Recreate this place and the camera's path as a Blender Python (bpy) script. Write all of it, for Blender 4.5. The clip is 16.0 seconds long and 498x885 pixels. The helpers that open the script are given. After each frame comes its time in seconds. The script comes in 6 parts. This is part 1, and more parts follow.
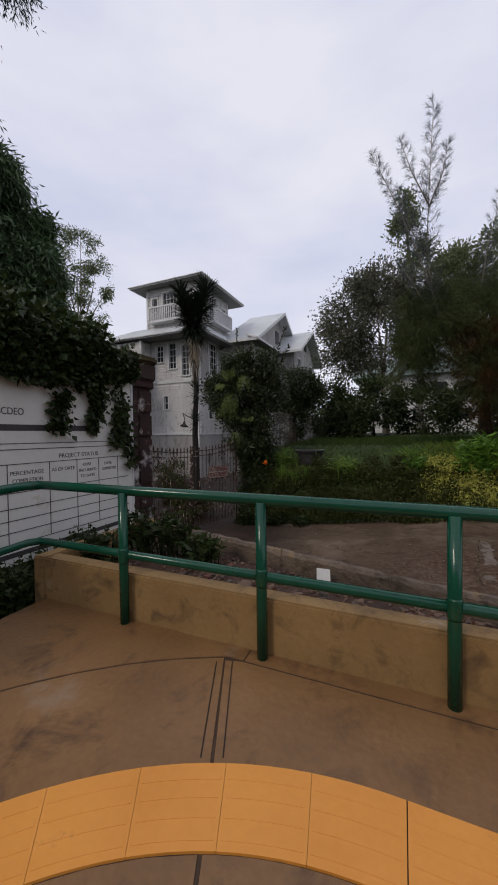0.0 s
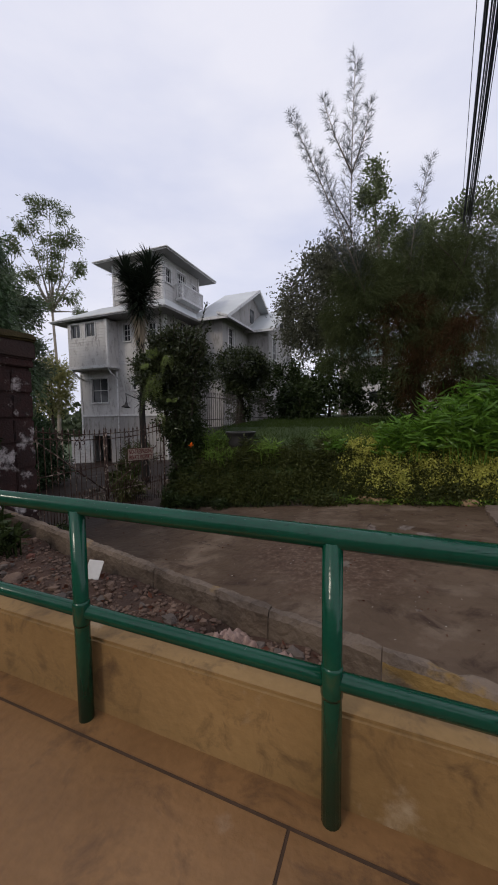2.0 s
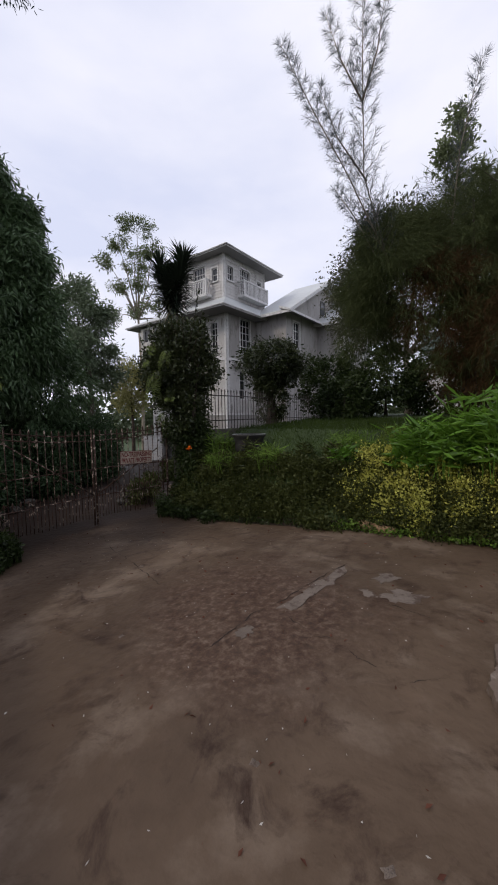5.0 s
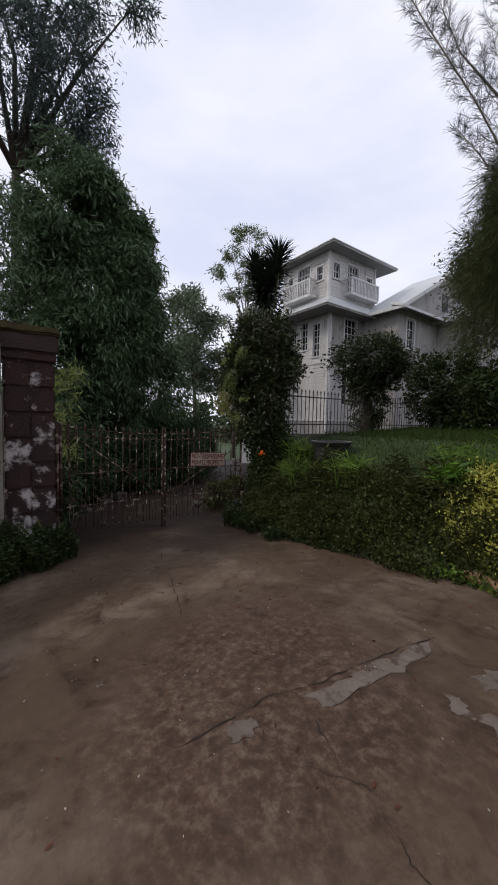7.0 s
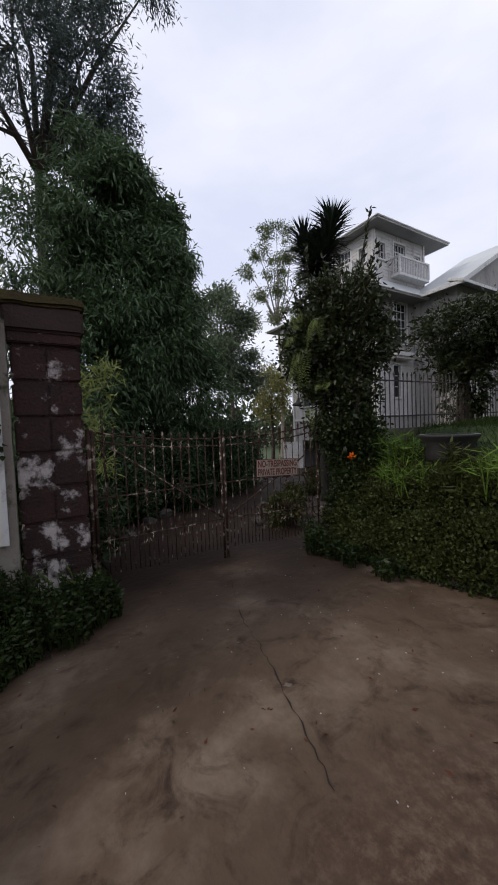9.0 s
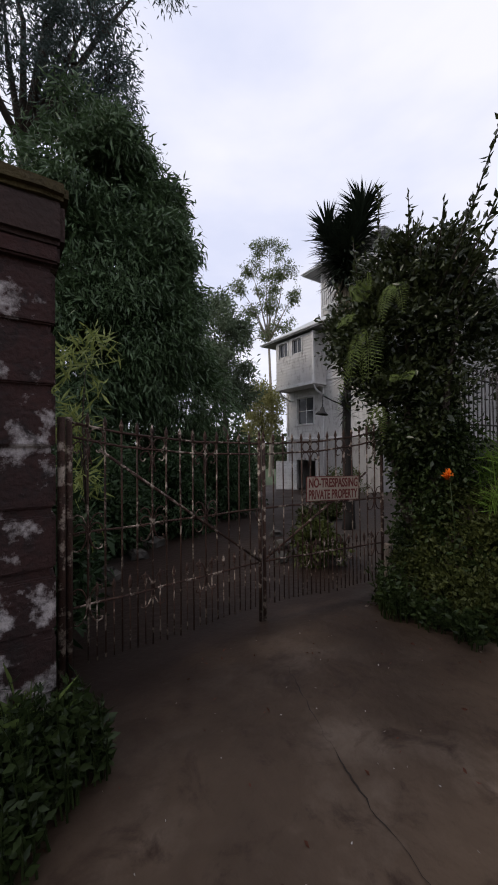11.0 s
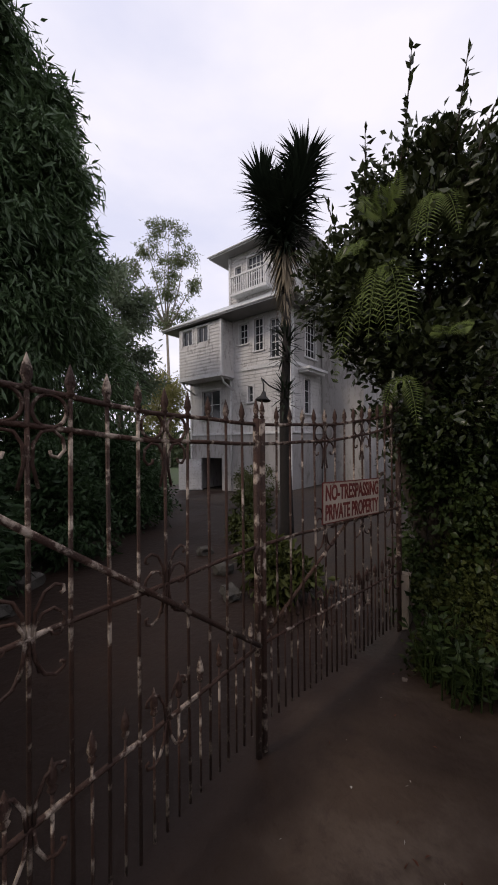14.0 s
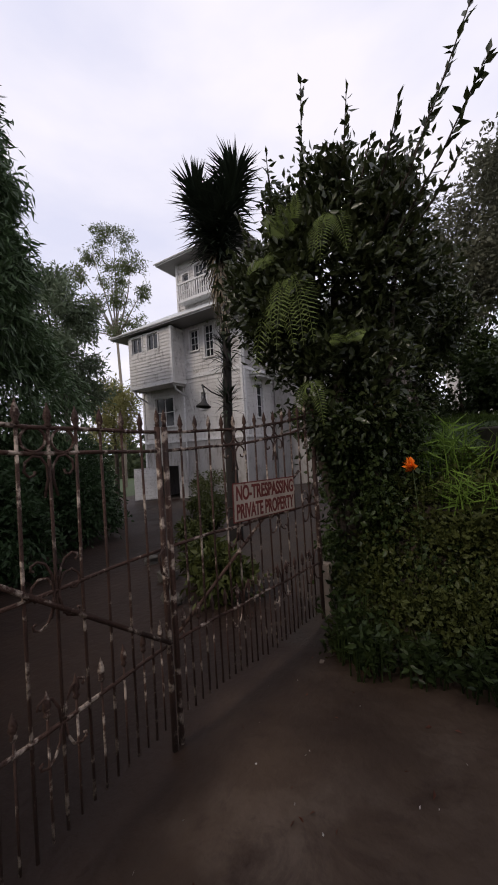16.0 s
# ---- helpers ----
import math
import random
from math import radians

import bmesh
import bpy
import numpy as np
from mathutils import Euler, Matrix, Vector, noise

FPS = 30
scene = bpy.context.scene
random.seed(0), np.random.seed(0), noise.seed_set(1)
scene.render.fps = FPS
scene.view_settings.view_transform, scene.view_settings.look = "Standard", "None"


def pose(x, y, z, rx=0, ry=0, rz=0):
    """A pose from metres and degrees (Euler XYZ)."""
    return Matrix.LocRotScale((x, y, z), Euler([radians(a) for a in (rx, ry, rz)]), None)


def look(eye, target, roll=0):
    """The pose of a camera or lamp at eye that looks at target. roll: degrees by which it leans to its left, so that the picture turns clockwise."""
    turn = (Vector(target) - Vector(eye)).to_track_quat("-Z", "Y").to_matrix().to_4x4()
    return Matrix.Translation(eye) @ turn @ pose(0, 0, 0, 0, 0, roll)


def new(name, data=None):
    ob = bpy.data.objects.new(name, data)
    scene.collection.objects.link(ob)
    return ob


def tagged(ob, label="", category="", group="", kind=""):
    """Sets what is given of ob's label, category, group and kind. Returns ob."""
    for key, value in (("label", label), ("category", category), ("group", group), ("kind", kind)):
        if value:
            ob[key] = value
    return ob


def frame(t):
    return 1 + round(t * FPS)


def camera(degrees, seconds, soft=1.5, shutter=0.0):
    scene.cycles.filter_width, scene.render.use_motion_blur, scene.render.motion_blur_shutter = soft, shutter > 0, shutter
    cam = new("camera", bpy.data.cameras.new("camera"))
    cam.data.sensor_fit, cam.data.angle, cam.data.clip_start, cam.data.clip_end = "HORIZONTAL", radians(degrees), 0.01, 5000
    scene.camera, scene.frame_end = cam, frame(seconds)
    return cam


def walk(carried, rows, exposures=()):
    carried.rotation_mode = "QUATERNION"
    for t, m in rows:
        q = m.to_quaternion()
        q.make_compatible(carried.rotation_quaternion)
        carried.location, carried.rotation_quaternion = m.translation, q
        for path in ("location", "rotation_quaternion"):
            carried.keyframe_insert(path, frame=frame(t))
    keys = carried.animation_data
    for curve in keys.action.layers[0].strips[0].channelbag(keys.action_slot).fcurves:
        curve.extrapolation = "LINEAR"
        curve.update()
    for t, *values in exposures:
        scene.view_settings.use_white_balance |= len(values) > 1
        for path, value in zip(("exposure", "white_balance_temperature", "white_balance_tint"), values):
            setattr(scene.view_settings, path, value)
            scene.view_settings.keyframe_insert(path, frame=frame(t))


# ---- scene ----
cam = camera(70.4, 16.0, 1.8)
ROWS = [
    (0.0, -0.010, 0.027, 1.359, 88.81, 0.76, 23.56),
    (0.5, 0.349, 0.294, 1.348, 87.30, -0.06, 22.25),
    (1.0, 0.648, 0.560, 1.369, 89.04, -1.04, 20.39),
    (1.5, 1.071, 0.717, 1.351, 88.03, -1.20, 22.21),
    (2.0, 1.485, 0.902, 1.350, 85.71, 0.68, 22.48),
    (2.5, 1.788, 1.174, 1.472, 85.21, 2.24, 27.38),
    (3.0, 2.117, 1.415, 1.464, 83.51, -0.87, 28.31),
    (3.5, 2.340, 1.696, 1.493, 83.21, 1.19, 28.81),
    (4.0, 2.664, 2.084, 1.451, 85.22, 1.17, 31.11),
    (6.5, 2.713, 3.890, 1.296, 86.17, 0.05, 48.75),
    (7.0, 2.480, 4.029, 1.290, 86.63, -1.25, 54.05),
    (7.5, 2.023, 4.099, 1.187, 81.02, 0.84, 58.96),
    (8.0, 1.554, 4.216, 1.178, 84.91, 2.06, 61.08),
    (10.5, -0.822, 4.511, 1.028, 89.50, 2.24, 56.81),
    (11.0, -1.301, 4.587, 0.965, 90.67, 0.53, 55.78),
    (11.5, -1.745, 4.638, 0.924, 92.17, 1.68, 49.63),
    (12.0, -2.224, 4.751, 0.883, 90.86, 1.33, 51.79),
    (12.5, -2.622, 4.844, 0.860, 90.56, 3.23, 45.76),
    (13.0, -2.893, 5.026, 0.842, 91.44, 2.29, 43.81),
    (13.5, -3.079, 5.175, 0.848, 89.81, 0.48, 42.18),
    (14.0, -3.200, 5.225, 0.883, 90.20, 0.49, 38.50),
    (14.5, -3.215, 5.259, 0.896, 90.89, 0.87, 38.74),
    (15.0, -3.195, 5.261, 0.895, 91.29, 1.14, 37.46),
    (15.5, -3.118, 5.298, 0.878, 91.47, 3.58, 36.66),
    (16.0, -2.817, 5.327, 0.871, 90.76, 3.47, 32.33),
]
EXPOSURES = ((0.0, 0.0, 6500, 10), (3.0, 0.14, 6500, 10), (7.0, 0.26, 6500, 9), (8.0, 0.25, 6500, 8), (11.0, 0.28, 6500, 10), (12.5, 0.28, 6750, 13), (16.0, 0.28, 6750, 13))
walk(cam, [(row[0], pose(*row[1:])) for row in ROWS], EXPOSURES)

# ---- light ----
world = bpy.data.worlds.new("overcast_sky")
scene.world = world
world.use_nodes = True
wn, wl = world.node_tree.nodes, world.node_tree.links
wn.clear()
SUN_EL, SUN_AZ = radians(40), radians(203)
sky = wn.new("ShaderNodeTexSky")
sky.sky_type, sky.sun_disc, sky.sun_elevation, sky.sun_rotation = "NISHITA", False, SUN_EL, SUN_AZ
sky_dim = wn.new("ShaderNodeMix")
sky_dim.data_type, sky_dim.blend_type = "RGBA", "MULTIPLY"
sky_dim.inputs[0].default_value = 1.0
sky_dim.inputs[7].default_value = (0.1, 0.1, 0.1, 1)
coord = wn.new("ShaderNodeTexCoord")
stretch = wn.new("ShaderNodeMapping")
stretch.inputs["Scale"].default_value = (1.0, 1.0, 2.6)
clouds = wn.new("ShaderNodeTexNoise")
clouds.inputs["Scale"].default_value, clouds.inputs["Detail"].default_value, clouds.inputs["Roughness"].default_value = 1.9, 5.0, 0.5
ramp = wn.new("ShaderNodeValToRGB")
ramp.color_ramp.elements[0].position, ramp.color_ramp.elements[0].color = 0.34, (0.66, 0.69, 0.86, 1)
ramp.color_ramp.elements[1].position, ramp.color_ramp.elements[1].color = 0.64, (0.86, 0.855, 0.95, 1)
cover = wn.new("ShaderNodeMix")
cover.data_type = "RGBA"
cover.inputs[0].default_value = 0.9
back = wn.new("ShaderNodeBackground")
back.inputs["Strength"].default_value = 1.0
out = wn.new("ShaderNodeOutputWorld")
wl.new(coord.outputs["Generated"], stretch.inputs["Vector"])
wl.new(stretch.outputs[0], clouds.inputs["Vector"])
wl.new(clouds.outputs[0], ramp.inputs[0])
wl.new(sky.outputs[0], sky_dim.inputs[6])
wl.new(sky_dim.outputs[2], cover.inputs[6])
wl.new(ramp.outputs[0], cover.inputs[7])
wl.new(cover.outputs[2], back.inputs[0])
wl.new(back.outputs[0], out.inputs[0])
sun = new("sun", bpy.data.lights.new("sun", "SUN"))
sun.data.energy, sun.data.angle, sun.data.color = 0.85, radians(10), (1.0, 0.9, 0.76)
sun.matrix_world = look((math.sin(SUN_AZ) * 30, math.cos(SUN_AZ) * 30, math.tan(SUN_EL) * 30), (0, 0, 0))


# ---- materials ----
def surface(name, dark, light, rough=0.7, big=1.5, fine=30.0, bump=0.3, metal=0.0, stain=None, stain_at=0.58, stain_scale=2.5, island=0.0, spec=0.5, stretch_z=1.0, grime=None, stain_soft=0.09):
    """Colour that drifts between dark and light at two scales, with fine relief and, if given, stains of their own colour."""
    m = bpy.data.materials.new(name)
    m.use_nodes = True
    n, l = m.node_tree.nodes, m.node_tree.links
    b = n["Principled BSDF"]
    b.inputs["Metallic"].default_value, b.inputs["Specular IOR Level"].default_value = metal, spec
    tc, mp = n.new("ShaderNodeTexCoord"), n.new("ShaderNodeMapping")
    geo = n.new("ShaderNodeNewGeometry")
    mp.inputs["Scale"].default_value = (1, 1, stretch_z)
    l.new(geo.outputs["Position"], mp.inputs["Vector"])
    t1, t2 = n.new("ShaderNodeTexNoise"), n.new("ShaderNodeTexNoise")
    t1.inputs["Scale"].default_value, t1.inputs["Detail"].default_value = big, 6
    t2.inputs["Scale"].default_value, t2.inputs["Detail"].default_value = fine, 4
    for t in (t1, t2):
        l.new(mp.outputs[0], t.inputs["Vector"])
    add = n.new("ShaderNodeMath")
    add.operation = "MULTIPLY_ADD"
    add.inputs[1].default_value = 0.45
    l.new(t2.outputs[0], add.inputs[0])
    half = n.new("ShaderNodeMath")
    half.operation = "MULTIPLY_ADD"
    half.inputs[1].default_value, half.inputs[2].default_value = 1.5, -0.48
    l.new(t1.outputs[0], half.inputs[0])
    l.new(half.outputs[0], add.inputs[2])
    last = add.outputs[0]
    if island:
        isl = n.new("ShaderNodeMath")
        isl.operation = "MULTIPLY_ADD"
        isl.inputs[1].default_value = island
        l.new(geo.outputs["Random Per Island"], isl.inputs[0])
        l.new(last, isl.inputs[2])
        last = isl.outputs[0]
    mix = n.new("ShaderNodeMix")
    mix.data_type = "RGBA"
    mix.inputs[6].default_value, mix.inputs[7].default_value = (*dark, 1), (*light, 1)
    l.new(last, mix.inputs[0])
    col = mix.outputs[2]
    if stain:
        t3 = n.new("ShaderNodeTexNoise")
        t3.inputs["Scale"].default_value, t3.inputs["Detail"].default_value, t3.inputs["Roughness"].default_value = stain_scale, 8, 0.65
        l.new(mp.outputs[0], t3.inputs["Vector"])
        r = n.new("ShaderNodeValToRGB")
        r.color_ramp.elements[0].position, r.color_ramp.elements[1].position = stain_at, stain_at + stain_soft
        l.new(t3.outputs[0], r.inputs[0])
        m2 = n.new("ShaderNodeMix")
        m2.data_type = "RGBA"
        m2.inputs[7].default_value = (*stain, 1)
        l.new(col, m2.inputs[6])
        l.new(r.outputs[0], m2.inputs[0])
        col = m2.outputs[2]
    if grime:
        t4, r4, m4 = n.new("ShaderNodeTexNoise"), n.new("ShaderNodeValToRGB"), n.new("ShaderNodeMix")
        t4.inputs["Scale"].default_value, t4.inputs["Detail"].default_value, t4.inputs["Roughness"].default_value = stain_scale * 2.3, 9, 0.7
        t4.inputs["Distortion"].default_value = 0.6
        m4.data_type = "RGBA"
        m4.inputs[7].default_value = (*grime, 1)
        r4.color_ramp.elements[0].position, r4.color_ramp.elements[1].position = 0.52, 0.70
        l.new(mp.outputs[0], t4.inputs["Vector"])
        l.new(t4.outputs[0], r4.inputs[0])
        l.new(r4.outputs[0], m4.inputs[0])
        l.new(col, m4.inputs[6])
        col = m4.outputs[2]
    l.new(col, b.inputs["Base Color"])
    rr = n.new("ShaderNodeMapRange")
    rr.inputs[3].default_value, rr.inputs[4].default_value = max(0.05, rough - 0.12), min(1, rough + 0.12)
    l.new(t1.outputs[0], rr.inputs[0])
    l.new(rr.outputs[0], b.inputs["Roughness"])
    if bump:
        bp = n.new("ShaderNodeBump")
        bp.inputs["Strength"].default_value, bp.inputs["Distance"].default_value = bump, 0.02
        l.new(t2.outputs[0], bp.inputs["Height"])
        l.new(bp.outputs[0], b.inputs["Normal"])
    return m


def foliage(name, dark, light, rough=0.5, through_light=0.2, spec=0.14):
    """Leaves: each leaf its own shade, part of the light passing through."""
    m = surface(name, dark, light, rough, 0.8, 9.0, 0.0, island=0.85, spec=spec)
    n, l = m.node_tree.nodes, m.node_tree.links
    b, o = n["Principled BSDF"], n["Material Output"]
    tr, mx = n.new("ShaderNodeBsdfTranslucent"), n.new("ShaderNodeMixShader")
    mx.inputs[0].default_value = through_light
    l.new(b.inputs["Base Color"].links[0].from_socket, tr.inputs["Color"])
    l.new(b.outputs[0], mx.inputs[1])
    l.new(tr.outputs[0], mx.inputs[2])
    l.new(mx.outputs[0], o.inputs[0])
    return m


def plain(name, colour, rough=0.5, metal=0.0):
    return surface(name, [c * 0.85 for c in colour], [min(1, c * 1.1) for c in colour], rough, 3.0, 40.0, 0.1, metal)


ROAD = surface("worn_brown_concrete_gate_shade", (0.052, 0.032, 0.019), (0.142, 0.097, 0.064), 0.62, 0.6, 9, 0.8, stain=(0.195, 0.145, 0.105), stain_at=0.50, stain_soft=0.22, stain_scale=1.3, spec=0.22, grime=(0.036, 0.019, 0.012))
# Tree shade and damp toward the gate, put into the colour by x.
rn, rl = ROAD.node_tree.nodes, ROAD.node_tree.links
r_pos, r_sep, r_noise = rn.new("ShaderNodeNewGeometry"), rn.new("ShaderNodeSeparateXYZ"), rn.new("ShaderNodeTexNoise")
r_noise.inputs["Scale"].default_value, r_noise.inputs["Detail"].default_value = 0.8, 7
r_add, r_map, r_mix, r_gate_shade = rn.new("ShaderNodeMath"), rn.new("ShaderNodeMapRange"), rn.new("ShaderNodeMix"), rn.new("ShaderNodeMix")
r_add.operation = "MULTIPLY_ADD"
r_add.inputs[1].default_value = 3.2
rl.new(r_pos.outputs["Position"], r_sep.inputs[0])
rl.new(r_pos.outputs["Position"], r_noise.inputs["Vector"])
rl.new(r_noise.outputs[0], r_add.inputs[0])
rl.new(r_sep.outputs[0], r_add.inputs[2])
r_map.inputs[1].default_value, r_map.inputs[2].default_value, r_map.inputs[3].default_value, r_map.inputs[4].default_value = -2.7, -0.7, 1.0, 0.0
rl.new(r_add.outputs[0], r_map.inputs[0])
r_gate_shade.data_type = r_mix.data_type = "RGBA"
r_gate_shade.inputs[6].default_value, r_gate_shade.inputs[7].default_value = (0.0085, 0.0042, 0.0028, 1), (0.033, 0.0185, 0.0125, 1)
rl.new(r_noise.outputs[0], r_gate_shade.inputs[0])
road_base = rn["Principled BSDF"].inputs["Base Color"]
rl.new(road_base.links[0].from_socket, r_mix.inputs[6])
rl.new(r_gate_shade.outputs[2], r_mix.inputs[7])
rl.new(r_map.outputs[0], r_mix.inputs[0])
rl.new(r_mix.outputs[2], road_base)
m_noise, m_ramp, m_mix = rn.new("ShaderNodeTexNoise"), rn.new("ShaderNodeValToRGB"), rn.new("ShaderNodeMix")
m_noise.inputs["Scale"].default_value, m_noise.inputs["Detail"].default_value, m_noise.inputs["Roughness"].default_value = 14.0, 10, 0.72
m_ramp.color_ramp.elements[0].position, m_ramp.color_ramp.elements[0].color = 0.36, (0.028, 0.014, 0.009, 1)
m_ramp.color_ramp.elements[1].position, m_ramp.color_ramp.elements[1].color = 0.68, (0.20, 0.145, 0.105, 1)
m_mid = m_ramp.color_ramp.elements.new(0.5)
m_mid.color = (0.072, 0.038, 0.024, 1)
m_far, m_edge, m_ragged = rn.new("ShaderNodeVectorMath"), rn.new("ShaderNodeMapRange"), rn.new("ShaderNodeMath")
m_far.operation = "DISTANCE"
m_far.inputs[1].default_value = (0.75, 5.5, -0.5)
m_ragged.operation = "MULTIPLY_ADD"
m_ragged.inputs[1].default_value = 1.7
m_edge.inputs[1].default_value, m_edge.inputs[2].default_value, m_edge.inputs[3].default_value, m_edge.inputs[4].default_value = 1.5, 2.3, 0.72, 0.0
m_mix.data_type = "RGBA"
rl.new(r_pos.outputs["Position"], m_noise.inputs["Vector"])
rl.new(r_pos.outputs["Position"], m_far.inputs[0])
rl.new(r_noise.outputs[0], m_ragged.inputs[0])
rl.new(m_far.outputs["Value"], m_ragged.inputs[2])
rl.new(m_ragged.outputs[0], m_edge.inputs[0])
rl.new(m_noise.outputs[0], m_ramp.inputs[0])
rl.new(m_edge.outputs[0], m_mix.inputs[0])
rl.new(r_mix.inputs[6].links[0].from_socket, m_mix.inputs[6])
rl.new(m_ramp.outputs[0], m_mix.inputs[7])
rl.new(m_mix.outputs[2], r_mix.inputs[6])
SOIL = surface("dark_soil", (0.012, 0.0075, 0.005), (0.042, 0.026, 0.017), 0.9, 2.0, 30, 0.6)
TURF = surface("grass_soil", (0.02, 0.035, 0.008), (0.05, 0.08, 0.02), 0.9, 1.0, 25, 0.5)
PAVE = surface("damp_brown_pavement", (0.122, 0.062, 0.025), (0.300, 0.163, 0.068), 0.42, 1.4, 30, 0.2, stain=(0.29, 0.20, 0.13), stain_at=0.60, stain_scale=1.3, spec=0.35, grime=(0.075, 0.040, 0.022))
OCHRE = surface("ochre_rendered_wall", (0.17, 0.098, 0.034), (0.38, 0.235, 0.092), 0.75, 1.6, 30, 0.25, stain=(0.38, 0.28, 0.17), stain_at=0.60, stain_scale=2.2, grime=(0.12, 0.07, 0.03))
KERB = surface("weathered_kerb_concrete", (0.075, 0.052, 0.036), (0.20, 0.15, 0.11), 0.85, 3.0, 26, 0.9, stain=(0.24, 0.15, 0.05), stain_at=0.62, stain_scale=3, grime=(0.045, 0.03, 0.02))
YELLOW = surface("yellow_tactile_paint", (0.62, 0.235, 0.03), (0.76, 0.32, 0.055), 0.5, 2.0, 30, 0.15, stain=(0.42, 0.17, 0.03), stain_at=0.64, stain_scale=4.0)
GREEN = surface("glossy_green_paint", (0.003, 0.040, 0.022), (0.007, 0.086, 0.047), 0.17, 2.5, 45, 0.05, stain=(0.003, 0.03, 0.018), stain_at=0.64, stain_scale=6, spec=0.4)
RUST = surface("rusty_iron", (0.020, 0.009, 0.006), (0.075, 0.034, 0.02), 0.8, 6.0, 60, 0.5, metal=0.1, stain=(0.42, 0.34, 0.27), stain_at=0.535, stain_scale=9)
PILLAR = surface("peeling_plaster_brick", (0.011, 0.006, 0.005), (0.065, 0.022, 0.017), 0.85, 2.0, 30, 0.8, stain=(0.50, 0.45, 0.43), stain_at=0.535, stain_scale=3.2, grime=(0.012, 0.008, 0.007))
MOSS = surface("mossy_cap", (0.02, 0.015, 0.006), (0.10, 0.072, 0.02), 0.95, 4.0, 40, 0.7)
WHITE = surface("weathered_white_paint", (0.42, 0.40, 0.385), (0.68, 0.66, 0.64), 0.65, 0.7, 22, 0.15, stain=(0.30, 0.28, 0.26), stain_at=0.64, stain_scale=1.5, stretch_z=0.35, grime=(0.22, 0.20, 0.18))
# Smooth-wall stucco, kept darker than the white: east-side shade put into its colour.
STUCCO = surface("stained_stucco_shade_toned", (0.25, 0.235, 0.225), (0.44, 0.42, 0.40), 0.8, 0.8, 18, 0.2, stain=(0.17, 0.155, 0.145), stain_at=0.60, stain_scale=1.2, stretch_z=0.3, grime=(0.15, 0.135, 0.12))
TRIM = surface("white_trim_paint", (0.52, 0.51, 0.50), (0.74, 0.73, 0.72), 0.6, 1.2, 25, 0.1, stain=(0.33, 0.30, 0.27), stain_at=0.64, stain_scale=3.0, grime=(0.30, 0.28, 0.26))
SOFFIT = surface("grey_soffit_boards", (0.16, 0.155, 0.15), (0.27, 0.26, 0.255), 0.7, 1.0, 20, 0.1)
TIN = surface("pale_corrugated_roofing", (0.40, 0.42, 0.42), (0.60, 0.62, 0.62), 0.5, 0.6, 18, 0.2, metal=0.1, stain=(0.32, 0.30, 0.28), stain_at=0.66, stain_scale=1.0)
BOARD = surface("sign_white_vinyl", (0.60, 0.58, 0.53), (0.74, 0.72, 0.67), 0.5, 1.0, 20, 0.05, stain=(0.50, 0.43, 0.32), stain_at=0.64, stain_scale=1.8)
INK = plain("dark_print", (0.05, 0.045, 0.045), 0.6)
RED = surface("red_sign_paint", (0.10, 0.013, 0.009), (0.17, 0.026, 0.018), 0.6, 4, 40, 0.1)
SIGNW = surface("worn_cream_sign", (0.29, 0.235, 0.18), (0.46, 0.39, 0.31), 0.6, 4, 40, 0.2, stain=(0.16, 0.05, 0.025), stain_at=0.62, stain_scale=9)
GLASS = plain("dark_window_glass", (0.02, 0.022, 0.025), 0.08)
BARK = surface("tree_bark", (0.02, 0.014, 0.01), (0.07, 0.05, 0.035), 0.9, 5, 30, 0.8)
PALE_BARK = surface("pale_bark", (0.16, 0.13, 0.10), (0.32, 0.28, 0.22), 0.9, 3, 25, 0.5)
DRY = foliage("dry_straw_leaves", (0.11, 0.085, 0.055), (0.29, 0.24, 0.17), 0.7, 0.15)
L_TREE = foliage("dark_tree_leaves", (0.010, 0.022, 0.0095), (0.034, 0.060, 0.024), 0.45)
L_WILLOW = foliage("hanging_tree_leaves", (0.016, 0.036, 0.016), (0.085, 0.135, 0.058), 0.4, spec=0.28)
L_BROAD = foliage("broad_tree_leaves", (0.032, 0.038, 0.026), (0.140, 0.142, 0.095), 0.5, 0.35)
L_HIGH = foliage("high_tree_leaves", (0.020, 0.032, 0.028), (0.075, 0.100, 0.088), 0.4, 0.35)
L_PALE = foliage("pale_gum_leaves", (0.07, 0.095, 0.045), (0.17, 0.20, 0.10), 0.6, 0.35)
L_BUSH = foliage("glossy_bush_leaves", (0.008, 0.014, 0.006), (0.046, 0.058, 0.021), 0.3, spec=0.38)
L_IVY = foliage("ivy_leaves", (0.007, 0.014, 0.005), (0.038, 0.056, 0.017), 0.36, spec=0.18)
L_NEEDLE = foliage("casuarina_needles", (0.016, 0.026, 0.010), (0.082, 0.100, 0.040), 0.55, through_light=0.1, spec=0.04)
L_FEATHER = foliage("grey_green_needles", (0.038, 0.048, 0.052), (0.095, 0.112, 0.115), 0.6, 0.4)
L_BROWN = foliage("brown_dead_needles", (0.0275, 0.0154, 0.0077), (0.0715, 0.0413, 0.0193), 0.8, through_light=0.1, spec=0.04)
L_HEDGE = foliage("speckled_groundcover_leaves", (0.009, 0.016, 0.004), (0.066, 0.076, 0.022), 0.42, spec=0.14)
# Brighter copy of the cover: the bank's sun patch as leaf colour.
L_HEDGE_LIT = foliage("sunlit_groundcover_leaves", (0.17, 0.20, 0.028), (0.50, 0.49, 0.11), 0.5)
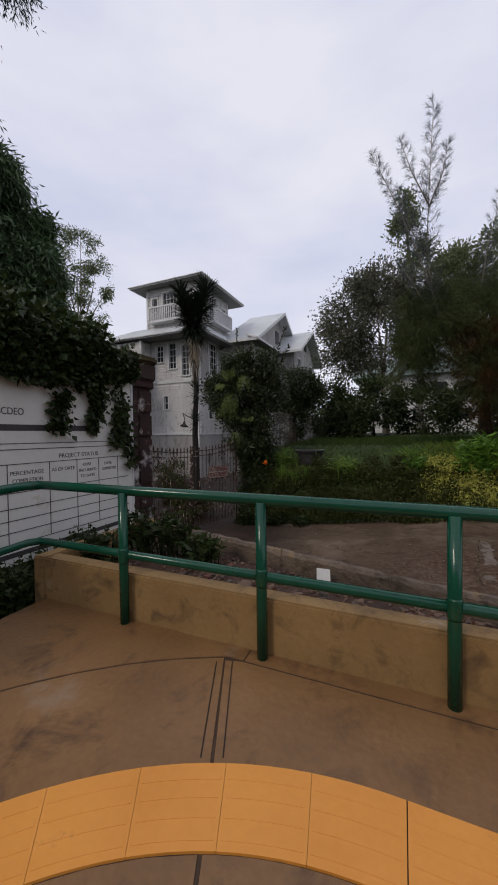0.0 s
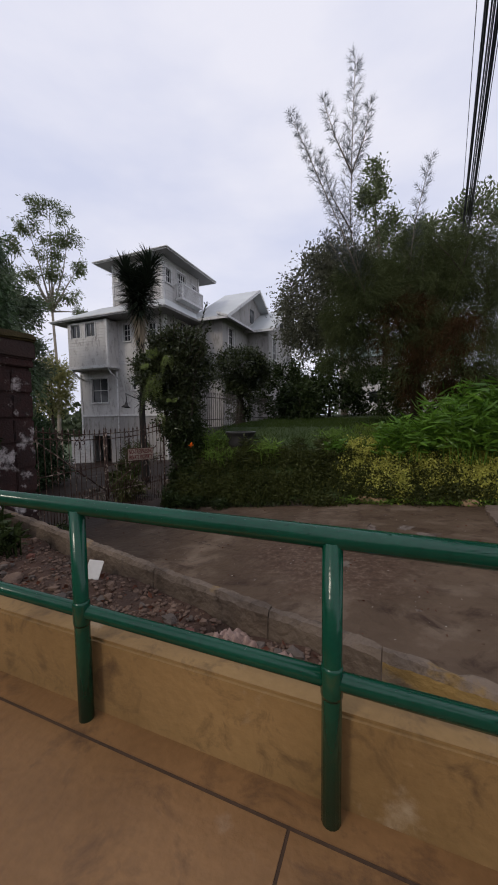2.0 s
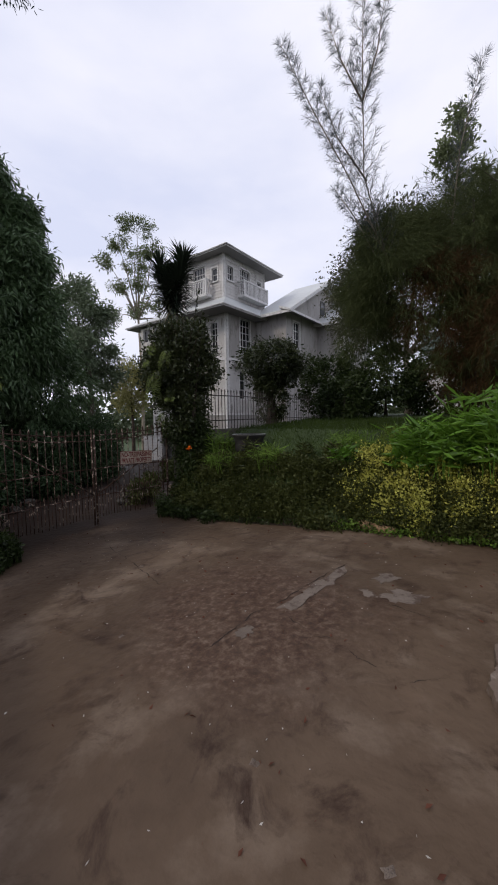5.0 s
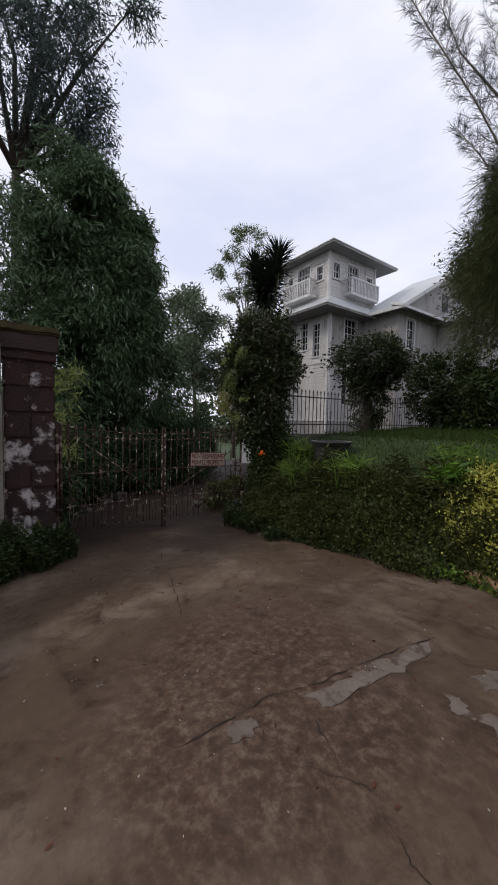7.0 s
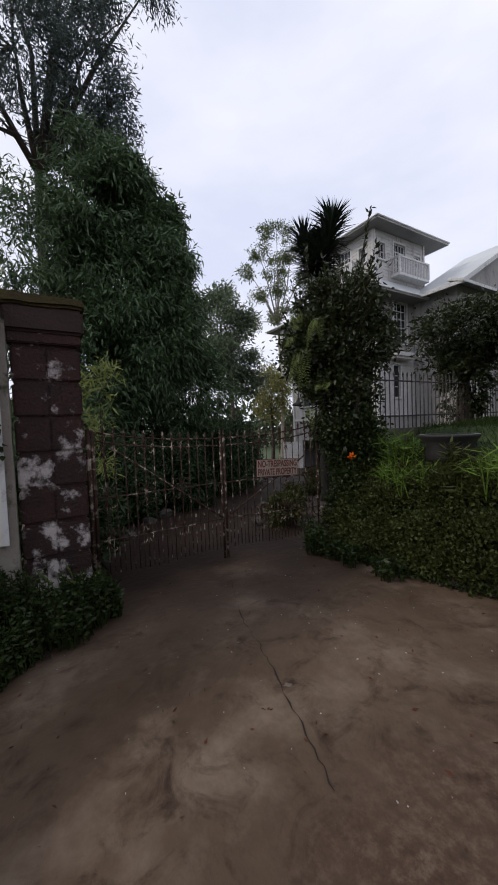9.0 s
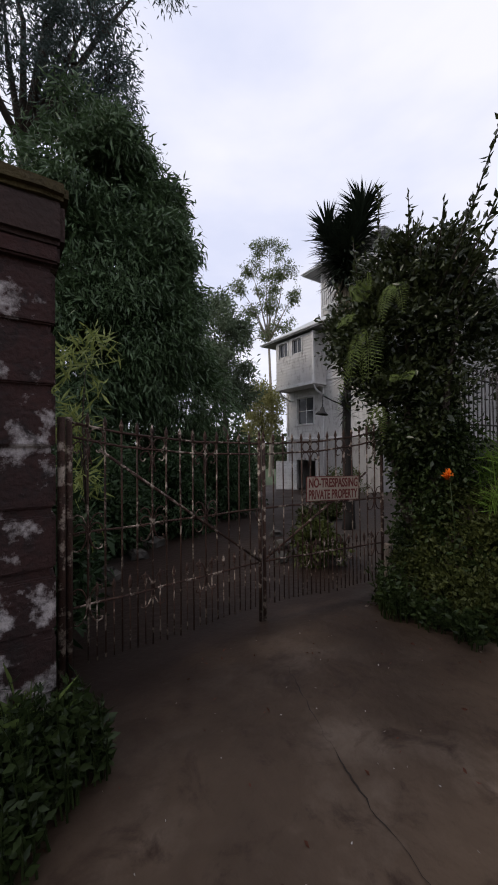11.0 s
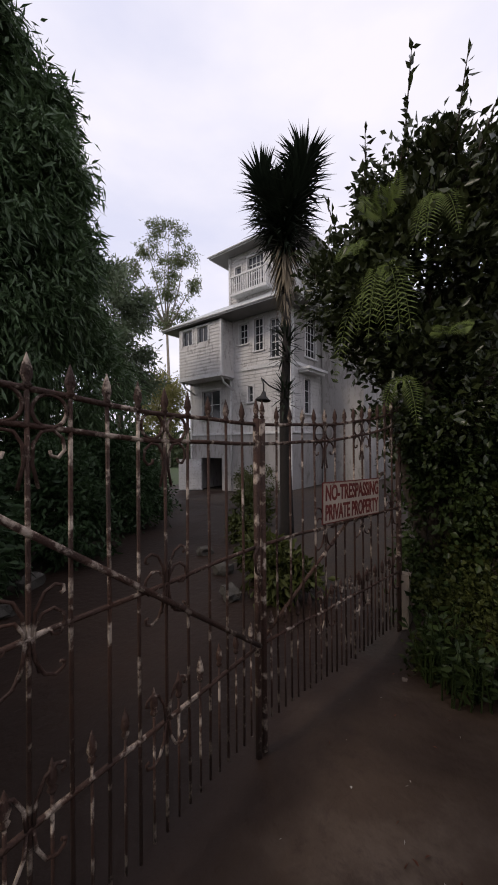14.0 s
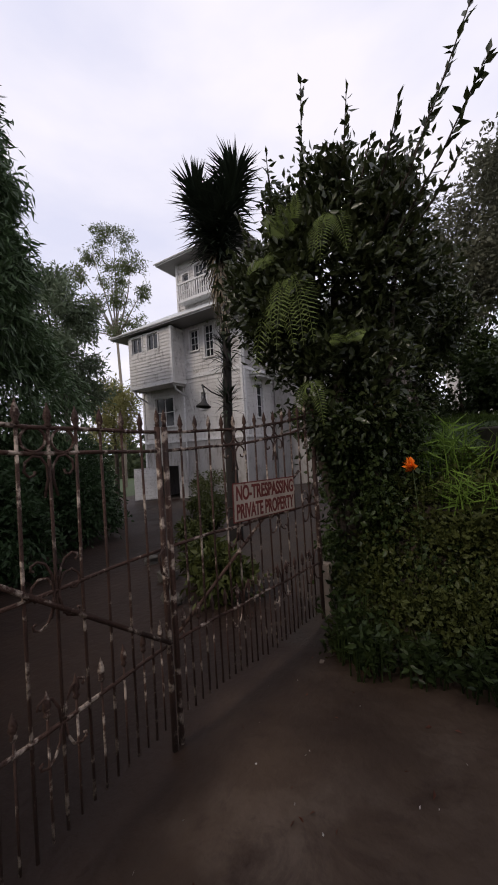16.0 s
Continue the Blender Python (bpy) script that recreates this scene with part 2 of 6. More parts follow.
L_GINGER = foliage("broad_bright_leaves", (0.020, 0.065, 0.008), (0.12, 0.24, 0.028), 0.32, spec=0.35)
L_GRASS = foliage("grass_blades", (0.045, 0.10, 0.014), (0.15, 0.24, 0.042), 0.6)
L_FERN = foliage("fern_fronds", (0.05, 0.09, 0.02), (0.16, 0.21, 0.06), 0.5, 0.35)
L_YUCCA = foliage("yucca_sword_leaves", (0.0080, 0.0144, 0.0096), (0.0320, 0.0440, 0.0280), 0.45, 0.1)
L_BAMBOO = foliage("light_bamboo_leaves", (0.060, 0.095, 0.020), (0.24, 0.28, 0.09), 0.5, 0.35)


# ---- building blocks ----
def part(name, bm, material, parent=None, label=""):
    me = bpy.data.meshes.new(name)
    bm.to_mesh(me)
    bm.free()
    me.materials.append(material)
    ob = new(name, me)
    ob.parent = parent
    if label:
        ob["label"] = label
    return ob


def raw(name, verts, faces, material, parent=None, label=""):
    me = bpy.data.meshes.new(name)
    me.from_pydata(verts, [], faces)
    me.materials.append(material)
    ob = new(name, me)
    ob.parent = parent
    if label:
        ob["label"] = label
    return ob


def thing(name, x, y, z, label, category, group="", kind="", rz=0):
    ob = new(name)
    ob.empty_display_size = 0.1
    ob.matrix_basis = pose(x, y, z, 0, 0, rz)
    return tagged(ob, label, category, group, kind)


def box(bm, x0, x1, y0, y1, z0, z1, bevel=0.0):
    m = Matrix.LocRotScale(((x0 + x1) / 2, (y0 + y1) / 2, (z0 + z1) / 2), None, (abs(x1 - x0), abs(y1 - y0), abs(z1 - z0)))
    vs = bmesh.ops.create_cube(bm, size=1, matrix=m)["verts"]
    if bevel:
        es = {e for v in vs for e in v.link_edges}
        bmesh.ops.bevel(bm, geom=list(es), offset=bevel, segments=2, affect="EDGES")
    return bm


def tube(bm, pts, radii, n=8, caps=True):
    """A round rod along points; radii one number or one per point."""
    pts = [Vector(p) for p in pts]
    if not isinstance(radii, (list, tuple)):
        radii = [radii] * len(pts)
    rings, side = [], None
    for i, p in enumerate(pts):
        d = (pts[min(i + 1, len(pts) - 1)] - pts[max(i - 1, 0)]).normalized()
        if side is None:
            side = d.orthogonal().normalized()
        side = (side - d * side.dot(d)).normalized()
        up = d.cross(side)
        rings.append([bm.verts.new(p + radii[i] * (math.cos(a) * side + math.sin(a) * up)) for a in [2 * math.pi * k / n for k in range(n)]])
    for a, b in zip(rings, rings[1:]):
        for k in range(n):
            f = bm.faces.new((a[k], a[(k + 1) % n], b[(k + 1) % n], b[k]))
            f.smooth = True
    if caps:
        bm.faces.new(rings[0][::-1])
        bm.faces.new(rings[-1])
    return bm


def prism(bm, poly, z0, z1):
    """A flat plate with the outline poly, from z0 to z1."""
    lo, hi = [bm.verts.new((x, y, z0)) for x, y in poly], [bm.verts.new((x, y, z1)) for x, y in poly]
    bm.faces.new(hi)
    bm.faces.new(lo[::-1])
    for i in range(len(poly)):
        j = (i + 1) % len(poly)
        bm.faces.new((lo[i], lo[j], hi[j], hi[i]))
    bmesh.ops.recalc_face_normals(bm, faces=bm.faces)
    return bm


def B():
    return bmesh.new()


def words(name, text, size, m, material, parent, width=0.0, bold=0.0):
    """Lettering as a thin mesh, at the pose m, its lower left corner there, width metres wide if given."""
    cu = bpy.data.curves.new(name, "FONT")
    cu.body, cu.size, cu.extrude, cu.offset = text, size, 0.0015, bold
    tmp = new("lettering_source", cu)
    bpy.context.view_layer.update()
    me = bpy.data.meshes.new_from_object(tmp)
    bpy.data.objects.remove(tmp)
    if width:
        xs = [v.co.x for v in me.vertices]
        k = width / max(1e-6, max(xs) - min(xs))
        for v in me.vertices:
            v.co.x *= k
    me.materials.clear()
    me.materials.append(material)
    ob = new(name, me)
    ob.parent, ob.matrix_basis = parent, m
    return ob


rng = np.random.default_rng(7)


def lerp_table(x, table):
    return float(np.interp(x, [a for a, _ in table], [b for _, b in table]))


ROAD_Z = ((-60, -3.2), (-19, -2.15), (-12, -1.55), (-4.4, -0.94), (-1.4, -0.70), (0, -0.55), (1.1, -0.42), (2.5, -0.33), (6, -0.1), (20, 0.6))


def ground_z(x, y):
    """Height of the natural ground: the drive falls to the west, the lawn stands above it behind the bank."""
    z = lerp_table(x, ROAD_Z)
    if x > 2.0 and y < 4.6:
        z = z + (min(0.0, -0.02) - z) * min(1, max(0, (4.6 - y) / 2.6)) * min(1, (x - 2.0) / 0.5)
    if y > 8.25:
        inside = min(1, max(0, (x + 4.3) / 0.9))
        top = lerp_table(y, ((8.25, z), (8.5, z + 0.25), (9.0, max(z, 0.36 + 0.04 * x)), (10.6, 1.0), (18, 1.35), (60, 1.5), (400, 3)))
        z += (top - z) * inside
    return z


# ---- ground ----
def spaced(lo, hi, near_lo, near_hi, fine, coarse):
    a = [near_lo + (near_hi - near_lo) * i / round((near_hi - near_lo) / fine) for i in range(round((near_hi - near_lo) / fine) + 1)]
    s, v = fine, near_lo
    while v > lo:
        s = min(s * 1.35, coarse)
        v -= s
        a.insert(0, v)
    s, v = fine, near_hi
    while v < hi:
        s = min(s * 1.35, coarse)
        v += s
        a.append(v)
    return a


gx, gy = spaced(-600, 600, -9, 6, 0.16, 60), spaced(-600, 900, 1.0, 13, 0.16, 60)
gv, gf, gm = [], [], []
for y in gy:
    for x in gx:
        z = ground_z(x, y)
        if y < 2.9 and x < 2.4:
            z = min(z, -0.45)
        if y < 1.9:
            z = -0.3
        gv.append((x, y, z + 0.018 * noise.noise((x * 0.9, y * 0.9, 0)) + 0.004 * noise.noise((x * 5, y * 5, 3))))
nx = len(gx)
for j in range(len(gy) - 1):
    for i in range(nx - 1):
        gf.append((j * nx + i, j * nx + i + 1, (j + 1) * nx + i + 1, (j + 1) * nx + i))
        x, y = (gx[i] + gx[i + 1]) / 2, (gy[j] + gy[j + 1]) / 2
        drive = -4.9 < x and y < 8.25 and x < 14
        if x <= -4.4:
            mid = lerp_table(x, ((-22, 18.0), (-19, 17.5), (-13, 12.5), (-9, 9.0), (-4.4, 6.9)))
            drive = abs(y - mid) < 2.2 or (x < -17 and 15 < y < 21.8)
        if x < -3.0 and y < 4.3 and y > -30:
            drive = False
        gm.append(0 if drive else (2 if (x > -3.0 and y > 8.3) or (x > -4.2 and y > 9.6) or x < -25 or y > 30 else 1))
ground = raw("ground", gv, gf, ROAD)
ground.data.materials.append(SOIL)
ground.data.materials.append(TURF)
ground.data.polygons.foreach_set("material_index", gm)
ground.data.polygons.foreach_set("use_smooth", [True] * len(gf))
tagged(ground, "damp brown concrete drive, tree shade coloured in toward the gate, running into soil and grass", "ground", kind="structure")

# ---- pavement with its rounded corner ----
CX, CY = 0.0, -0.5


def arc(r, a0, a1, n=14):
    return [(CX + r * math.cos(radians(a0 + (a1 - a0) * i / n)), CY + r * math.sin(radians(a0 + (a1 - a0) * i / n))) for i in range(n + 1)]


pavement = thing("pavement", 0, 0, 0, "damp brown concrete pavement with a rounded corner", "pavement", kind="structure")
part("bed", prism(B(), [(2.6, -9), (2.6, 1.93), (2.43, 1.93), (2.43, 2.06), (-2.8, 2.06), (-2.8, -9)], -0.4, -0.004), surface("joint_dirt", (0.035, 0.019, 0.010), (0.08, 0.045, 0.025), 0.9, 4, 40, 0.4), pavement)
G = 0.006
JOINT = 112.7


def slab(poly):
    part("slab", prism(B(), poly, -0.10, 0.0), PAVE, pavement)


slab(arc(2.62, 200, JOINT + 0.2) + arc(1.925, JOINT + 0.25, 200))
slab([(-1.0, 1.9 - G)] + [(-0.9, 1.92), (0, 1.92), (1.18, 1.92), (1.18, 1.425), (0, 1.425)] + arc(1.925, 91, JOINT - 0.25))
slab([(-0.9, 1.935)] + arc(2.635, 112.5, 176) + [(-2.79, -0.3), (-2.79, 2.055), (-0.9, 2.055)])
slab([(-0.89, 1.935), (-0.89, 2.055), (2.42, 2.055), (2.42, 1.935)])
slab([(1.192, 1.92), (2.6, 1.92), (2.6, 1.425), (1.192, 1.425)])
slab([(0, 1.105)] + arc(1.605, 90, JOINT - 0.3) + [(-0.3, -0.5 + 0.7), (0, 0.2)])
slab(arc(1.605, JOINT + 0.3, 200) + [(-0.6, -0.5), (-0.3 - 0.008, 0.2)])
slab([(0.01, 1.105), (1.18, 1.105), (1.18, 0.2), (0.01, 0.2)])
slab([(1.192, 1.105), (2.6, 1.105), (2.6, 0.2), (1.192, 0.2)])
slab([(-0.3, 0.188), (2.6, 0.188), (2.6, -1.2), (-0.5, -1.2), (-0.58, -0.5)])
slab([(-1.5, -1.06), (-0.6, -0.51), (-0.512, -1.212), (2.6, -1.212), (2.6, -9), (-2.6, -9), (-2.5, -1.4)])
for off in (-0.045, 0.05):
    a = radians(JOINT)
    d, s = Vector((math.cos(a), math.sin(a), 0)), Vector((-math.sin(a), math.cos(a), 0))
    p0, p1 = Vector((CX, CY, 0)) + 1.95 * d + off * s, Vector((CX, CY, 0)) + 2.58 * d + off * s
    part("groove", prism(B(), [tuple((p0 - 0.003 * s).xy), tuple((p1 - 0.003 * s).xy), tuple((p1 + 0.003 * s).xy), tuple((p0 + 0.003 * s).xy)], -0.002, 0.0035), SOIL, pavement)

tactile = thing("tactile_strip", 0, 0, 0, "worn yellow tactile strip set into the pavement", "paving", kind="structure")
for i in range(8):
    x0, x1 = i * 0.3 + 0.001, i * 0.3 + 0.299
    bm = box(B(), x0, x1, 1.11, 1.42, -0.05, 0.006)
    for k in range(4):
        box(bm, x0 + 0.012, x1 - 0.012, 1.14 + k * 0.07, 1.17 + k * 0.07, 0.006, 0.0072)
    part("tile", bm, YELLOW, tactile)
for i in range(10):
    a0, a1 = 90.1 + i * 10.4, 90.1 + (i + 1) * 10.4 - 0.05
    bm = prism(B(), arc(1.92, a0, a1, 4) + arc(1.61, a1, a0, 4), -0.05, 0.006)
    for k in range(4):
        prism(bm, arc(1.64 + k * 0.07, a0 + 0.4, a1 - 0.4, 4) + arc(1.67 + k * 0.07, a1 - 0.4, a0 + 0.4, 4), 0.0055, 0.0072)
    part("tile", bm, YELLOW, tactile)

# ---- planter strip: inner wall, outer kerb, soil ----
wall_in = thing("planter_wall", 0, 0, 0, "low ochre rendered wall along the pavement", "wall", kind="structure")
part("wall_front", box(B(), -2.8, 2.42, 2.05, 2.19, -0.3, 0.345, 0.012), OCHRE, wall_in)
part("wall_return", box(B(), -2.94, -2.80, 2.05, 3.52, -0.5, 0.345, 0.012), OCHRE, wall_in)
kerb = thing("kerb", 0, 0, 0, "chipped concrete kerb along the drive with faded yellow paint", "kerb", kind="structure")


def kerb_y(x):
    return 2.405 + (1.95 - x) * 0.23


KYEL = surface("faded_yellow_kerb_paint", (0.19, 0.12, 0.04), (0.36, 0.23, 0.075), 0.8, 3, 40, 0.5, stain=(0.2, 0.15, 0.1), stain_at=0.53, stain_scale=4)
xs = [-2.94, -2.0, -1.05, -0.1, 0.85, 1.45, 2.38]
for a, b in zip(xs, xs[1:]):
    bm = B()
    n = 40
    top = 0.262
    rows = []
    for i in range(n + 1):
        x = a + (b - a) * i / n - (0.006 if i == n else 0)
        y = kerb_y(x)
        q = [0.010 * noise.noise((x * 9, k * 5.1, 1)) + 0.008 * noise.noise((x * 31, k * 7, 4)) + 0.03 * min(0, noise.noise((x * 5, k * 3, 7))) for k in range(4)]
        zt = top + 0.03 * min(1, max(0, -x / 2))
        rows.append([bm.verts.new(v) for v in ((x, y, -0.6), (x, y + 0.028, zt - 0.03 + q[0]), (x, y + 0.05, zt + q[1]), (x, y + 0.10 + q[0], zt + q[2]), (x, y + 0.115 + q[3], zt - 0.03), (x, y + 0.118, -0.75))])
    for r0, r1 in zip(rows, rows[1:]):
        for k in range(5):
            fc = bm.faces.new((r0[k], r1[k], r1[k + 1], r0[k + 1]))
            fc.material_index = 1 if a > 1.3 and k == 0 else 0
    bm.faces.new(rows[0])
    bm.faces.new(rows[-1][::-1])
    bmesh.ops.recalc_face_normals(bm, faces=bm.faces)
    part("kerbstone", bm, KERB, kerb).data.materials.append(KYEL)
part("kerb_end", box(B(), 2.385, 2.50, 2.05, 2.43, -0.5, 0.2, 0.015), OCHRE, kerb)
sv, sf = [], []
nxs, nys = 60, 8
for i in range(nxs + 1):
    x = -2.85 + (2.4 + 2.85) * i / nxs
    for j in range(nys + 1):
        y = 2.17 + (kerb_y(x) + 0.01 - 2.17) * j / nys
        sv.append((x, y, 0.115 + 0.05 * noise.noise((x * 2.3, y * 2.3, 2)) + 0.03 * noise.noise((x * 9, y * 9, 5)) - 0.09 * max(0, (x - 1.2))))
for i in range(nxs):
    for j in range(nys):
        sf.append((i * (nys + 1) + j, (i + 1) * (nys + 1) + j, (i + 1) * (nys + 1) + j + 1, i * (nys + 1) + j + 1))
tagged(raw("planter_soil", sv, sf, surface("reddish_soil", (0.024, 0.012, 0.007), (0.078, 0.040, 0.025), 0.95, 3, 30, 0.8)), "loose reddish soil between wall and kerb", "soil", kind="structure")

# ---- green pipe railing ----
railing = thing("railing", 0, 2.0, 0, "glossy green painted steel pipe railing along the pavement", "railing")
POSTS = [-1.88, -0.80, 0.22, 1.31, 2.33]
for x in POSTS:
    part("post", tube(B(), [(x, 0, -0.05), (x, 0, 0.955)], 0.033, 14), GREEN, railing)
    part("weld_collar", tube(B(), [(x, 0, 0.44), (x, 0, 0.455), (x, 0, 0.535), (x, 0, 0.55)], [0.034, 0.037, 0.037, 0.034], 14), GREEN, railing)
for z, r, nm in ((0.965, 0.036, "top_rail"), (0.495, 0.030, "mid_rail")):
    path = [(2.36, 0, z), (-2.70, 0.03, z), (-2.80, 0.02, z), (-2.85, -0.05, z), (-2.84, -0.14, z), (-2.70, -1.3, z), (-2.55, -3, z)]
    part(nm, tube(B(), path, r, 14), GREEN, railing)
part("post", tube(B(), [(-2.70, -1.3, -0.05), (-2.70, -1.3, 0.955)], 0.033, 14), GREEN, railing)
part("post", tube(B(), [(-2.57, -2.8, -0.05), (-2.57, -2.8, 0.955)], 0.033, 14), GREEN, railing)

# rain drops standing on the pipes
WATER = bpy.data.materials.new("water_drops")
WATER.use_nodes = True
wb = WATER.node_tree.nodes["Principled BSDF"]
wb.inputs["Base Color"].default_value, wb.inputs["Roughness"].default_value = (0.9, 0.95, 0.95, 1), 0.05
wb.inputs["Transmission Weight"].default_value, wb.inputs["IOR"].default_value = 1.0, 1.33
DROP = [(0, 0, 1)] + [(0.75 * math.cos(k * 1.0472), 0.75 * math.sin(k * 1.0472), 0.66) for k in range(6)] + [(math.cos(k * 1.0472), math.sin(k * 1.0472), -0.1) for k in range(6)]
DROP_F = [(0, 1 + k, 1 + (k + 1) % 6) for k in range(6)] + [(1 + k, 7 + k, 7 + (k + 1) % 6, 1 + (k + 1) % 6) for k in range(6)]
V, Fc = [], []
for z, r, count in ((0.965, 0.036, 1500), (0.495, 0.030, 800)):
    for i in range(count):
        x, a, s = rng.uniform(-1.5, 2.34), rng.normal() * 0.75, 0.0008 + 0.0022 * rng.random() ** 2.5
        up = Vector((0, math.sin(a), math.cos(a)))
        side = Vector((0, math.cos(a), -math.sin(a)))
        c, k = Vector((x, 0.03 * (2.36 - x) / 5.06, z)) + up * r, len(V)
        V += [tuple(c + Vector((1, 0, 0)) * v[0] * s * 1.2 + side * v[1] * s * 1.2 + up * v[2] * s * 0.8) for v in DROP]
        Fc += [tuple(k + j for j in f) for f in DROP_F]
drops = raw("rain_drops", V, Fc, WATER)
drops.location = (0, 2.0, 0)
drops.data.polygons.foreach_set("use_smooth", [True] * len(Fc))
tagged(drops, "small clear rain drops standing on the green railing", "water", kind="stuff")

# unseen plain wall behind the walk, added to cut sky light on the railing
sky_block_wall = tagged(part("sky_block_wall", box(B(), -22, 22, -11.4, -11.0, -0.5, 7.5, 0.02), STUCCO), "unseen plain grey wall added to block sky light", "wall", kind="structure")

# ---- gate pillar and the wall with the project board ----
pillar = thing("gate_pillar", -4.21, 4.50, -0.95, "old brick gate pillar with peeling dark plaster and mossy cap", "pillar")
bm = B()
box(bm, -0.31, 0.31, -0.31, 0.31, -0.2, 3.15)
bmesh.ops.subdivide_edges(bm, edges=bm.edges, cuts=14, use_grid_fill=True)
for v in bm.verts:
    v.co += Vector((noise.noise(v.co * 3), noise.noise(v.co * 3 + Vector((9, 0, 0))), 0)) * 0.02
part("shaft", bm, PILLAR, pillar)
for z in np.arange(0.35, 3.0, 0.39):
    bm = B()
    for s in (-1, 1):
        for a, b in ((-0.325, -0.006), (0.006, 0.325)):
            box(bm, s * 0.315 - 0.02, s * 0.315 + 0.02, a, b, z + 0.02, z + 0.36, 0.012)
            box(bm, a, b, s * 0.317 - 0.02, s * 0.317 + 0.02, z + 0.02, z + 0.36, 0.012)
    part("brick_course", bm, PILLAR, pillar)
part("neck", box(B(), -0.36, 0.36, -0.36, 0.36, 3.10, 3.22, 0.015), PILLAR, pillar)
part("cap", box(B(), -0.39, 0.39, -0.39, 0.39, 3.22, 3.50, 0.03), surface("dark_plaster", (0.018, 0.010, 0.008), (0.06, 0.032, 0.025), 0.9, 3, 30, 0.6), pillar, "dark plastered cap block")
bm = box(B(), -0.41, 0.41, -0.41, 0.41, 3.50, 3.62, 0.03)
bmesh.ops.subdivide_edges(bm, edges=bm.edges, cuts=5, use_grid_fill=True)
for v in bm.verts:
    v.co.z += 0.035 * noise.noise(v.co * 5)
part("cap_top", bm, MOSS, pillar, "moss-grown coping slab")

boundary = thing("wall_boundary", 0, 0, 0, "plastered boundary wall grown over with vines", "wall", kind="structure")
part("wall", box(B(), -3.95, -3.72, -12, 4.14, -0.9, 2.36, 0.02), surface("old_wall_plaster", (0.2, 0.17, 0.14), (0.36, 0.32, 0.28), 0.85, 1.2, 25, 0.4, stain=(0.05, 0.06, 0.03), stain_at=0.56), boundary)

panel = thing("project_board", -3.63, 0.6, 0.05, "white project status board with a printed table, on the wall", "sign", rz=90)
# local x runs along the wall to the north, local y into the wall
part("sheet", box(B(), 0.0, 3.47, -0.012, 0.012, 0.02, 2.42, 0.004), BOARD, panel)
part("border", box(B(), 3.43, 3.47, -0.02, -0.011, 0.02, 2.42), TRIM, panel)


def pm(u, z):
    return pose(u, -0.0135, z - 0.05, 90, 0, 0)


def rule(u0, u1, z0, z1):
    part("table_rule", box(B(), u0 - 0.6, u1 - 0.6, -0.0155, -0.0125, z0 - 0.05, z1 - 0.05), INK, panel)


for z, u0, u1 in ((1.30, 0.7, 3.95), (1.17 + 0.07, 0.7, 3.95), (1.09, 1.9, 3.95), (0.80, 0.7, 3.95), (0.64, 0.7, 3.95), (0.52, 0.7, 3.95), (0.40, 0.7, 3.95), (0.28, 0.7, 3.95)):
    rule(u0, u1, z, z + 0.008)
for u in (1.4, 1.9, 2.27, 2.73, 3.09, 3.42, 3.75):
    rule(u, u + 0.008, 0.28, 1.09 if u > 2.0 else 1.24)
part("printed_line", box(B(), 1.55, 2.75, -0.0155, -0.0125, 1.385, 1.45), INK, panel, "printed line of lettering")
part("printed_line", box(B(), 0.3, 1.45, -0.0155, -0.0125, 1.385, 1.45), INK, panel)
part("printed_line", box(B(), 1.3, 3.2, -0.0155, -0.0125, 0.10, 0.15), INK, panel)
words("lettering", "BCDEO", 0.10, pm(1.58, 1.60), INK, panel, 0.27)
words("lettering", "PROJECT STATUS", 0.07, pm(2.25, 1.13), INK, panel, 0.56)
words("lettering", "PERCENTAGE", 0.06, pm(1.70, 0.98), INK, panel, 0.36)
words("lettering", "COMPLETION", 0.06, pm(1.72, 0.90), INK, panel, 0.33)
words("lettering", "AS OF DATE", 0.06, pm(2.16, 0.98), INK, panel, 0.30)
words("lettering", "COST", 0.05, pm(2.58, 1.01), INK, panel, 0.13)
words("lettering", "INCURRED", 0.05, pm(2.52, 0.94), INK, panel, 0.26)
words("lettering", "TO DATE", 0.05, pm(2.54, 0.87), INK, panel, 0.22)
words("lettering", "DATE", 0.05, pm(2.92, 1.0), INK, panel, 0.12)
words("lettering", "COMPLETED", 0.05, pm(2.88, 0.93), INK, panel, 0.24)
words("lettering", "REGULAR", 0.07, pm(2.98, 1.83), INK, panel, 0.36)

# ---- iron gate ----
GATE_Z = -0.94


def scroll(bm, x, z, s, flip, hook=False):
    """A forged scroll beside the bar at x: an arch that curls in on itself, or a long hooked arm."""
    arch = ((0.030, -0.19), (0.012, -0.11), (0.015, -0.05), (0.040, -0.010), (0.075, -0.004), (0.106, -0.03), (0.112, -0.07), (0.092, -0.094), (0.070, -0.088), (0.066, -0.07))
    arm = ((0.010, 0.0), (0.018, 0.07), (0.045, 0.125), (0.080, 0.142), (0.105, 0.130), (0.108, 0.112), (0.094, 0.106))
    tube(bm, [(x + flip * a, -0.004, z + s * b) for a, b in (arm if hook else arch)], 0.0065, 5)


def ring(bm, x, z, r):
    tube(bm, [(x + r * math.cos(2 * math.pi * i / 20), 0, z + r * math.sin(2 * math.pi * i / 20)) for i in range(21)], 0.007, 5, False)


def spear(bm, x, z):
    rings = [(0.0, 0.010), (0.012, 0.017), (0.022, 0.010), (0.045, 0.019), (0.07, 0.015), (0.115, 0.001)]
    tube(bm, [(x, 0, z + a) for a, _ in rings], [b for _, b in rings], 6)


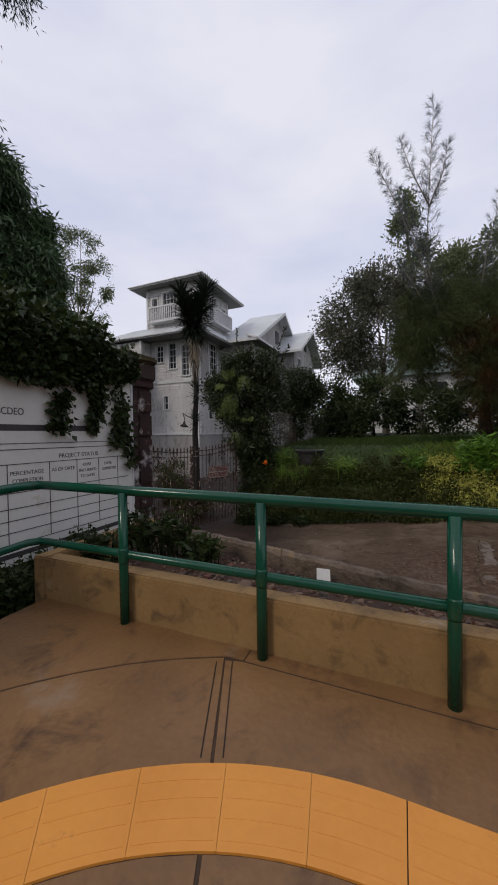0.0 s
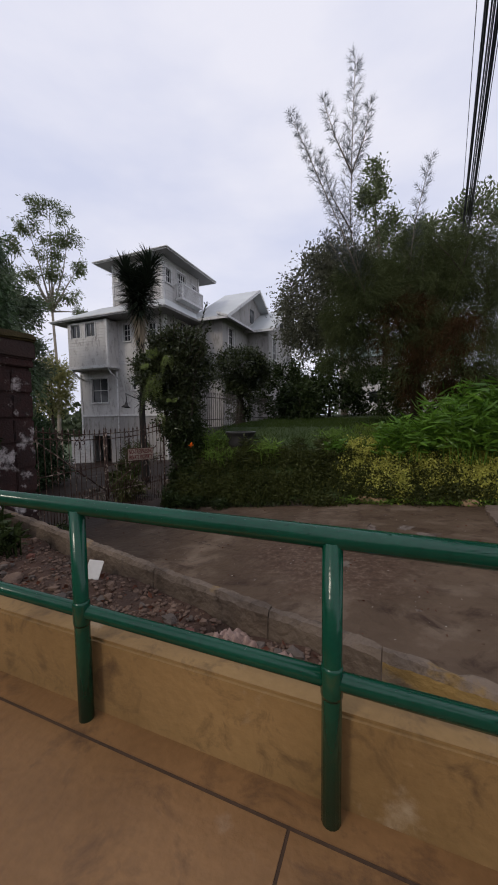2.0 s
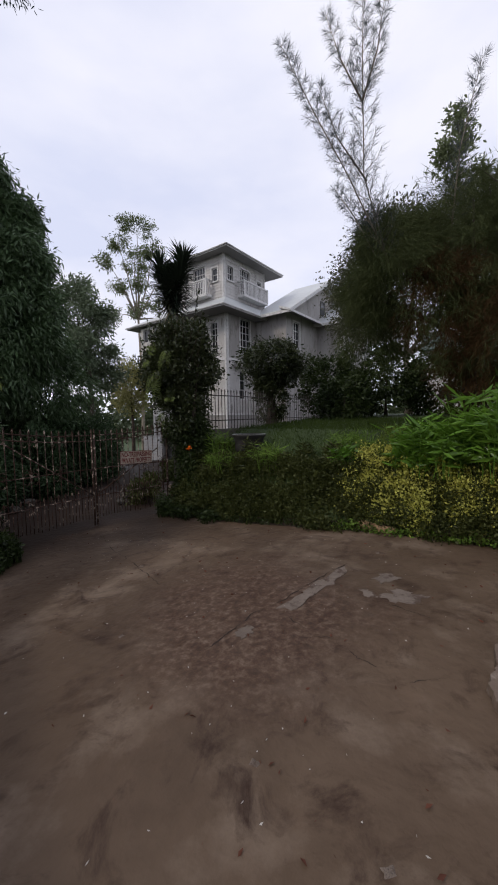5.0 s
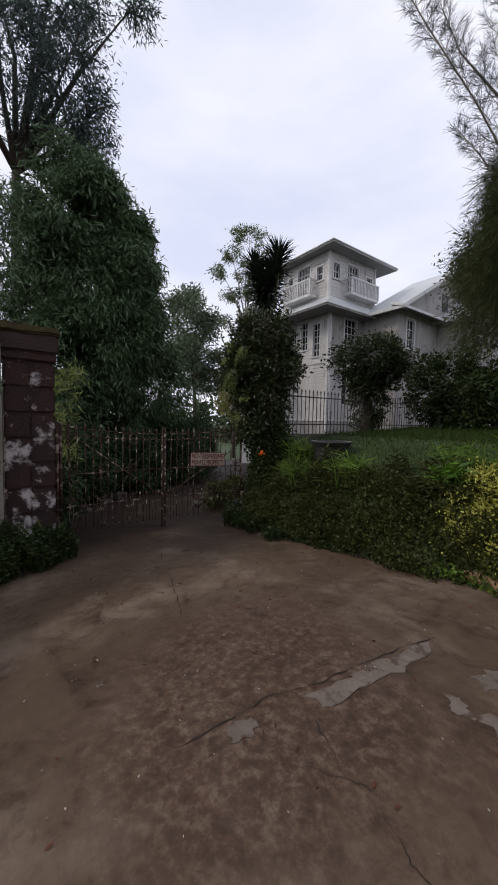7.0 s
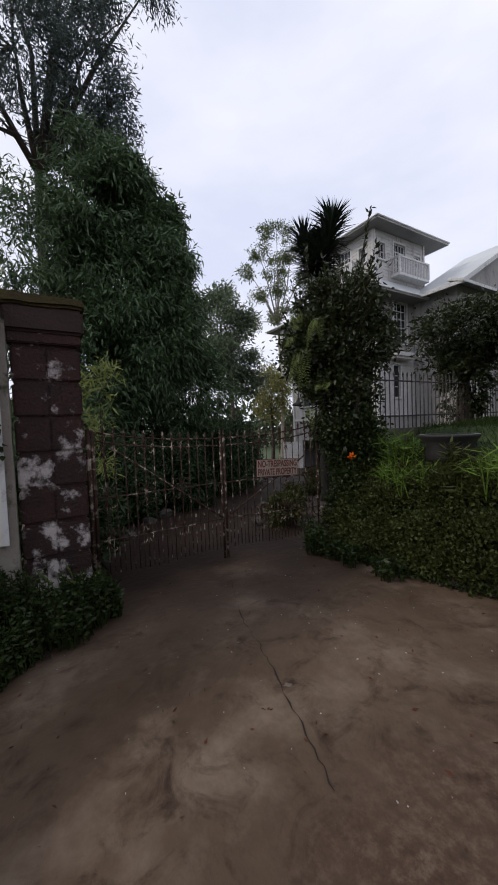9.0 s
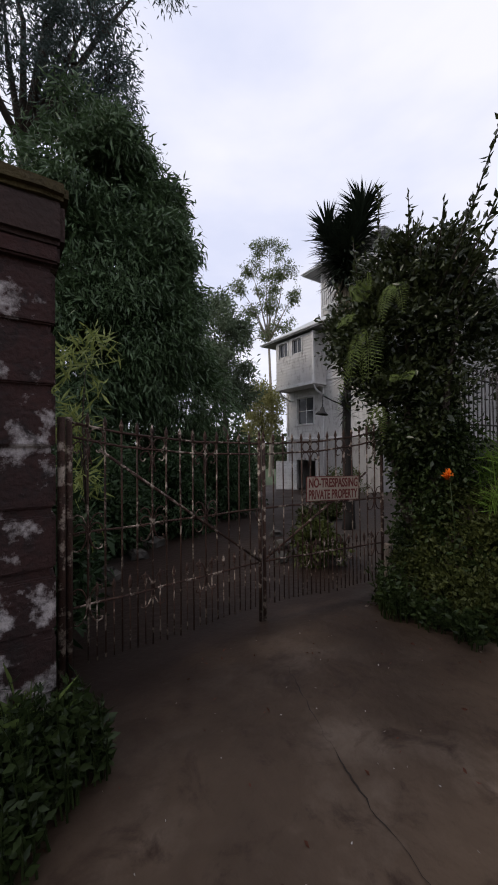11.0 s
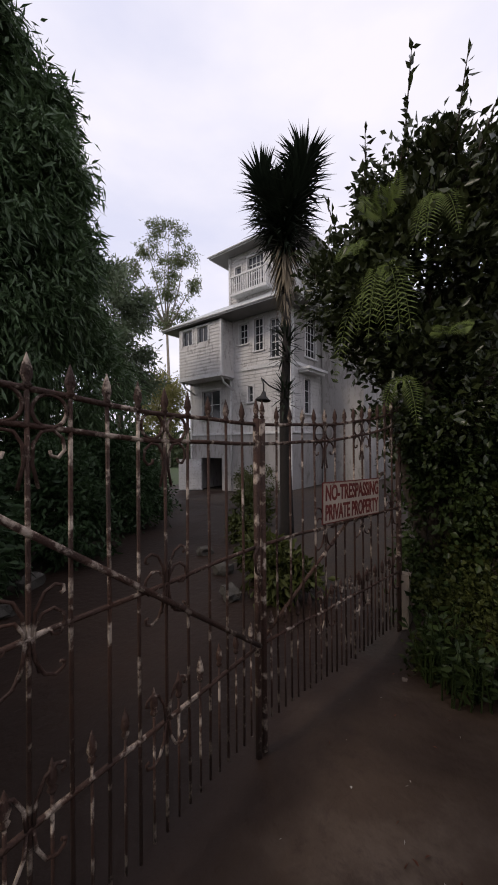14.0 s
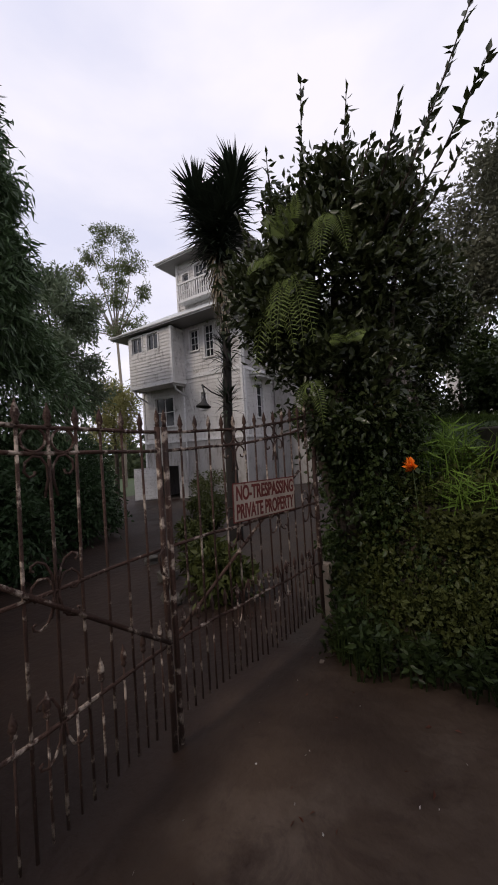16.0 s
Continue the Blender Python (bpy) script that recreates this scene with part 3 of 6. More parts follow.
def gate_leaf(p, q, n, label, rise, brace_up):
    """A leaf from the hinge p to the meeting stile q with n pickets."""
    p, q = Vector(p), Vector(q)
    w = (q - p).length
    rz = math.degrees(math.atan2(q.y - p.y, q.x - p.x))
    leaf = thing("gate_leaf", p.x, p.y, GATE_Z, label, "gate", "iron driveway gate", rz=rz)
    g = -GATE_Z
    part("hinge_stile", tube(B(), [(0.0, 0, 0.06), (0.0, 0, g + 1.04 + rise)], 0.024, 6), RUST, leaf)
    bm = tube(B(), [(w, 0, 0.0), (w, 0, g + 1.03)], 0.020, 6)
    spear(bm, w, g + 1.03)
    part("meeting_stile", bm, RUST, leaf)

    def up(x):
        return rise * max(0.0, 1 - x / w) ** 2.4
    for z, nm in ((1.0, "top_rail"), (0.885, "lower_top_rail"), (0.285, "middle_rail"), (-0.30, "lower_rail")):
        part(nm, tube(B(), [(w * k / 10, 0.003 * math.sin(k * 2.1), g + z + up(w * k / 10) * (z > 0.5) + 0.004 * math.sin(k * 1.7 + z)) for k in range(11)], 0.0105, 6), RUST, leaf)
    step = w / n
    for i in range(1, n):
        x = i * step
        bm = tube(B(), [(x, 0, 0.16 + 0.02 * math.sin(i * 7)), (x + 0.004 * math.sin(i * 3), 0.004 * math.cos(i * 5), g + 0.3), (x, 0, g + 1.0 + up(x))], 0.0080, 6)
        spear(bm, x, g + 1.0 + up(x))
        part("picket", bm, RUST, leaf)
        bm = tube(B(), [(x + step / 2, 0, 0.17), (x + step / 2, 0, g - 0.22)], 0.0064, 5)
        spear(bm, x + step / 2, g - 0.24)
        part("dog_bar", bm, RUST, leaf)
    a, b = ((0.22, 0.95), (w, -0.29)) if not brace_up else ((w, -0.30), (0.25, 0.62))
    part("brace", tube(B(), [(a[0], -0.02, g + a[1]), (b[0], -0.02, g + b[1])], 0.013, 6), RUST, leaf)
    for i in (1, 5, 9):
        x = i * step
        for f in (-1, 1):
            bm = B()
            ring(bm, x + f * step / 2, g + 0.943 + up(x + f * step / 2), 0.054)
            part("ring", bm, RUST, leaf)
            for z, s, hook in ((0.878 + up(x), 1, False), (0.29, 1, True), (0.28, -1, True), (0.36, 1, False), (-0.295, 1, True), (-0.305, -1, True)):
                bm = B()
                scroll(bm, x, g + z, s, f, hook)
                part("scroll", bm, RUST, leaf)
    return leaf


leaf_a = gate_leaf((-4.40, 4.98, 0), (-4.449, 6.862, 0), 14, "rusty wrought iron gate leaf with spear finials, closed", 0.17, False)
leaf_b = gate_leaf((-4.15, 8.62, 0), (-4.449, 6.922, 0), 14, "rusty wrought iron gate leaf carrying a warning sign", 0.17, True)
part("latch_hook", tube(B(), [(1.86, -0.03, 1.25), (1.80, -0.04, 1.2), (1.82, -0.04, 1.1), (1.87, -0.04, 1.05), (1.85, -0.04, 0.98)], 0.008, 6), RUST, leaf_a, "bent iron latch hook")
gpost = thing("gate_post", -4.12, 8.665, GATE_Z, "short pale weathered post at the gate hinge", "post")
part("shaft", box(B(), -0.05, 0.05, -0.05, 0.05, -0.1, 0.62, 0.008), surface("pale_post", (0.2, 0.15, 0.11), (0.34, 0.27, 0.2), 0.9, 4, 40, 0.4), gpost)
gpost2 = thing("gate_post", -4.40, 4.925, GATE_Z, "rusty iron hinge post beside the pillar", "post")
part("shaft", tube(B(), [(0, 0, -0.1), (0, 0, 2.15)], 0.03, 8), RUST, gpost2)

nosign = thing("warning_sign", -4.325, 7.445, 0.335, "cream sign with hand-painted red lettering, wired to the gate", "sign", rz=80.1)
nosign.matrix_basis = pose(-4.325, 7.445, 0.335, 0, 1.6, 80.1)
part("sheet", box(B(), 0, 0.76, -0.008, 0.004, -0.01, 0.268, 0.003), SIGNW, nosign)
part("border", box(B(), -0.008, 0.768, -0.005, 0.002, -0.018, 0.276, 0.003), RED, nosign)
words("lettering", "NO-TRESPASSING", 0.15, pose(0.02, -0.0095, 0.148, 90, 0, 0), RED, nosign, 0.72, 0.004)
words("lettering", "PRIVATE PROPERTY", 0.15, pose(0.02, -0.0095, 0.012, 90, 0, 0), RED, nosign, 0.72, 0.004)

# ---- the house ----
house = thing("house", -15.5, 23.5, -2.3, "weathered white clapboard house with a square lookout tower", "house")


def hpart(name, bm, mat_, parent=None, label=""):
    ob = part(name, bm, mat_, parent or house, label)
    if parent is None:
        ob.matrix_parent_inverse = house.matrix_basis.inverted()
    return ob


def face_frame(origin, udir):
    u = Vector(udir)
    n = Vector((u.y, -u.x, 0))
    o = Vector(origin)
    return lambda a, d, z: o + u * a + n * d + Vector((0, 0, z))


def quadbox(bm, F, a0, a1, d0, d1, z0, z1):
    vs = [bm.verts.new(F(a, d, z)) for z in (z0, z1) for d in (d0, d1) for a in (a0, a1)]
    for f in ((0, 1, 3, 2), (4, 6, 7, 5), (0, 4, 5, 1), (2, 3, 7, 6), (0, 2, 6, 4), (1, 5, 7, 3)):
        bm.faces.new([vs[i] for i in f])


def clad_wall(origin, udir, length, z0, z1, openings=(), board=0.2, smooth=False, name="wall"):
    """A wall with real openings (a0, a1, z0, z1), clad in lapped boards."""
    F = face_frame(origin, udir)
    bm = B()
    ua = sorted({0, length, *[o[0] for o in openings], *[o[1] for o in openings]})
    za = sorted({z0, z1, *[o[2] for o in openings], *[o[3] for o in openings]})
    for a0, a1 in zip(ua, ua[1:]):
        for b0, b1 in zip(za, za[1:]):
            ca, cb = (a0 + a1) / 2, (b0 + b1) / 2
            if not any(o[0] < ca < o[1] and o[2] < cb < o[3] for o in openings):
                quadbox(bm, F, a0 + (0.006 if a0 == 0 else 0), a1 - (0.006 if a1 == length else 0), -0.18, 0.0, b0, b1)
    bmesh.ops.remove_doubles(bm, verts=bm.verts, dist=0.0005)
    bmesh.ops.recalc_face_normals(bm, faces=bm.faces)
    hpart(name, bm, STUCCO if smooth else WHITE)
    if smooth:
        return F
    bm = B()
    z = z0
    while z < z1 - 0.02:
        t = min(z + board, z1)
        cuts = sorted((max(0, o[0]), min(length, o[1])) for o in openings if o[2] < t and o[3] > z)
        a, runs = 0.0, []
        for c0, c1 in cuts:
            if c0 > a:
                runs.append((a, c0))
            a = max(a, c1)
        if a < length:
            runs.append((a, length))
        for r0, r1 in runs:
            v = [bm.verts.new(F(*p)) for p in ((r0, 0.003, z), (r1, 0.003, z), (r1, 0.032, z + 0.003), (r0, 0.032, z + 0.003), (r1, 0.006, t), (r0, 0.006, t))]
            bm.faces.new((v[0], v[1], v[2], v[3]))
            bm.faces.new((v[3], v[2], v[4], v[5]))
        z = t
    bmesh.ops.recalc_face_normals(bm, faces=bm.faces)
    ob = hpart("cladding", bm, WHITE)
    ob["kind"] = "stuff"
    return F


def window(F, a0, a1, z0, z1, cols, rows, label="", deep=0.10, sill=True):
    """A window set in its opening: casing, sash, bars and dark panes."""
    bm = B()
    for x in ((a0 - 0.10, a0), (a1, a1 + 0.10)):
        quadbox(bm, F, x[0], x[1], -0.02, 0.055, z0 - 0.02, z1 + 0.10)
    quadbox(bm, F, a0, a1, -0.02, 0.055, z1, z1 + 0.10)
    win = hpart("window", bm, TRIM, None, label)
    inv = win.matrix_basis.inverted()
    if sill:
        bm = B()
        quadbox(bm, F, a0 - 0.13, a1 + 0.13, -0.02, 0.11, z0 - 0.08, z0)
        part("sill", bm, TRIM, win)
    bm = B()
    for i in range(cols + 1):
        x = a0 + (a1 - a0) * i / cols
        h = 0.045 if i in (0, cols) else 0.02
        quadbox(bm, F, max(a0, x - h), min(a1, x + h), -deep, -deep + 0.045, z0, z1)
    for i in range(rows + 1):
        z = z0 + (z1 - z0) * i / rows
        h = 0.045 if i in (0, rows) else 0.02
        quadbox(bm, F, a0, a1, -deep, -deep + 0.042, max(z0, z - h), min(z1, z + h))
    part("frame", bm, TRIM, win)
    for i in range(cols):
        for j in range(rows):
            bm = B()
            x0, x1 = a0 + (a1 - a0) * i / cols, a0 + (a1 - a0) * (i + 1) / cols
            zz0, zz1 = z0 + (z1 - z0) * j / rows, z0 + (z1 - z0) * (j + 1) / rows
            quadbox(bm, F, x0 + 0.005, x1 - 0.005, -deep - 0.006, -deep + 0.012, zz0 + 0.005, zz1 - 0.005)
            part("pane", bm, GLASS, win)
    return win


def strip(F, a0, a1, d0, d1, z0, z1, name="belt", mat_=None):
    bm = B()
    quadbox(bm, F, a0, a1, d0, d1, z0, z1)
    bmesh.ops.recalc_face_normals(bm, faces=bm.faces)
    return hpart(name, bm, mat_ or TRIM)


X0, X1, Y0 = -21.35, -13.3, 21.7
# lower front: basement, ground floor
F = clad_wall((X0, Y0, 0), (1, 0, 0), X1 - X0, -2.4, 1.45, ((0.95, 2.85, -2.4, -0.02),), smooth=True)
strip(F, 0, X1 - X0, 0.0, 0.06, 1.45, 1.58)
F = clad_wall((X0, Y0, 0), (1, 0, 0), X1 - X0, 1.58, 5.25, ((1.15, 2.75, 2.5, 4.35), (5.05, 5.4, 3.35, 4.3)))
window(F, 1.15, 2.75, 2.5, 4.35, 2, 2, "wide four-light window with white frame")
window(F, 5.05, 5.4, 3.35, 4.3, 1, 2)
strip(F, 0, X1 - X0, 0.0, 0.07, 5.25, 5.42)
strip(F, -0.05, X1 - X0 + 0.05, 0.0, 0.04, 5.42, 5.50)
UP = ((4.42, 5.03, 6.87, 8.1), (5.54, 6.16, 6.32, 8.2), (6.67, 7.27, 5.75, 7.95))
F = clad_wall((X0, Y0, 0), (1, 0, 0), X1 - X0, 5.5, 9.3, UP, smooth=False)
for o, c, r in zip(UP, (2, 2, 2), (3, 4, 5)):
    window(F, *o, c, r, "tall narrow casement of the stair")
for a in (0.06, 3.93, X1 - X0 - 0.06):
    strip(F, a - 0.07, a + 0.07, 0.0, 0.075, -2.3 if a != 3.93 else 5.5, 9.0, "corner_board")
# garage opening and its open door
bm = B()
quadbox(bm, F, 0.95, 2.85, -3.0, -2.9, -2.4, 0.0)
hpart("garage_back", bm, INK)
dF = face_frame((X0 + 0.95, Y0 + 0.02, 0), Vector((-0.72, -0.69, 0)).normalized())
bm = B()
quadbox(bm, dF, 0.0, 1.5, -0.05, 0.0, -2.15, -0.1)
door = hpart("garage_door", bm, WHITE, None, "white boarded garage door standing open")
bm = B()
for z in np.arange(-2.1, -0.2, 0.24):
    for d in (0.0, -0.075):
        quadbox(bm, dF, 0.02, 1.48, d, d + 0.025, z, z + 0.21)
part("boards", bm, TRIM, door)
# projecting bay of the upper floor
BX0, BX1, BY = -21.15, -17.42, 20.55
F = clad_wall((BX0, BY, 0), (1, 0, 0), BX1 - BX0, 5.05, 8.3, ((0.35, 1.25, 7.2, 8.15), (1.75, 2.65, 7.2, 8.15)))
window(F, 0.35, 1.25, 7.2, 8.15, 2, 1, sill=False)
window(F, 1.75, 2.65, 7.2, 8.15, 2, 1, sill=False)
F2 = clad_wall((BX1, BY, 0), (0, 1, 0), Y0 - BY, 5.05, 8.3)
F3 = clad_wall((BX0, Y0 + 6, 0), (0, -1, 0), Y0 + 6 - BY, 5.05, 8.3)
strip(F, -0.05, BX1 - BX0 + 0.05, -1.1, 0.06, 4.93, 5.06)
strip(F, 0, BX1 - BX0, -0.05, 0.05, 5.06, 5.14)
strip(F, BX1 - BX0 - 0.09, BX1 - BX0 + 0.07, -0.09, 0.07, 5.06, 8.3, "corner_board")
for a in (0.15, BX1 - BX0 - 0.15):
    p = F(a, 0, 0)
    hpart("bracket", tube(B(), [(p.x, BY + 0.15, 4.93), (p.x, BY + 0.35, 4.6), (p.x, Y0 - 0.02, 4.25)], 0.06, 6), TRIM)
    hpart("bracket", tube(B(), [(p.x, BY + 0.1, 4.9), (p.x, Y0 - 0.02, 4.86)], 0.06, 6), TRIM)
# east wall of the main block
EL = 8.0
F = clad_wall((X1, Y0, 0), (0, 1, 0), EL, -2.4, 1.45, smooth=True)
strip(F, 0, EL, 0.0, 0.06, 1.45, 1.58)
F = clad_wall((X1, Y0, 0), (0, 1, 0), EL, 1.58, 5.25, ((1.35, 2.0, 2.6, 4.6),))
window(F, 1.35, 2.0, 2.6, 4.6, 1, 3)
strip(F, 0, EL, 0.0, 0.07, 5.25, 5.42)
strip(F, 0.7, 2.9, 0.0, 0.75, 5.0, 5.14, "ledge")
strip(F, 0.8, 2.8, 0.0, 0.6, 4.86, 5.0, "ledge")
F = clad_wall((X1, Y0, 0), (0, 1, 0), EL, 5.42, 9.3, ((1.5, 2.7, 5.9, 8.35), (4.9, 5.7, 6.3, 8.1)), smooth=True)
window(F, 1.5, 2.7, 5.9, 8.35, 3, 5, "tall dark french window")
window(F, 4.9, 5.7, 6.3, 8.1, 2, 3)
strip(F, 0.02, 0.16, 0.0, 0.075, 1.58, 9.0, "corner_board")
hpart("downpipe", tube(B(), [(X1 + 0.12, Y0 + 3.6, -2), (X1 + 0.12, Y0 + 3.6, 8.9)], 0.06, 8), TRIM)
hpart("downpipe", tube(B(), [(X0 + 3.75, Y0 - 0.12, -2), (X0 + 3.75, Y0 - 0.12, 4.9)], 0.05, 8), TRIM)
# west and north sides close the block
clad_wall((X0, 38, 0), (0, -1, 0), 38 - Y0, -2.4, 9.3, smooth=True)
clad_wall((X1, 38, 0), (-1, 0, 0), X1 - X0, -2.4, 9.3, smooth=True)


def hip_roof(x0, x1, y0, y1, z, rise, top=None, thick=0.16, name="roof"):
    """A hipped roof, up to the flat rectangle top if given, with fascia and soffit."""
    bm = B()
    if top is None:
        s = min(x1 - x0, y1 - y0) / 2
        top = (x0 + s, x1 - s, y0 + s, y1 - s)
    lo = [bm.verts.new((x, y, z)) for x, y in ((x0, y0), (x1, y0), (x1, y1), (x0, y1))]
    hi = [bm.verts.new((x, y, z + rise)) for x, y in ((top[0], top[2]), (top[1], top[2]), (top[1], top[3]), (top[0], top[3]))]
    for i in range(4):
        bm.faces.new((lo[i], lo[(i + 1) % 4], hi[(i + 1) % 4], hi[i]))
    bm.faces.new(hi)
    bmesh.ops.remove_doubles(bm, verts=bm.verts, dist=0.01)
    roof = hpart(name, bm, TIN)
    bm = B()
    box(bm, x0 + 0.03, x1 - 0.03, y0 + 0.03, y1 - 0.03, z - thick + 0.02, z - thick + 0.05)
    part("soffit", bm, SOFFIT, roof)
    bm = B()
    for a in ((x0, x1, y0 - 0.02, y0 + 0.03), (x0, x1, y1 - 0.03, y1 + 0.02), (x0 - 0.02, x0 + 0.03, y0, y1), (x1 - 0.03, x1 + 0.02, y0, y1)):
        box(bm, *a, z - thick, z + 0.012)
    part("fascia", bm, TRIM, roof)
    bm = B()
    for a in ((x0 - 0.1, x1 + 0.1, y0 - 0.11, y0 - 0.025), (x1 + 0.025, x1 + 0.11, y0 - 0.1, y1)):
        box(bm, *a, z - 0.10, z - 0.02, 0.02)
    part("gutter", bm, TRIM, roof, "white gutter along the eaves")
    return roof


hip_roof(-22.55, -12.25, 20.25, 27.3, 8.55, 0.9, (-19.0, -13.2, 21.6, 26.2))
hip_roof(-22.55, -13.0, 27.35, 38.6, 8.55, 3.2)
# lookout tower
TX0, TX1, TY0, TY1 = -17.6, -13.3, 21.55, 26.3
TZ0, TZ1 = 8.7, 12.3
op = ((0.5, 0.95, 10.55, 11.55), (1.45, 2.6, 10.0, 11.85), (3.25, 3.75, 10.6, 11.5))
F = clad_wall((TX0, TY0, 0), (1, 0, 0), TX1 - TX0, TZ0, TZ1, op)
window(F, *op[0], 1, 2)
window(F, *op[1], 4, 4)
window(F, *op[2], 1, 2)
op2 = ((0.35, 0.95, 10.65, 11.6), (1.75, 2.85, 10.0, 11.85), (3.75, 4.35, 10.75, 11.5))
F2 = clad_wall((TX1, TY0, 0), (0, 1, 0), TY1 - TY0, TZ0, TZ1, op2)
window(F2, *op2[0], 2, 2)
window(F2, *op2[1], 4, 4)
window(F2, *op2[2], 2, 2)
clad_wall((TX0, TY1, 0), (0, -1, 0), TY1 - TY0, TZ0, TZ1, smooth=True)
clad_wall((TX1, TY1, 0), (-1, 0, 0), TX1 - TX0, TZ0, TZ1, smooth=True)
for FF, w in ((F, TX1 - TX0), (F2, TY1 - TY0)):
    for a in (0.05, w - 0.05):
        strip(FF, a - 0.07, a + 0.07, 0.0, 0.075, TZ0, TZ1, "corner_board")


def balcony(F, a0, a1, z0, z1):
    bm = B()
    quadbox(bm, F, a0, a1, 0.03, 0.62, z0, z0 + 0.16)
    b = hpart("balcony", bm, TRIM, None, "small white balustraded balcony")
    bm = B()
    quadbox(bm, F, a0 - 0.03, a1 + 0.03, 0.54, 0.64, z1 - 0.1, z1)
    quadbox(bm, F, a0 - 0.03, a0 + 0.07, 0.03, 0.55, z1 - 0.1, z1)
    quadbox(bm, F, a1 - 0.07, a1 + 0.03, 0.03, 0.55, z1 - 0.1, z1)
    part("handrail", bm, TRIM, b)
    n = int((a1 - a0) / 0.16)
    for i in range(n + 1):
        x = a0 + (a1 - a0 - 0.06) * i / n
        bm = B()
        wd = 0.10 if i in (0, n) else 0.06
        quadbox(bm, F, x - (wd - 0.06) / 2, x + wd, 0.56, 0.56 + wd * 0.8, z0 + 0.16, z1 - 0.08)
        part("baluster", bm, TRIM, b)
    for d in (0.2, 0.38):
        for a in (a0, a1 - 0.06):
            bm = B()
            quadbox(bm, F, a, a + 0.06, d, d + 0.05, z0 + 0.16, z1 - 0.1)
            part("baluster", bm, TRIM, b)


balcony(F, 0.55, 3.2, 9.6, 10.75)
balcony(F2, 1.45, 4.35, 9.72, 10.85)
hip_roof(-18.6, -12.4, 20.8, 27.6, 12.42, 0.55)


def gable_wing(x0, x1, y0, y1, ze, zr, over=0.55, name="wing_roof"):
    """A wing whose ridge runs east, its gable looking east at x1."""
    ym = (y0 + y1) / 2
    clad_wall((x0, y0, 0), (1, 0, 0), x1 - x0, -2.4, ze, smooth=True)
    Fw = clad_wall((x1, y0, 0), (0, 1, 0), y1 - y0, -2.4, ze, ((1.0, 1.9, ze - 2.6, ze - 0.7), (y1 - y0 - 1.9, y1 - y0 - 1.0, ze - 2.6, ze - 0.7)), smooth=True)
    window(Fw, 1.0, 1.9, ze - 2.6, ze - 0.7, 2, 3)
    window(Fw, y1 - y0 - 1.9, y1 - y0 - 1.0, ze - 2.6, ze - 0.7, 2, 3)
    clad_wall((x1, y1, 0), (-1, 0, 0), x1 - x0, -2.4, ze, smooth=True)
    bm = B()
    for x in (x1 - 0.15, x1):
        bm.faces.new([bm.verts.new(v) for v in ((x, y0, ze), (x, y1, ze), (x, ym, zr - 0.12))])
    hpart("gable_wall", bm, STUCCO)
    Fg = face_frame((x1, ym - 0.4, 0), (0, 1, 0))
    bm = B()
    quadbox(bm, Fg, 0, 0.8, 0.0, 0.05, ze + (zr - ze) * 0.2, ze + (zr - ze) * 0.55)
    hpart("gable_vent", bm, GLASS)
    slope = (zr - ze) / (ym - y0)
    bm = B()
    for s in (-1, 1):
        ye = ym + s * ((ym - y0) + over)
        zel = ze - over * slope
        vs = [bm.verts.new(v) for v in ((x0, ye, zel), (x1 + over, ye, zel), (x1 + over, ym, zr), (x0, ym, zr))]
        ws = [bm.verts.new(v.co + Vector((0, 0, 0.13))) for v in vs]
        bm.faces.new(vs)
        bm.faces.new(ws)
        for i in range(4):
            bm.faces.new((vs[i], vs[(i + 1) % 4], ws[(i + 1) % 4], ws[i]))
    bmesh.ops.recalc_face_normals(bm, faces=bm.faces)
    roof = hpart(name, bm, TIN, None, "pale metal gable roof")
    for s in (-1, 1):
        ye = ym + s * ((ym - y0) + over)
        zel = ze - over * slope
        bm = B()
        vs = []
        for x in (x1 + over - 0.02, x1 + over + 0.04):
            for p in ((ye, zel - 0.12), (ye, zel + 0.15), (ym, zr + 0.15), (ym, zr - 0.12)):
                vs.append(bm.verts.new((x, *p)))
        for f in ((0, 1, 2, 3), (7, 6, 5, 4), (0, 4, 5, 1), (1, 5, 6, 2), (2, 6, 7, 3), (3, 7, 4, 0)):
            bm.faces.new([vs[i] for i in f])
        part("barge_board", bm, TRIM, roof)
        bm = B()
        box(bm, x0, x1 + over, ye - 0.05, ye + 0.05, zel - 0.08, zel + 0.12)
        part("fascia", bm, TRIM, roof)


def pent_eave(x0, x1, y0, y1, z):
    bm = B()
    vs = [bm.verts.new(v) for v in ((x0, y0, z + 0.32), (x0, y1, z + 0.32), (x1, y1, z), (x1, y0, z), (x0, y0, z + 0.16), (x0, y1, z + 0.16), (x1, y1, z - 0.16), (x1, y0, z - 0.16))]
    for f in ((0, 1, 2, 3), (7, 6, 5, 4), (3, 2, 6, 7), (0, 3, 7, 4), (1, 5, 6, 2)):
        bm.faces.new([vs[i] for i in f])
    eave = hpart("pent_eave", bm, TRIM)
    bm = B()
    quads = [(x0, y0 + 0.02, z + 0.15), (x1 - 0.02, y0 + 0.02, z - 0.165), (x1 - 0.02, y1, z - 0.165), (x0, y1, z + 0.15)]
    bm.faces.new([bm.verts.new(Vector(q) - Vector((0, 0, 0.01))) for q in quads])
    part("soffit", bm, SOFFIT, eave)


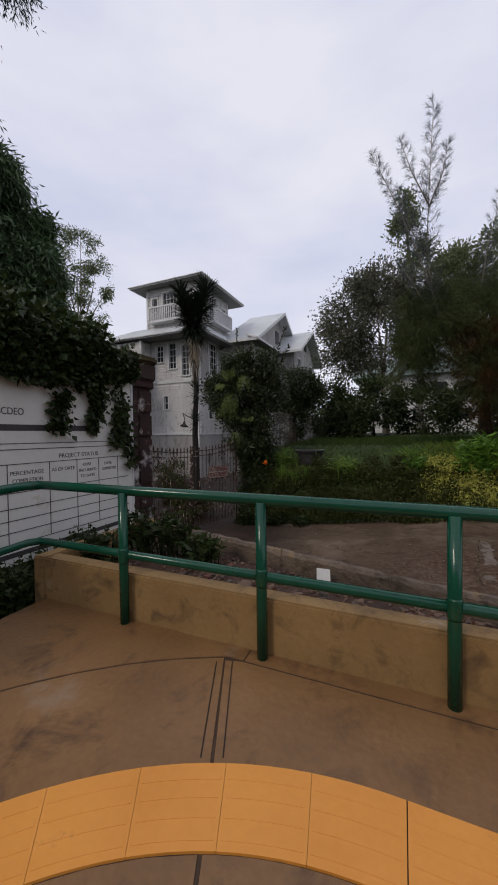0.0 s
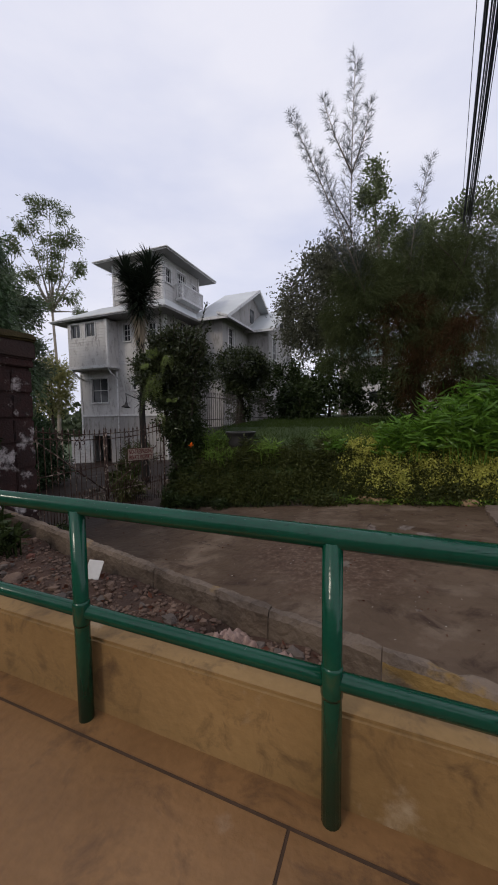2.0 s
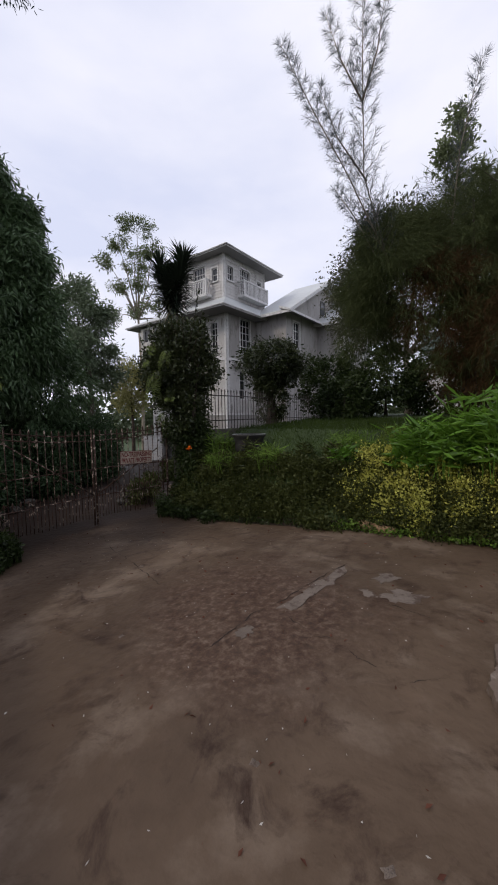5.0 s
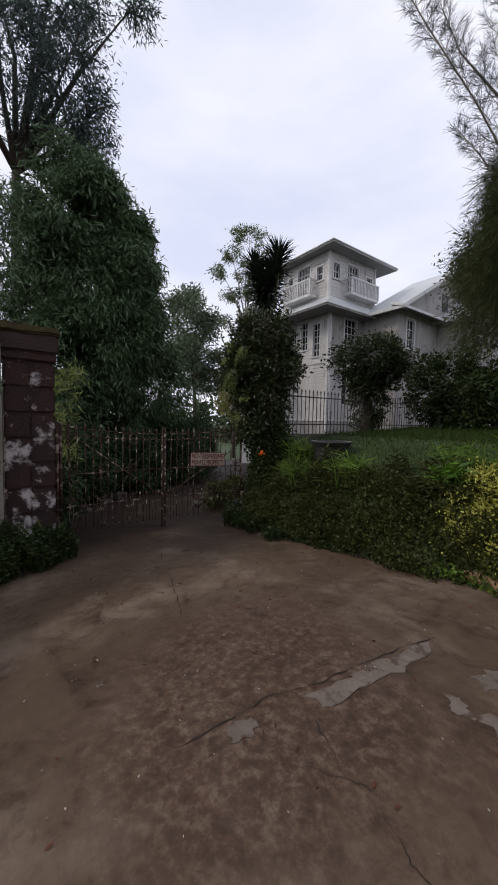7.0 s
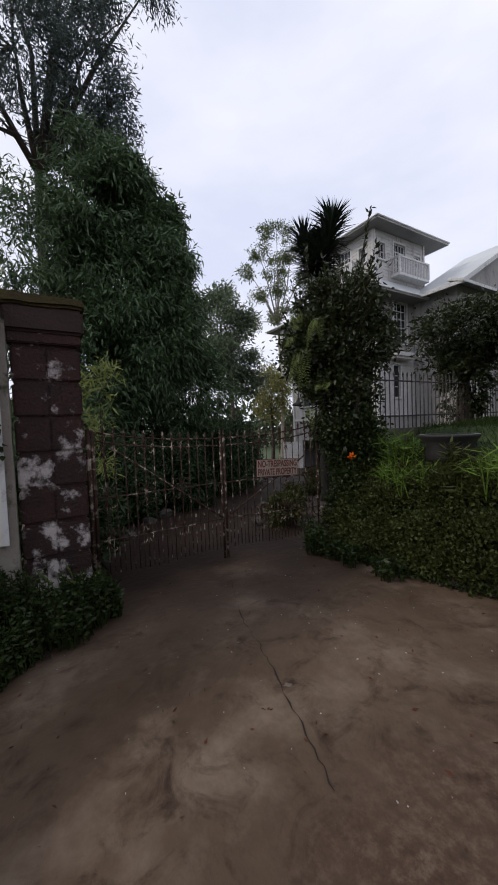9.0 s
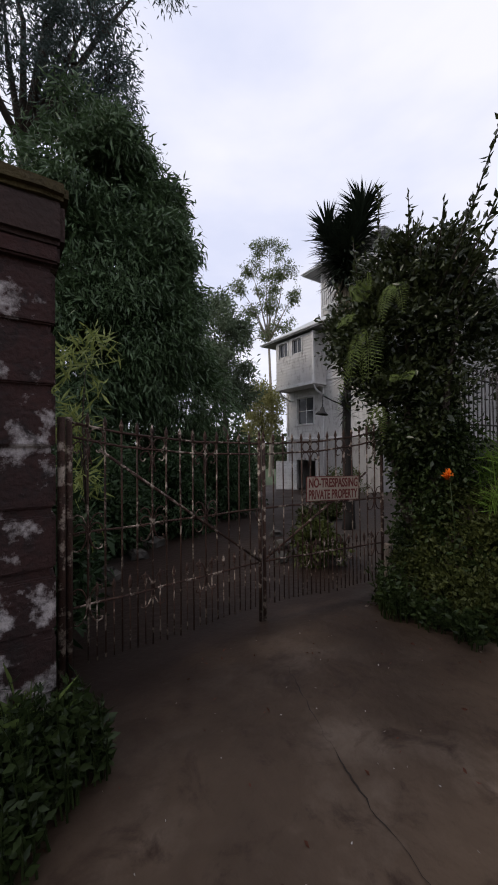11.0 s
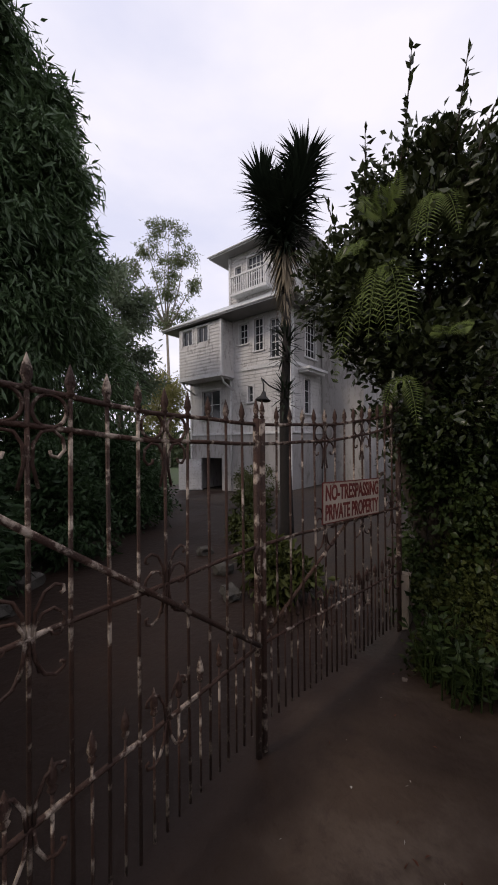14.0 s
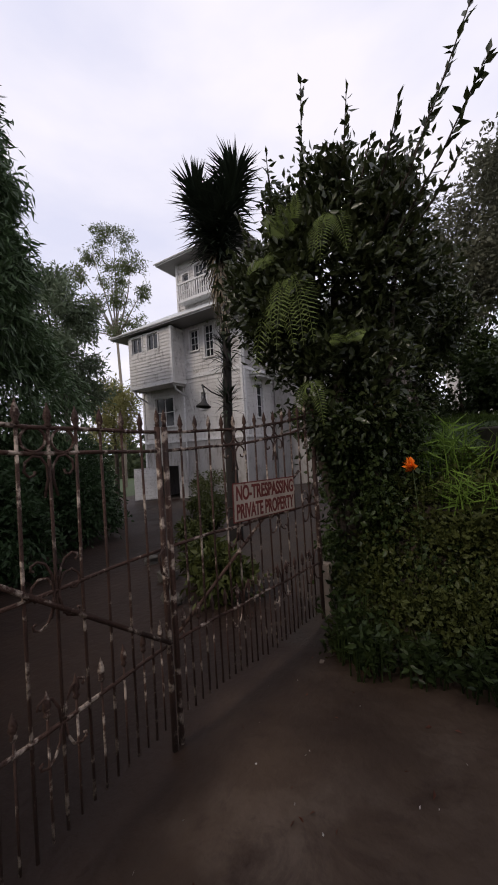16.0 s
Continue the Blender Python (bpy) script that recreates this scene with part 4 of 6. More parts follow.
pent_eave(-10.62, -9.72, 24.2, 33.0, 8.62)
gable_wing(-13.2, -10.6, 25.1, 36.9, 8.95, 12.3, 0.8)
gable_wing(-11.0, -8.7, 30.1, 37.5, 8.95, 11.1, 0.8)

# ---- vegetation ----
def unit(v):
    return v / np.maximum(1e-9, np.linalg.norm(v, axis=1, keepdims=True))


def leaf_arrays(P, D, L, W, fold=0.25):
    """Kite-shaped leaves, each two triangles with a fold along the rib."""
    n = len(P)
    S = unit(np.cross(D, rng.normal(size=(n, 3))))
    U = np.cross(S, D)
    L, W = L[:, None], W[:, None]
    mid = P + D * L * 0.42
    a, b, c, d = P, mid + S * W / 2 + U * W * fold, P + D * L, mid - S * W / 2 + U * W * fold
    V = np.stack([a, b, c, d], 1).reshape(-1, 3)
    i = np.arange(n)[:, None] * 4
    return V, np.concatenate([i + [0, 1, 2], i + [0, 2, 3]], 1).reshape(-1, 3)


def tri_mesh(name, V, T, material, parent=None, label=""):
    me = bpy.data.meshes.new(name)
    me.vertices.add(len(V))
    me.vertices.foreach_set("co", np.asarray(V, np.float32).ravel())
    me.loops.add(len(T) * 3)
    me.loops.foreach_set("vertex_index", np.asarray(T, np.int32).ravel())
    me.polygons.add(len(T))
    me.polygons.foreach_set("loop_start", np.arange(0, len(T) * 3, 3, dtype=np.int32))
    me.update(calc_edges=True)
    me.materials.append(material)
    ob = new(name, me)
    ob.parent = parent
    if label:
        ob["label"] = label
    return ob


def leaf_mesh(name, P, D, L, W, material, parent=None, label="", fold=0.25):
    V, T = leaf_arrays(np.asarray(P), unit(np.asarray(D)), np.asarray(L), np.asarray(W), fold)
    return tri_mesh(name, V, T, material, parent, label)


def cloud(blobs, per, spread, droop=0.3, shell=0.55, clumps=0):
    """Leaf places and directions for tufts over uneven blobs (x, y, z, rx, ry, rz, tufts)."""
    PP, DD = [], []
    for x, y, z, rx, ry, rz, k in blobs:
        d = unit(rng.normal(size=(k, 3)))
        if clumps:
            m_ = max(5, int(k / clumps))
            core = unit(rng.normal(size=(m_, 3)) + [0, 0, 0.25])
            d = unit(core[rng.integers(0, m_, k)] + rng.normal(size=(k, 3)) * 0.9 / math.sqrt(m_))
        wob = np.array([noise.noise(Vector(q) * 2.1 + Vector((x, y, z))) for q in d])
        r = (shell + (1.04 - shell) * rng.random(k) ** 0.6) * (1 + 0.35 * wob)
        c = np.array([x, y, z]) + d * r[:, None] * [rx, ry, rz]
        p = np.repeat(c, per, 0) + rng.normal(size=(k * per, 3)) * spread
        out_ = np.repeat(d, per, 0) * 0.7 + rng.normal(size=(k * per, 3)) * 0.7
        out_[:, 2] -= droop
        PP.append(p)
        DD.append(unit(out_))
    return np.concatenate(PP), np.concatenate(DD)


def limbs(bm, base, tips, r0, r1, n=7):
    """A trunk's limbs, bent, from base to each tip."""
    b = Vector(base)
    for t in tips:
        t = Vector(t)
        m = b.lerp(t, 0.5) + Vector((noise.noise(t * 1.3), noise.noise(t * 1.7 + Vector((5, 0, 0))), 0.4)) * (t - b).length * 0.12
        tube(bm, [b, b.lerp(m, 0.5), m, m.lerp(t, 0.55), t], [r0, r0 * 0.8, (r0 + r1) / 2, r1 * 1.2, r1], n)


def tree(name, label, x, y, z, fork, r0, blobs, per, spread, leaf, material, bark=None, droop=0.3, shell=0.55, category="tree", jitter=0.35, twigs=0, clumps=10):
    """A tapered trunk, limbs to the blobs of the crown, and a crown of single leaves."""
    t = thing(name, x, y, z, label, category)
    off = Vector((x, y, z))
    loc = [(b[0] - x, b[1] - y, b[2] - z, *b[3:]) for b in blobs]
    bm = B()
    f = Vector(fork) - off
    tube(bm, [(0, 0, -0.2), (0, 0, 0.05), f * 0.5 + Vector((0.05 * f.z, 0.03 * f.z, 0)) * 0.3, f], [r0 * 1.5, r0 * 1.1, r0 * 0.85, r0 * 0.6], 10)
    limbs(bm, f, [(b[0], b[1], b[2] + b[5] * 0.3) for b in loc], r0 * 0.55, r0 * 0.12)
    for b in loc:
        for _ in range(twigs):
            d = Vector(rng.normal(size=3)).normalized()
            limbs(bm, (b[0], b[1], b[2] - b[5] * 0.2), [(b[0] + d.x * b[3] * 0.95, b[1] + d.y * b[4] * 0.95, b[2] + d.z * b[5] * 0.95)], r0 * 0.18, r0 * 0.04, 4)
    part("trunk", bm, bark or BARK, t)
    P, D = cloud(loc, per, spread, droop, shell, clumps)
    k = 1 + (rng.random(len(P)) - 0.5) * 2 * jitter
    leaf_mesh("crown", P, D, leaf[0] * k, leaf[1] * k, material, t)
    return t


gz = ground_z


def stone(name, label, x, y, z, sx, sy, sz, material, seed, category="stone", turn=0.0, group="", fine=2):
    bm = B()
    bmesh.ops.create_icosphere(bm, subdivisions=fine, radius=1)
    for v in bm.verts:
        q = v.co.normalized()
        k = 1 + 0.5 * noise.noise(q * 1.7 + Vector((seed, seed * 2.3, 0))) + 0.16 * noise.noise(q * 5 + Vector((seed, 0, 4)))
        c = Vector((math.copysign(abs(q.x) ** 0.7, q.x), math.copysign(abs(q.y) ** 0.7, q.y), math.copysign(abs(q.z) ** 0.7, q.z)))
        v.co = Vector((c.x * sx, c.y * sy, c.z * sz)) * k
    ob = part(name, bm, material)
    ob.matrix_basis = pose(x, y, z, rng.uniform(-12, 12), rng.uniform(-12, 12), turn)
    return tagged(ob, label, category, group)


# trees west of the drive
tree("hanging_leaf_tree", "tall dark tree with dense hanging narrow leaves", -14.0, 6.8, gz(-14, 6.8), (-13.8, 6.9, 2.5), 0.3,
     [(-13.4, 7.0, 6.3, 2.2, 2.3, 2.6, 900), (-12.8, 8.3, 4.2, 1.8, 1.7, 2.2, 750), (-12.9, 6.6, 8.6, 1.8, 1.7, 1.4, 340), (-13.5, 4.2, 6.5, 2.4, 2.4, 3.2, 440), (-14.6, 10.2, 2.6, 2.0, 1.8, 2.4, 520), (-12.4, 6.2, 3.2, 1.6, 1.6, 2.2, 420), (-12.1, 8.5, 7.2, 1.0, 1.0, 1.0, 340), (-12.8, 9.3, 5.4, 0.8, 0.7, 0.8, 230), (-12.4, 8.6, 8.6, 0.7, 0.7, 0.6, 150), (-12.4, 7.7, 9.8, 0.8, 0.8, 0.6, 170), (-12.4, 6.2, 10.6, 1.1, 1.1, 0.6, 110), (-11.9, 7.2, 5.2, 0.9, 0.9, 0.8, 200), (-12.0, 5.2, 1.0, 1.6, 1.8, 1.8, 420), (-12.2, 7.3, 9.7, 0.9, 0.9, 0.65, 230), (-12.2, 8.2, 8.5, 0.8, 0.8, 0.7, 220), (-12.2, 8.9, 7.1, 0.75, 0.7, 0.65, 190), (-12.3, 9.15, 5.7, 0.75, 0.7, 0.7, 180), (-12.3, 9.1, 4.2, 0.8, 0.8, 0.8, 190)],
     26, 0.20, (0.27, 0.055), L_WILLOW, droop=1.0, clumps=13)
tree("open_crowned_tree", "high open-crowned tree with sky showing between dark twigs", -16.0, 4.6, gz(-16, 4.6), (-15.8, 5.0, 11.5), 0.26,
     [(-15.06, 6.6, 15.0, 2.0, 1.7, 1.6, 210), (-15.2, 4.4, 15.8, 2.0, 1.9, 2.0, 190), (-14.9, 6.2, 18.3, 1.8, 1.8, 1.5, 150), (-15.7, 3.9, 19.8, 2.3, 2.4, 1.8, 170), (-14.9, 7.8, 13.2, 1.1, 1.0, 0.7, 90), (-14.2, 1.9, 14.1, 2.0, 2.0, 2.4, 170), (-14.8, 7.3, 17.0, 1.5, 1.5, 1.8, 105), (-14.8, 7.6, 14.5, 1.3, 1.2, 1.0, 85), (-14.9, 6.0, 13.0, 1.8, 1.6, 0.9, 90), (-15.0, 7.6, 19.8, 1.4, 1.2, 1.3, 70), (-14.5, 9.5, 19.6, 0.9, 0.9, 0.9, 60), (-15.2, 3.6, 12.6, 1.8, 1.8, 1.2, 80)],
     17, 0.20, (0.24, 0.05), L_HIGH, droop=0.7, shell=0.3, twigs=9, clumps=8)
for x, y, rx, h, n in ((-7.6, 4.6, 1.1, 1.3, 420), (-9.6, 5.8, 1.3, 1.8, 480), (-11.0, 8.2, 1.2, 1.9, 420), (-13.2, 11.0, 1.5, 2.4, 480), (-16.2, 13.0, 1.6, 2.8, 520), (-19.2, 15.0, 1.6, 3.0, 480), (-5.6, 4.3, 0.8, 1.4, 300), (-15.5, 9.6, 1.8, 3.6, 560), (-17.5, 12.0, 2.0, 2.6, 560), (-14.8, 6.6, 1.8, 3.4, 520), (-16.6, 7.4, 2.0, 4.2, 520), (-19.6, 13.6, 2.0, 2.4, 520)):
    z = gz(x, y)
    tree("shrub", "dense dark green shrub beside the drive", x, y, z, (x, y, z + 0.5), 0.06, [(x, y, z + h * 0.62, rx, rx, h * 0.62, n), (x + 0.5 * rx, y + 0.3, z + h * 0.4, rx * 0.7, rx * 0.7, h * 0.42, n // 2)], 16, 0.13, (0.15, 0.055), L_TREE, category="shrub")
tree("bamboo_shrub", "light green bamboo-like shrub behind the gate", -5.9, 5.35, gz(-5.9, 5.35), (-5.85, 5.35, 0.3), 0.03,
     [(-5.85, 5.35, 1.9, 0.36, 0.34, 0.55, 26), (-5.85, 5.25, 1.2, 0.34, 0.32, 0.55, 18), (-6.1, 5.3, 0.2, 0.3, 0.3, 0.6, 12)], 8, 0.08, (0.22, 0.028), L_BAMBOO, category="shrub", droop=0.35, shell=0.3)
tree("grey_green_tree", "lighter grey-green tree behind the drive", -20.5, 15.8, gz(-20, 16), (-20.5, 15.8, 3.5), 0.2,
     [(-20.3, 15.4, 8.0, 1.8, 1.7, 1.5, 230), (-21.6, 16.8, 6.0, 1.7, 1.6, 1.0, 150), (-20.9, 15.2, 9.6, 1.2, 1.2, 0.9, 110), (-22.3, 17.6, 4.4, 2.0, 1.8, 0.8, 150), (-19.4, 14.6, 5.6, 1.3, 1.3, 0.9, 120)], 18, 0.26, (0.28, 0.09), foliage("mid_tree_leaves", (0.055, 0.080, 0.048), (0.15, 0.19, 0.115)), shell=0.3, droop=0.4, twigs=5)
tree("yellow_green_tree", "pale yellowish tree behind the house corner", -27.0, 23.5, gz(-27, 23), (-27, 23.5, 2.5), 0.18,
     [(-26.8, 23.4, 4.2, 1.8, 1.8, 2.6, 300), (-28, 24.5, 5.2, 1.8, 1.8, 2.2, 220)], 14, 0.25, (0.26, 0.10), foliage("yellowish_leaves", (0.12, 0.13, 0.04), (0.28, 0.27, 0.11), 0.6, 0.35), shell=0.3)
euc = []
for sd, zz, rr, k in ((0.2, 23.4, 1.9, 62), (-2.0, 21.6, 1.3, 34), (1.9, 21.0, 1.6, 46), (-0.2, 19.6, 1.6, 46), (-3.2, 19.2, 1.2, 28), (2.9, 18.2, 1.2, 26), (0.7, 17.2, 1.5, 40), (-1.9, 16.6, 1.3, 30), (1.6, 15.0, 1.3, 28), (-0.6, 13.9, 1.2, 26), (2.8, 13.0, 1.1, 20), (-2.6, 13.4, 1.0, 18)):
    euc.append((-33.4 + 0.62 * sd, 29.3 + 0.78 * sd, zz, rr, rr, rr * 0.55, k))
tree("gum_tree", "tall slender gum tree with open pale clumps of leaves", -33.4, 29.3, -3.0, (-33.4, 29.3, 13.0), 0.20, euc, 22, 0.24, (0.32, 0.10), L_PALE, PALE_BARK, droop=0.5, shell=0.2)

# bush grown over the eastern gate pillar
gate_bush = thing("gate_bush", -3.9, 9.05, gz(-3.9, 9.05) - 0.2, "large glossy-leaved bush smothering the gate pillar, with tall shoots", "bush")
gb = Vector(gate_bush.location)


def rel(b):
    return [(q[0] - gb.x, q[1] - gb.y - 0.2, q[2] - gb.z, *q[3:]) for q in b]


bm = B()
limbs(bm, (0, 0, 0), [(-0.4, 0, 3.6), (0.3, 0.1, 4.0), (0.6, -0.1, 3.4), (-0.7, 0.1, 3.2), (0, 0, 4.4)], 0.09, 0.02)
part("trunk", bm, BARK, gate_bush)
P, D = cloud(rel([(-4.05, 9.2, 2.55, 0.85, 0.7, 0.8, 560), (-4.75, 9.1, 2.55, 0.42, 0.42, 0.42, 170), (-3.45, 9.2, 2.65, 0.45, 0.45, 0.6, 190), (-3.9, 9.15, 3.3, 0.75, 0.5, 0.35, 190), (-3.9, 9.15, 1.5, 0.55, 0.5, 0.75, 360), (-4.5, 9.1, 1.75, 0.28, 0.3, 0.35, 80)]), 17, 0.09, -0.2, 0.5, 9)
k = 0.7 + 0.6 * rng.random(len(P))
leaf_mesh("crown", P, D, 0.088 * k, 0.044 * k, L_BUSH, gate_bush)
shoots = [((-4.2, 8.6, 2.9), (-3.92, 8.3, 4.12)), ((-3.8, 8.6, 3.0), (-3.53, 8.3, 3.80)), ((-3.5, 8.65, 2.9), (-3.14, 8.3, 3.50)), ((-3.4, 8.65, 2.7), (-2.60, 8.3, 4.0)), ((-3.3, 8.65, 2.6), (-2.56, 8.35, 3.52)), ((-3.4, 8.65, 2.7), (-2.89, 8.35, 3.43)), ((-3.7, 8.6, 2.9), (-3.35, 8.3, 3.35)), ((-4.5, 8.6, 2.8), (-4.31, 8.3, 3.66)), ((-4.0, 8.65, 2.9), (-3.75, 8.4, 3.5)), ((-4.7, 8.6, 2.7), (-4.75, 8.4, 3.3)), ((-4.9, 8.6, 2.5), (-5.15, 8.5, 2.95)), ((-3.2, 8.7, 2.6), (-2.72, 8.5, 3.1))]
PP, DD, LL = [], [], []
for a, b in shoots:
    a, b = Vector(a) - gb, Vector(b) - gb
    part("shoot", tube(B(), [a, a.lerp(b, 0.5) + Vector((0.04, 0, 0)), b], [0.012, 0.008, 0.003], 5), BARK, gate_bush)
    ax = (b - a).normalized()
    n = int((b - a).length / 0.027)
    for i in range(n):
        f = 0.1 + 0.9 * i / n
        PP.append(a.lerp(b, f) + Vector((0.16 * f * (1 - f), 0, 0)))
        DD.append(ax * 0.8 + Vector(rng.normal(size=3)) * 0.6)
        LL.append(0.06 + 0.06 * rng.random())
leaf_mesh("shoot_leaves", PP, DD, LL, np.array(LL) * 0.46, L_BUSH, gate_bush)
# ivy skirt down the pillar and along its foot
ivy = thing("ivy", -3.85, 8.75, -0.92, "dark ivy hanging over the gate pillar to the ground", "ivy", kind="stuff")
P, D = cloud([(0.12, 0.42, 1.1, 0.45, 0.40, 1.35, 560), (0.3, 0.3, 0.35, 0.55, 0.38, 0.5, 340), (1.0, 0.2, 0.35, 0.65, 0.36, 0.55, 300), (0.05, 0.25, 2.0, 0.42, 0.36, 0.5, 190)], 20, 0.085, 0.5, 0.72, 9)
k = 0.6 + 0.8 * rng.random(len(P))
leaf_mesh("ivy_leaf", P, D, 0.056 * k, 0.040 * k, L_IVY, ivy)


def fern(x, y, z, size, turn, n=5, hang=0.7):
    t = thing("fern", x, y, z, "light green fern fronds hanging from the bush", "fern", rz=turn)
    for j in range(n):
        a = radians(-60 + 120 * j / max(1, n - 1)) + rng.normal() * 0.2
        ln = size * (0.75 + 0.5 * rng.random())
        pts = [Vector((math.sin(a) * ln * s * (1 - 0.25 * s), -math.cos(a) * ln * s * 0.55, ln * (0.35 * s - hang * 1.5 * s * s))) for s in np.linspace(0, 1, 24)]
        bm = B()
        up_ = Vector((0, -0.8, 0.5))
        strip_ = []
        for i, p in enumerate(pts):
            ax = (pts[min(23, i + 1)] - pts[max(0, i - 1)]).normalized()
            sd = ax.cross(up_).normalized()
            w = 0.004 * (1 - 0.7 * i / 23)
            strip_.append((bm.verts.new(p - sd * w), bm.verts.new(p + sd * w), sd, ax))
        for a_, b_ in zip(strip_, strip_[1:]):
            bm.faces.new((a_[0], a_[1], b_[1], b_[0]))
            for side_ in (0, 1):
                for f in (0.0,):
                    root = a_[side_] if f == 0 else b_[side_]
                    k_ = (strip_.index(a_) + f) / 23
                    out_ = (a_[2] * (1 if side_ else -1) + a_[3] * (0.45 + 0.25 * f)).normalized()
                    ll = ln * 0.34 * math.sin(math.pi * min(1, k_ * 0.85 + 0.14)) + 0.012
                    mid = root.co + out_ * ll * 0.4
                    wd = a_[3] * ln * 0.017
                    bm.faces.new((root, bm.verts.new(mid - wd), bm.verts.new(root.co + out_ * ll + up_ * ll * -0.25), bm.verts.new(mid + wd)))
        part("frond", bm, L_FERN, t)


fern(-4.18, 8.36, 2.42, 0.36, 5, 4, 1.35)
fern(-4.30, 8.36, 2.25, 0.42, -15, 2, 1.4)
fern(-3.75, 8.36, 2.85, 0.30, 10, 3, 1.2)
fern(-4.05, 8.4, 1.42, 0.22, 0, 2, 1.4)
fern(-4.45, 8.4, 2.7, 0.26, 0, 4, 0.6)
fern(-4.15, 8.38, 2.85, 0.30, 0, 6, -0.2)
fern(-3.7, 8.38, 1.75, 0.25, 5, 4, 0.2)

# second overgrown fence pillar and the dark hedge beyond
tree("pillar_bush", "rounded bush on an overgrown fence pillar", -3.8, 12.8, 0.9, (-3.8, 12.8, 2.0), 0.2,
     [(-3.8, 12.8, 3.0, 0.95, 0.95, 0.75, 420), (-3.8, 12.8, 2.0, 0.5, 0.5, 1.0, 320), (-3.1, 12.7, 2.9, 0.4, 0.5, 0.4, 90)], 14, 0.10, (0.11, 0.05), L_BUSH, category="bush")
for x, y, r, h, n in ((-3.0, 15.8, 1.3, 2.0, 460), (-1.2, 16.6, 1.5, 2.2, 500), (0.8, 17.2, 1.5, 1.8, 420), (-2.0, 14.6, 0.8, 1.3, 260), (2.8, 16.0, 1.6, 1.6, 380)):
    z = gz(x, y)
    tree("hedge_shrub", "dark glossy hedge shrub with a few pale blossoms", x, y, z, (x, y, z + 0.4), 0.07, [(x, y, z + h * 0.55, r, r * 0.8, h * 0.6, n)], 14, 0.13, (0.14, 0.065), L_IVY, category="shrub")

# lawn, groundcover, broad-leaved clump
n = 42000
P = np.stack([rng.uniform(-3.6, 5.0, n), 8.8 + 6.0 * rng.random(n) ** 1.4, np.zeros(n)], 1)
P[:, 2] = [gz(a, b) for a, b in P[:, :2]]
tall = np.array([max(0.0, noise.noise((a * 1.6, b * 1.6, 3)) + 0.25) for a, b in P[:, :2]])
D = rng.normal(size=(n, 3)) * 0.6 + [0, -0.1, 1]
# Lawn green lowered so that the shade behind the bank sits in its colour.
L_LAWN_SHADE = foliage("lawn_blades", (0.012, 0.025, 0.005), (0.052, 0.082, 0.016), 0.65, 0.2)
lawn = tagged(leaf_mesh("grass", P, D, 0.04 + 0.10 * rng.random(n) ** 2 + 0.16 * tall * rng.random(n), np.full(n, 0.010), L_LAWN_SHADE), "rough green grass on the raised lawn", "grass", kind="stuff")


def bank_leaves(name, x0, x1, n, size, material, label, y0=8.12, y1=8.95, top=0.12, patchy=False):
    x = rng.uniform(x0, x1, n)
    if patchy:
        x = np.concatenate([x[:n // 3], rng.normal((x0 + x1) / 2, (x1 - x0) * 0.24, n - n // 3)])
    y = rng.uniform(y0, y1, n)
    lump = np.array([noise.noise((a * 1.8, b * 1.8, 4)) for a, b in zip(x, y)])
    P = np.stack([x, y + 0.1 * lump, np.array([gz(a, b) for a, b in zip(x, y)]) + top * (1 + 0.9 * lump) * rng.random(n) + 0.01], 1)
    D = rng.normal(size=(n, 3)) * 0.6 + [0, -0.55, 0.35]
    k = 0.6 + 0.8 * rng.random(n)
    return tagged(leaf_mesh(name, P, D, size * k, size * 0.6 * k, material), label, "groundcover", kind="stuff")


def mounds(name, label, spots, size, material, per=13):
    """Small-leaved cover heaped over the bank in uneven mounds (x, y, radius, height, tufts)."""
    P, D = cloud([(x, y, gz(x, y) + h * 0.15, r, r * 0.75, h, k) for x, y, r, h, k in spots], per, 0.05, -0.35, 0.6)
    keep = P[:, 2] > np.array([gz(a_, b_) for a_, b_ in P[:, :2]]) - 0.02
    P, D = P[keep], D[keep]
    k = 0.5 + 0.9 * rng.random(len(P))
    return tagged(leaf_mesh(name, P, D, size * k, size * 0.62 * k, material), label, "groundcover", kind="stuff")


spots, lit = [], []
for i in range(46):
    x = -3.7 + 7.6 * i / 45 + rng.normal() * 0.05
    for y in (8.40, 8.62, 8.88, 9.15):
        r = rng.uniform(0.20, 0.34)
        spots.append((x, y + rng.normal() * 0.07, r, 0.72 * (0.24 + 0.22 * noise.noise((x * 1.5, y * 2, 8))) * rng.uniform(0.7, 1.25) * (0.6 if y > 9 else 1), 44))
# mounds of the brightened leaf, where sun on the bank is painted in
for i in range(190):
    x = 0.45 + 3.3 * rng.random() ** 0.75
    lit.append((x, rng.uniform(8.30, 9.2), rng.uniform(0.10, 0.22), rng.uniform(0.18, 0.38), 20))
mounds("groundcover", "small-leaved dark groundcover heaped over the bank", spots, 0.050, L_HEDGE, 17)
mounds("groundcover", "small-leaved groundcover with the bank's sun patch put into its yellow colour", lit, 0.041, L_HEDGE_LIT, 17)
bank_leaves("weeds", 0.4, 3.8, 1500, 0.05, L_GRASS, "bright weeds along the foot of the bank", 8.12, 8.32, 0.10)
# western weeds take a darker leaf: the gate bush's shade as colour
bank_leaves("weeds", -4.0, 0.6, 1500, 0.05, L_IVY, "weeds along the foot of the bank, shade put into their dark colour", 8.12, 8.32, 0.09)
# second, brighter grass that paints the sun patch onto the lawn
n = 12000
